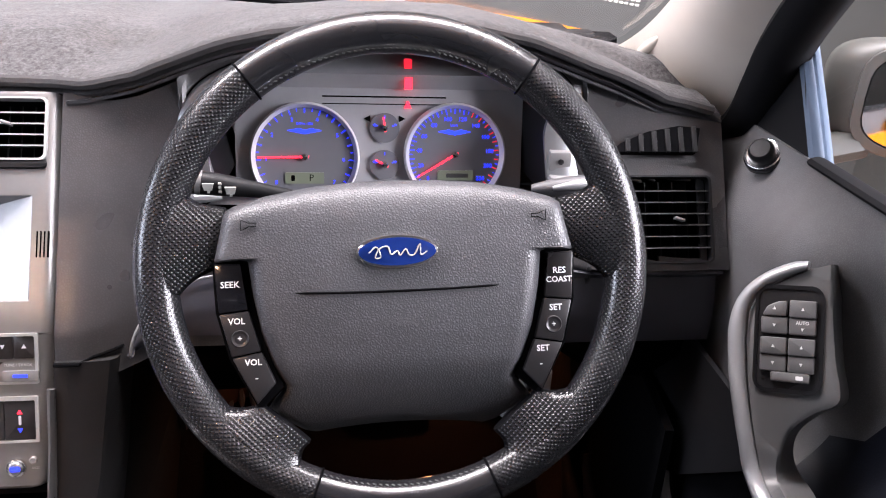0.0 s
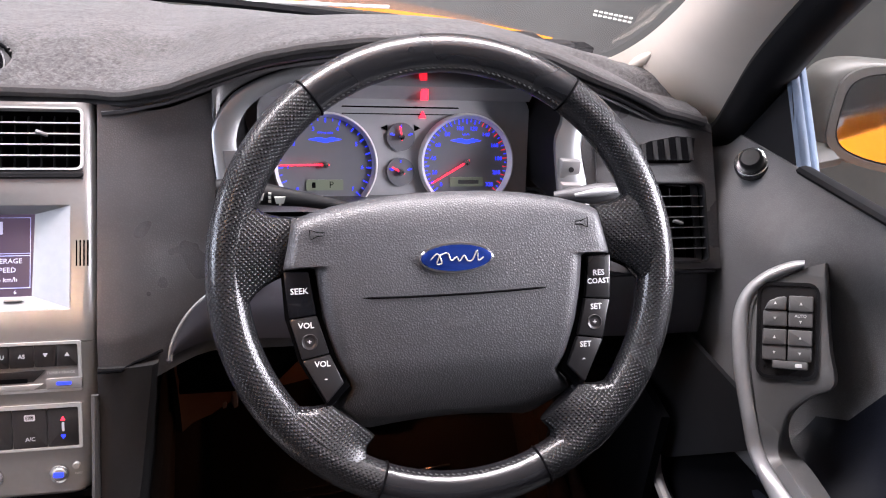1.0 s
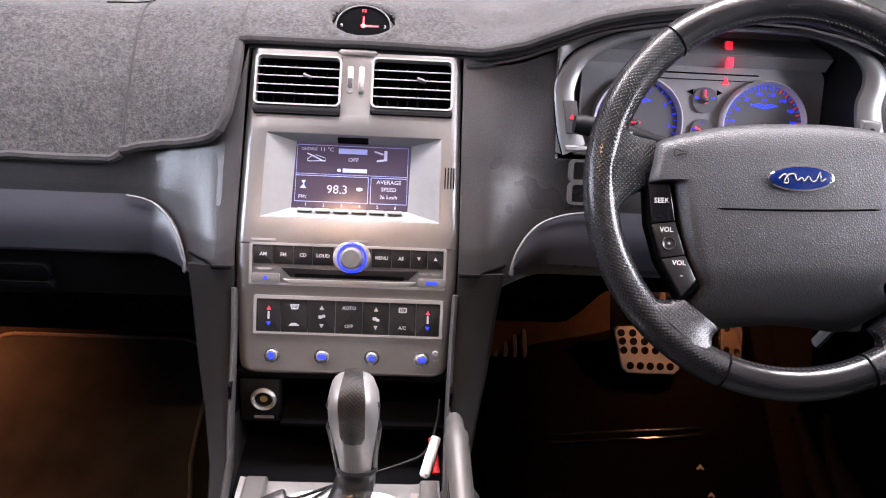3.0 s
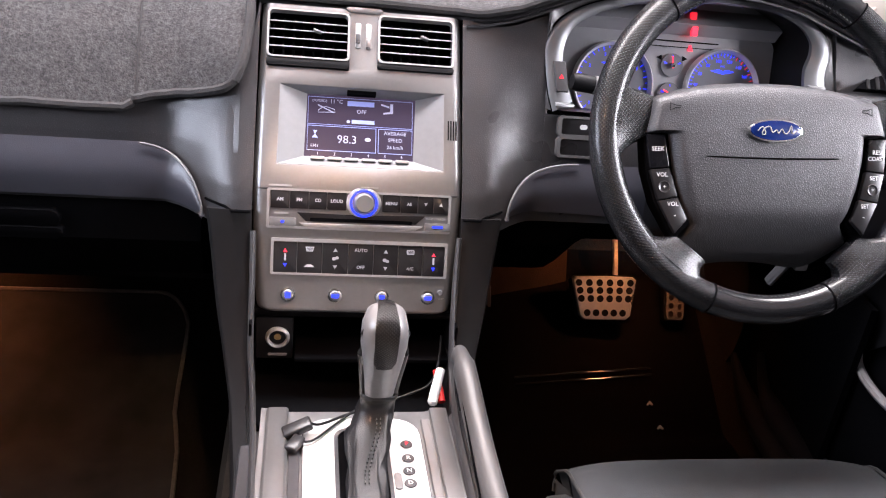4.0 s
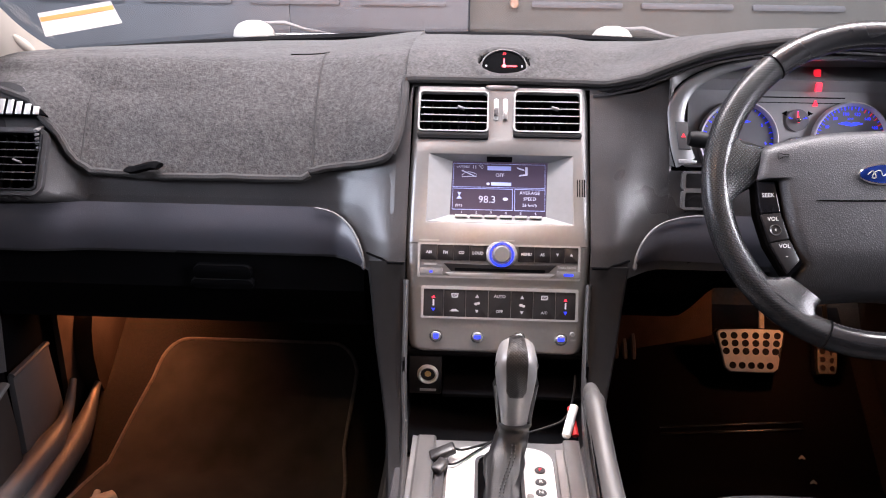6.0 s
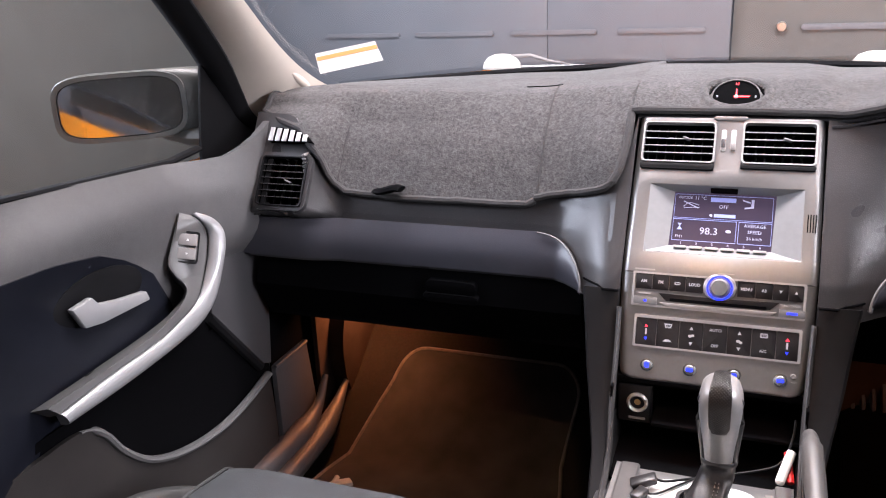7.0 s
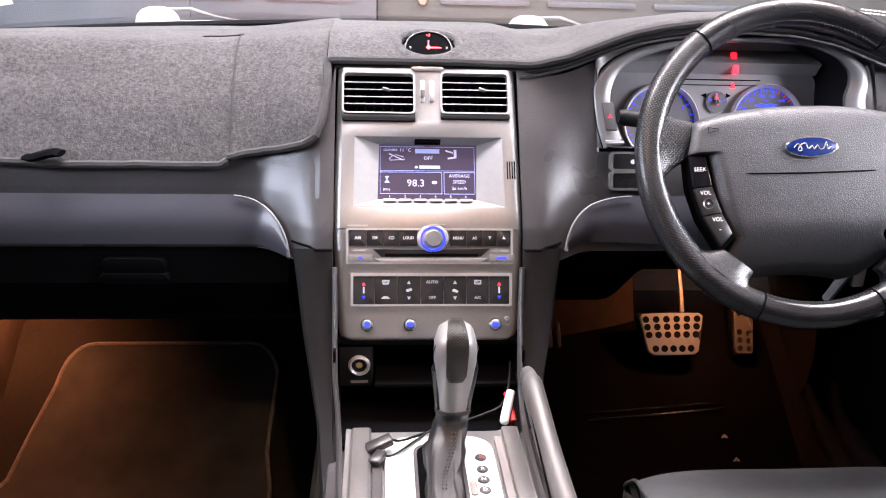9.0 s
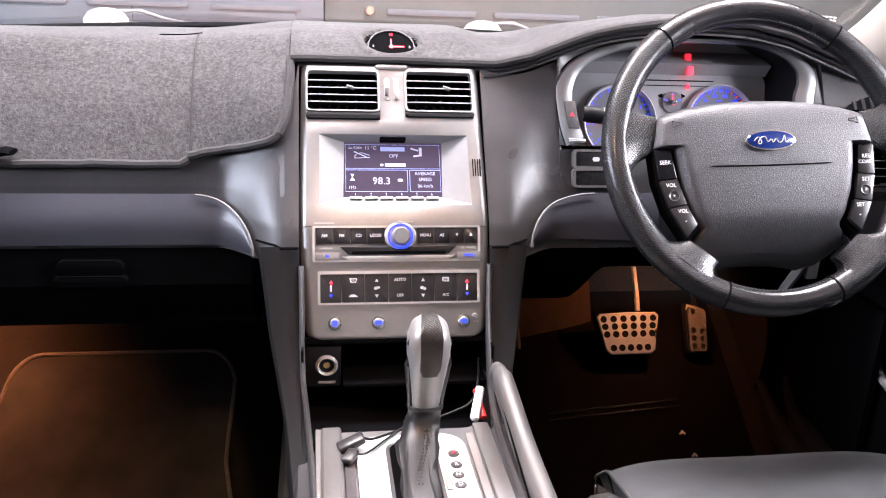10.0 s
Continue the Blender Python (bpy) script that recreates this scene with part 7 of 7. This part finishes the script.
# carpet colour raised and warmed for the glow of the footwell lamps
LAMPLITCARPET = material("lamp_lit_carpet", (0.034, 0.023, 0.018), 0.9, vary=0.45, scale=26, bump=0.6, bump_scale=420, spec=0.15)
solo("tunnel_flank", sheet(lambda u, z: (0.150 + 0.262 * u + 0.012 * math.sin(u * 7 + z * 9), 0.93 + 0.085 * u ** 0.5 + 0.10 * (z - 0.2), z), span(0, 1, 18), span(0.195, 0.42, 8), 0.01), LAMPLITCARPET, "carpeted flank of the tunnel beside the pedals, in a lamp-lit brown", "tunnel", "structure")
for s in (-1, 1):
    # matching trims: lit colours on the left, shaded near-black on the right
    solo("kick_panel", sheet(lambda y, z: (s * (0.715 + 0.02 * math.sin((y - 0.6) * 6)), y, z), span(0.63 if s > 0 else 0.845, 1.12, 10), span(0.06, 0.40, 8), 0.01, None), MATT if s > 0 else LAMPLITCARPET, "dark kick panel at the side of the footwell", "kick panel", "structure")
    sl = solo("sill_trim", tube(smooth_path([(s * 0.738, -0.45, 0.112), (s * 0.738, 0.40, 0.112), (s * 0.733, 0.62, 0.116), (s * 0.724, 0.74, 0.126), (s * 0.720, 0.80, 0.150), (s * 0.718, 0.835, 0.200)], 4), [0.022] * 13 + [0.019, 0.016, 0.013, 0.010, 0.008, 0.007, 0.006, 0.005], 14, wide=[0.024] * 13 + [0.020, 0.016, 0.013, 0.010, 0.009, 0.008, 0.007, 0.006]), DASH_LOW if s < 0 else RUBBER, "rounded dark plastic door sill trim", "sill", "structure")
    part("ridge", tube(smooth_path([(s * 0.704, -0.45, 0.088), (s * 0.704, 0.40, 0.088), (s * 0.702, 0.62, 0.092), (s * 0.700, 0.74, 0.104), (s * 0.703, 0.83, 0.125), (s * 0.706, 0.90, 0.165)], 4), [0.020] * 15 + [0.018, 0.015, 0.012, 0.009, 0.007, 0.005], 14, wide=[0.022] * 15 + [0.018, 0.015, 0.012, 0.009, 0.007, 0.005]), DASH_LOW if s < 0 else RUBBER, sl)
    solo("wheel_arch", tf(lathe([(0.0, -0.14), (0.12, -0.13), (0.17, -0.06), (0.18, 0.06)], 24), Matrix.Translation((s * 0.76, 1.06, 0.22)) @ pose(0, 0, 0, 0, 0, 90) @ Matrix.Diagonal((1, 1 if s > 0 else -1, 1, 1))), CARPET if s > 0 else LAMPLITCARPET, "carpeted wheel arch bulge in the footwell", "wheel arch", "structure")

FM = thing("floor_mat", (-0.45, 0.7, 0.06), "brown-black passenger floor mat with a pale bound edge", "floor mat")


def fm_left(y):
    return lerp(y, [0.1, 0.55, 0.70, 0.82, 0.875, 0.905, 0.93, 0.985], [-0.69, -0.685, -0.674, -0.645, -0.629, -0.618, -0.611, -0.611])


def fm_right(y):
    return lerp(y, [0.1, 0.60, 0.76, 0.825, 0.885, 0.94, 0.985], [-0.215, -0.224, -0.236, -0.249, -0.244, -0.240, -0.244])


def fm_point(u, y):
    a, b = fm_left(y), fm_right(y)
    r = 0.055
    if y > 0.985 - r:
        k = r - math.sqrt(max(0, r * r - (y - 0.985 + r) ** 2))
        a, b = a + k * 0.9, b - k * 0.9
    return Vector((a + (b - a) * u, y, floor_z(y) + 0.010))


FY = span(0.12, 0.92, 24) + [0.94, 0.955, 0.965, 0.973, 0.979, 0.983, 0.985]
part("carpet", sheet(lambda u, y: fm_point(u, y), span(0, 1, 18), FY[:], 0.005), FLOORMAT, FM)
edge = [fm_point(0, y) for y in FY] + [fm_point(u, 0.985) for u in span(0.05, 0.95, 16)] + [fm_point(1, y) for y in FY[::-1]]
part("binding", tube(edge, 0.0034, 6), BINDING, FM, "pale brown bound edge")
DM = thing("floor_mat", (0.42, 0.7, 0.06), "black ribbed driver floor mat", "floor mat")
part("carpet", sheet(lambda u, y: (0.20 + 0.46 * u, y, floor_z(y) + 0.011 + 0.0015 * math.sin(y * 400) * (0.45 < y < 0.8)), span(0, 1, 10), span(0.12, 1.08, 74), 0.006), MATT, DM)
for dy in (0.0, 0.010):
    part("ridge", tube([(0.300, 0.856 + dy, floor_z(0.856 + dy) + 0.014), (0.548, 0.871 + dy, floor_z(0.871 + dy) + 0.014)], 0.0022, 8), GLOSSB, DM)
scrap = thing("scrap", (-0.615, 0.68, 0.07), "small pale forked scrap of paper on the passenger mat", "scrap")
part("paper", tube([(-0.640, 0.640, 0.070), (-0.620, 0.668, 0.076), (-0.600, 0.690, 0.074)], [0.008, 0.009, 0.005], 8, wide=0.012), PAPER, scrap)
part("fork", tube([(-0.622, 0.662, 0.076), (-0.627, 0.690, 0.078)], [0.007, 0.005], 8), PAPER, scrap)

for x, y in ((0.535, 0.826), (0.546, 0.792)):
    sc = thing("scrap", (x, y, floor_z(y) + 0.012), "tiny pale crumb of paper on the driver mat", "scrap", "paper crumbs")
    part("paper", tube([(x - 0.005, y, floor_z(y) + 0.016), (x, y + 0.003, floor_z(y) + 0.019), (x + 0.005, y, floor_z(y) + 0.016)], [0.0015, 0.003, 0.0015], 6), PAPER, sc)


def pedal(name, label, quad, holes, stem):
    """A pressed steel pedal face with round drillings; quad is (top left, top right, bottom right, bottom left) in the face plane."""
    p = thing(name, quad[0], label, "pedal")
    tl, tr, br, bl = (Vector(q) for q in quad)
    n = (tr - tl).cross(bl - tl).normalized()
    if n.y > 0:
        n = -n
    def fp(u, v):
        return (tl.lerp(tr, u)).lerp(bl.lerp(br, u), v)
    ring = []
    for u, v in ((0.06, 0.0), (0.5, -0.02), (0.94, 0.0), (1.0, 0.08), (1.0, 0.5), (1.0, 0.90), (0.92, 1.0), (0.5, 1.0), (0.08, 1.0), (0.0, 0.90), (0.0, 0.5), (0.0, 0.08)):
        ring.append(fp(u, v))
    rr = [[q + n * 0.0 for q in ring], [q + n * 0.006 for q in ring], [q + n * 0.008 + (fp(0.5, 0.5) - q) * 0.04 for q in ring]]
    part("plate", loft(rr), STEEL, p, "drilled bright steel face")
    part("rubber", loft([[q - n * 0.010 - (fp(0.5, 0.5) - q) * 0.05 for q in ring], [q + n * 0.003 - (fp(0.5, 0.5) - q) * 0.05 for q in ring]]), RUBBER, p)
    for u, v in holes:
        c = fp(u, v)
        rad = 0.0062 if name == "brake_pedal" else 0.0052
        ux2 = (tr - tl).normalized()
        vx2 = n.cross(ux2)
        circ = [[c + n * h + (ux2 * math.cos(a) + vx2 * math.sin(a)) * rad for a in [2 * math.pi * i / 12 for i in range(12)]] for h in (0.004, 0.0086)]
        part("stud", loft(circ), RUBBER, p)
    part("stem", tube([fp(0.72, 0.1) - n * 0.01, fp(0.72, -0.4) - n * 0.015, Vector(stem)], 0.004, 8, wide=0.005), DULLSLAT if name == "brake_pedal" else BLACK, p)
    return p


rows = [(u, v) for v in (0.14, 0.32, 0.51) for u in (0.09, 0.254, 0.418, 0.582, 0.746, 0.91)] + [(u, 0.84) for u in (0.16, 0.33, 0.50, 0.67, 0.84)]
pedal("brake_pedal", "wide steel brake pedal with rows of black rubber studs", ((0.402, 0.962, 0.271), (0.521, 0.962, 0.273), (0.509, 0.928, 0.205), (0.418, 0.928, 0.205)), rows, (0.475, 1.06, 0.46))
rows = [(0.28, 0.13)] + [(u, v) for v in (0.53, 0.70, 0.87) for u in (0.27, 0.75)]
pedal("accelerator_pedal", "narrow steel accelerator pedal with black rubber studs", ((0.580, 0.978, 0.281), (0.620, 0.978, 0.268), (0.616, 0.940, 0.200), (0.582, 0.940, 0.200)), rows, (0.60, 1.06, 0.45))
fr = thing("foot_rest", (0.24, 1.0, 0.2), "ribbed dark foot rest beside the brake pedal", "foot rest")
for i in range(4):
    part("rib", tube([(0.215 + 0.016 * i, 1.00, 0.25), (0.222 + 0.016 * i, 0.965, 0.17)], 0.005, 6), DASH_LOW, fr)
for x in (-0.660, 0.53):
    fl = thing("footwell_lamp", (x, 0.87, 0.42), "small lit amber footwell lamp under the dash", "lamp", "footwell lamps")
    part("housing", box(x - 0.026, x + 0.026, 0.895, 0.945, 0.400, 0.412, 0.003), BLACK, fl)
dl = thing("dome_lamp", (-0.05, 0.13, 1.13), "lit warm roof lamp in a beige housing", "lamp")
part("housing", box(-0.12, 0.02, 0.06, 0.20, 1.112, 1.16, 0.01), BEIGE, dl)
part("cover", soften(box(-0.067, -0.033, 0.118, 0.142, 1.103, 1.114), 0.003), LAMPGLASS, dl, "glowing lamp cover")


# ---- seats ----
def seat(x, front, label, lift, half, drop):
    st = thing("front_seat", (x, front - 0.3, 0.06), label, "car seat", "front seats")
    prof = [(0.0, 0.245), (0.012, 0.285 + lift), (-0.020, 0.312 + lift), (-0.10, 0.320 + lift), (-0.25, 0.305 + lift), (-0.50, 0.285)]

    def cush(u, t):
        k = t * (len(prof) - 1)
        i = min(int(k), len(prof) - 2)
        f = k - i
        y, z = prof[i][0] * (1 - f) + prof[i + 1][0] * f, prof[i][1] * (1 - f) + prof[i + 1][1] * f
        e = abs(u) ** 5
        return (x + half * u, front + y - drop * abs(u) ** 4, z - 0.007 * e - 0.006 * math.cos(u * 3) * ease(t, 0.3, 0.6))
    part("cushion", sheet(cush, span(-1, 1, 20), span(0, 1, 30), 0.05), CLOTH, st, "dark grey suede cushion", 60)
    for s in (-1, 1):
        q = smooth_path([(x + s * (half + 0.002), front - 0.050, 0.225), (x + s * (half + 0.012), front - 0.070, 0.268), (x + s * (half + 0.024), front - 0.14, 0.288), (x + s * (half + 0.028), front - 0.30, 0.300), (x + s * (half + 0.024), front - 0.50, 0.30)], 6)
        part("bolster", tube(q, [lerp(i, [0, 4, 12, 30], [0.020, 0.034, 0.042, 0.045]) for i in range(len(q))], 12), LEATHER, st, "grey leather side bolster", 60)
        part("piping", tube([Vector(cush(s * 1.0, t)) + Vector((s * 0.002, 0, 0.002)) for t in span(0.1, 1, 20)], 0.0022, 6), LEATHER, st)
    part("base", soften(box(x - 0.19, x + 0.19, front - 0.50, front - 0.03, 0.10, 0.25), 0.02), BLACK, st)
    for s in (-1, 1):
        part("runner", box(x + s * 0.17 - 0.015, x + s * 0.17 + 0.015, front - 0.48, front - 0.02, 0.058, 0.11, 0.004), STEEL, st)
    back = pose(x, front - 0.50, 0.30, 24)
    part("backrest", tf(soften(box(-0.20, 0.20, -0.11, -0.01, 0, 0.58, 0.04), 0.01), back), CLOTH, st, "grey suede backrest")
    for s in (-1, 1):
        part("back_bolster", tf(tube([(s * 0.195, -0.03, 0.05), (s * 0.21, -0.01, 0.25), (s * 0.185, -0.03, 0.52)], 0.045, 12), back), LEATHER, st)
    hr = part("headrest", tf(soften(box(-0.12, 0.12, -0.10, 0.0, 0.62, 0.78, 0.035), 0.01), back), LEATHER, st)
    for s in (-1, 1):
        part("post", tf(tube([(s * 0.05, -0.05, 0.56), (s * 0.05, -0.05, 0.64)], 0.006, 8), back), CHROME, hr)
    return st


seat(0.415, 0.440, "dark grey suede driver seat with grey leather bolsters", 0.006, 0.184, 0.012)
seat(-0.415, 0.346, "dark grey suede passenger seat with grey leather bolsters", 0.034, 0.147, 0.006)
bag = thing("seat_edge_cover", (-0.62, 0.27, 0.3), "pale grey quilted leather edge of the passenger seat", "seat trim")
part("cover", tube(smooth_path([(-0.70, 0.20, 0.290), (-0.66, 0.262, 0.300), (-0.60, 0.290, 0.304), (-0.55, 0.275, 0.306)], 5), 0.02, 10), LEATHER, bag)
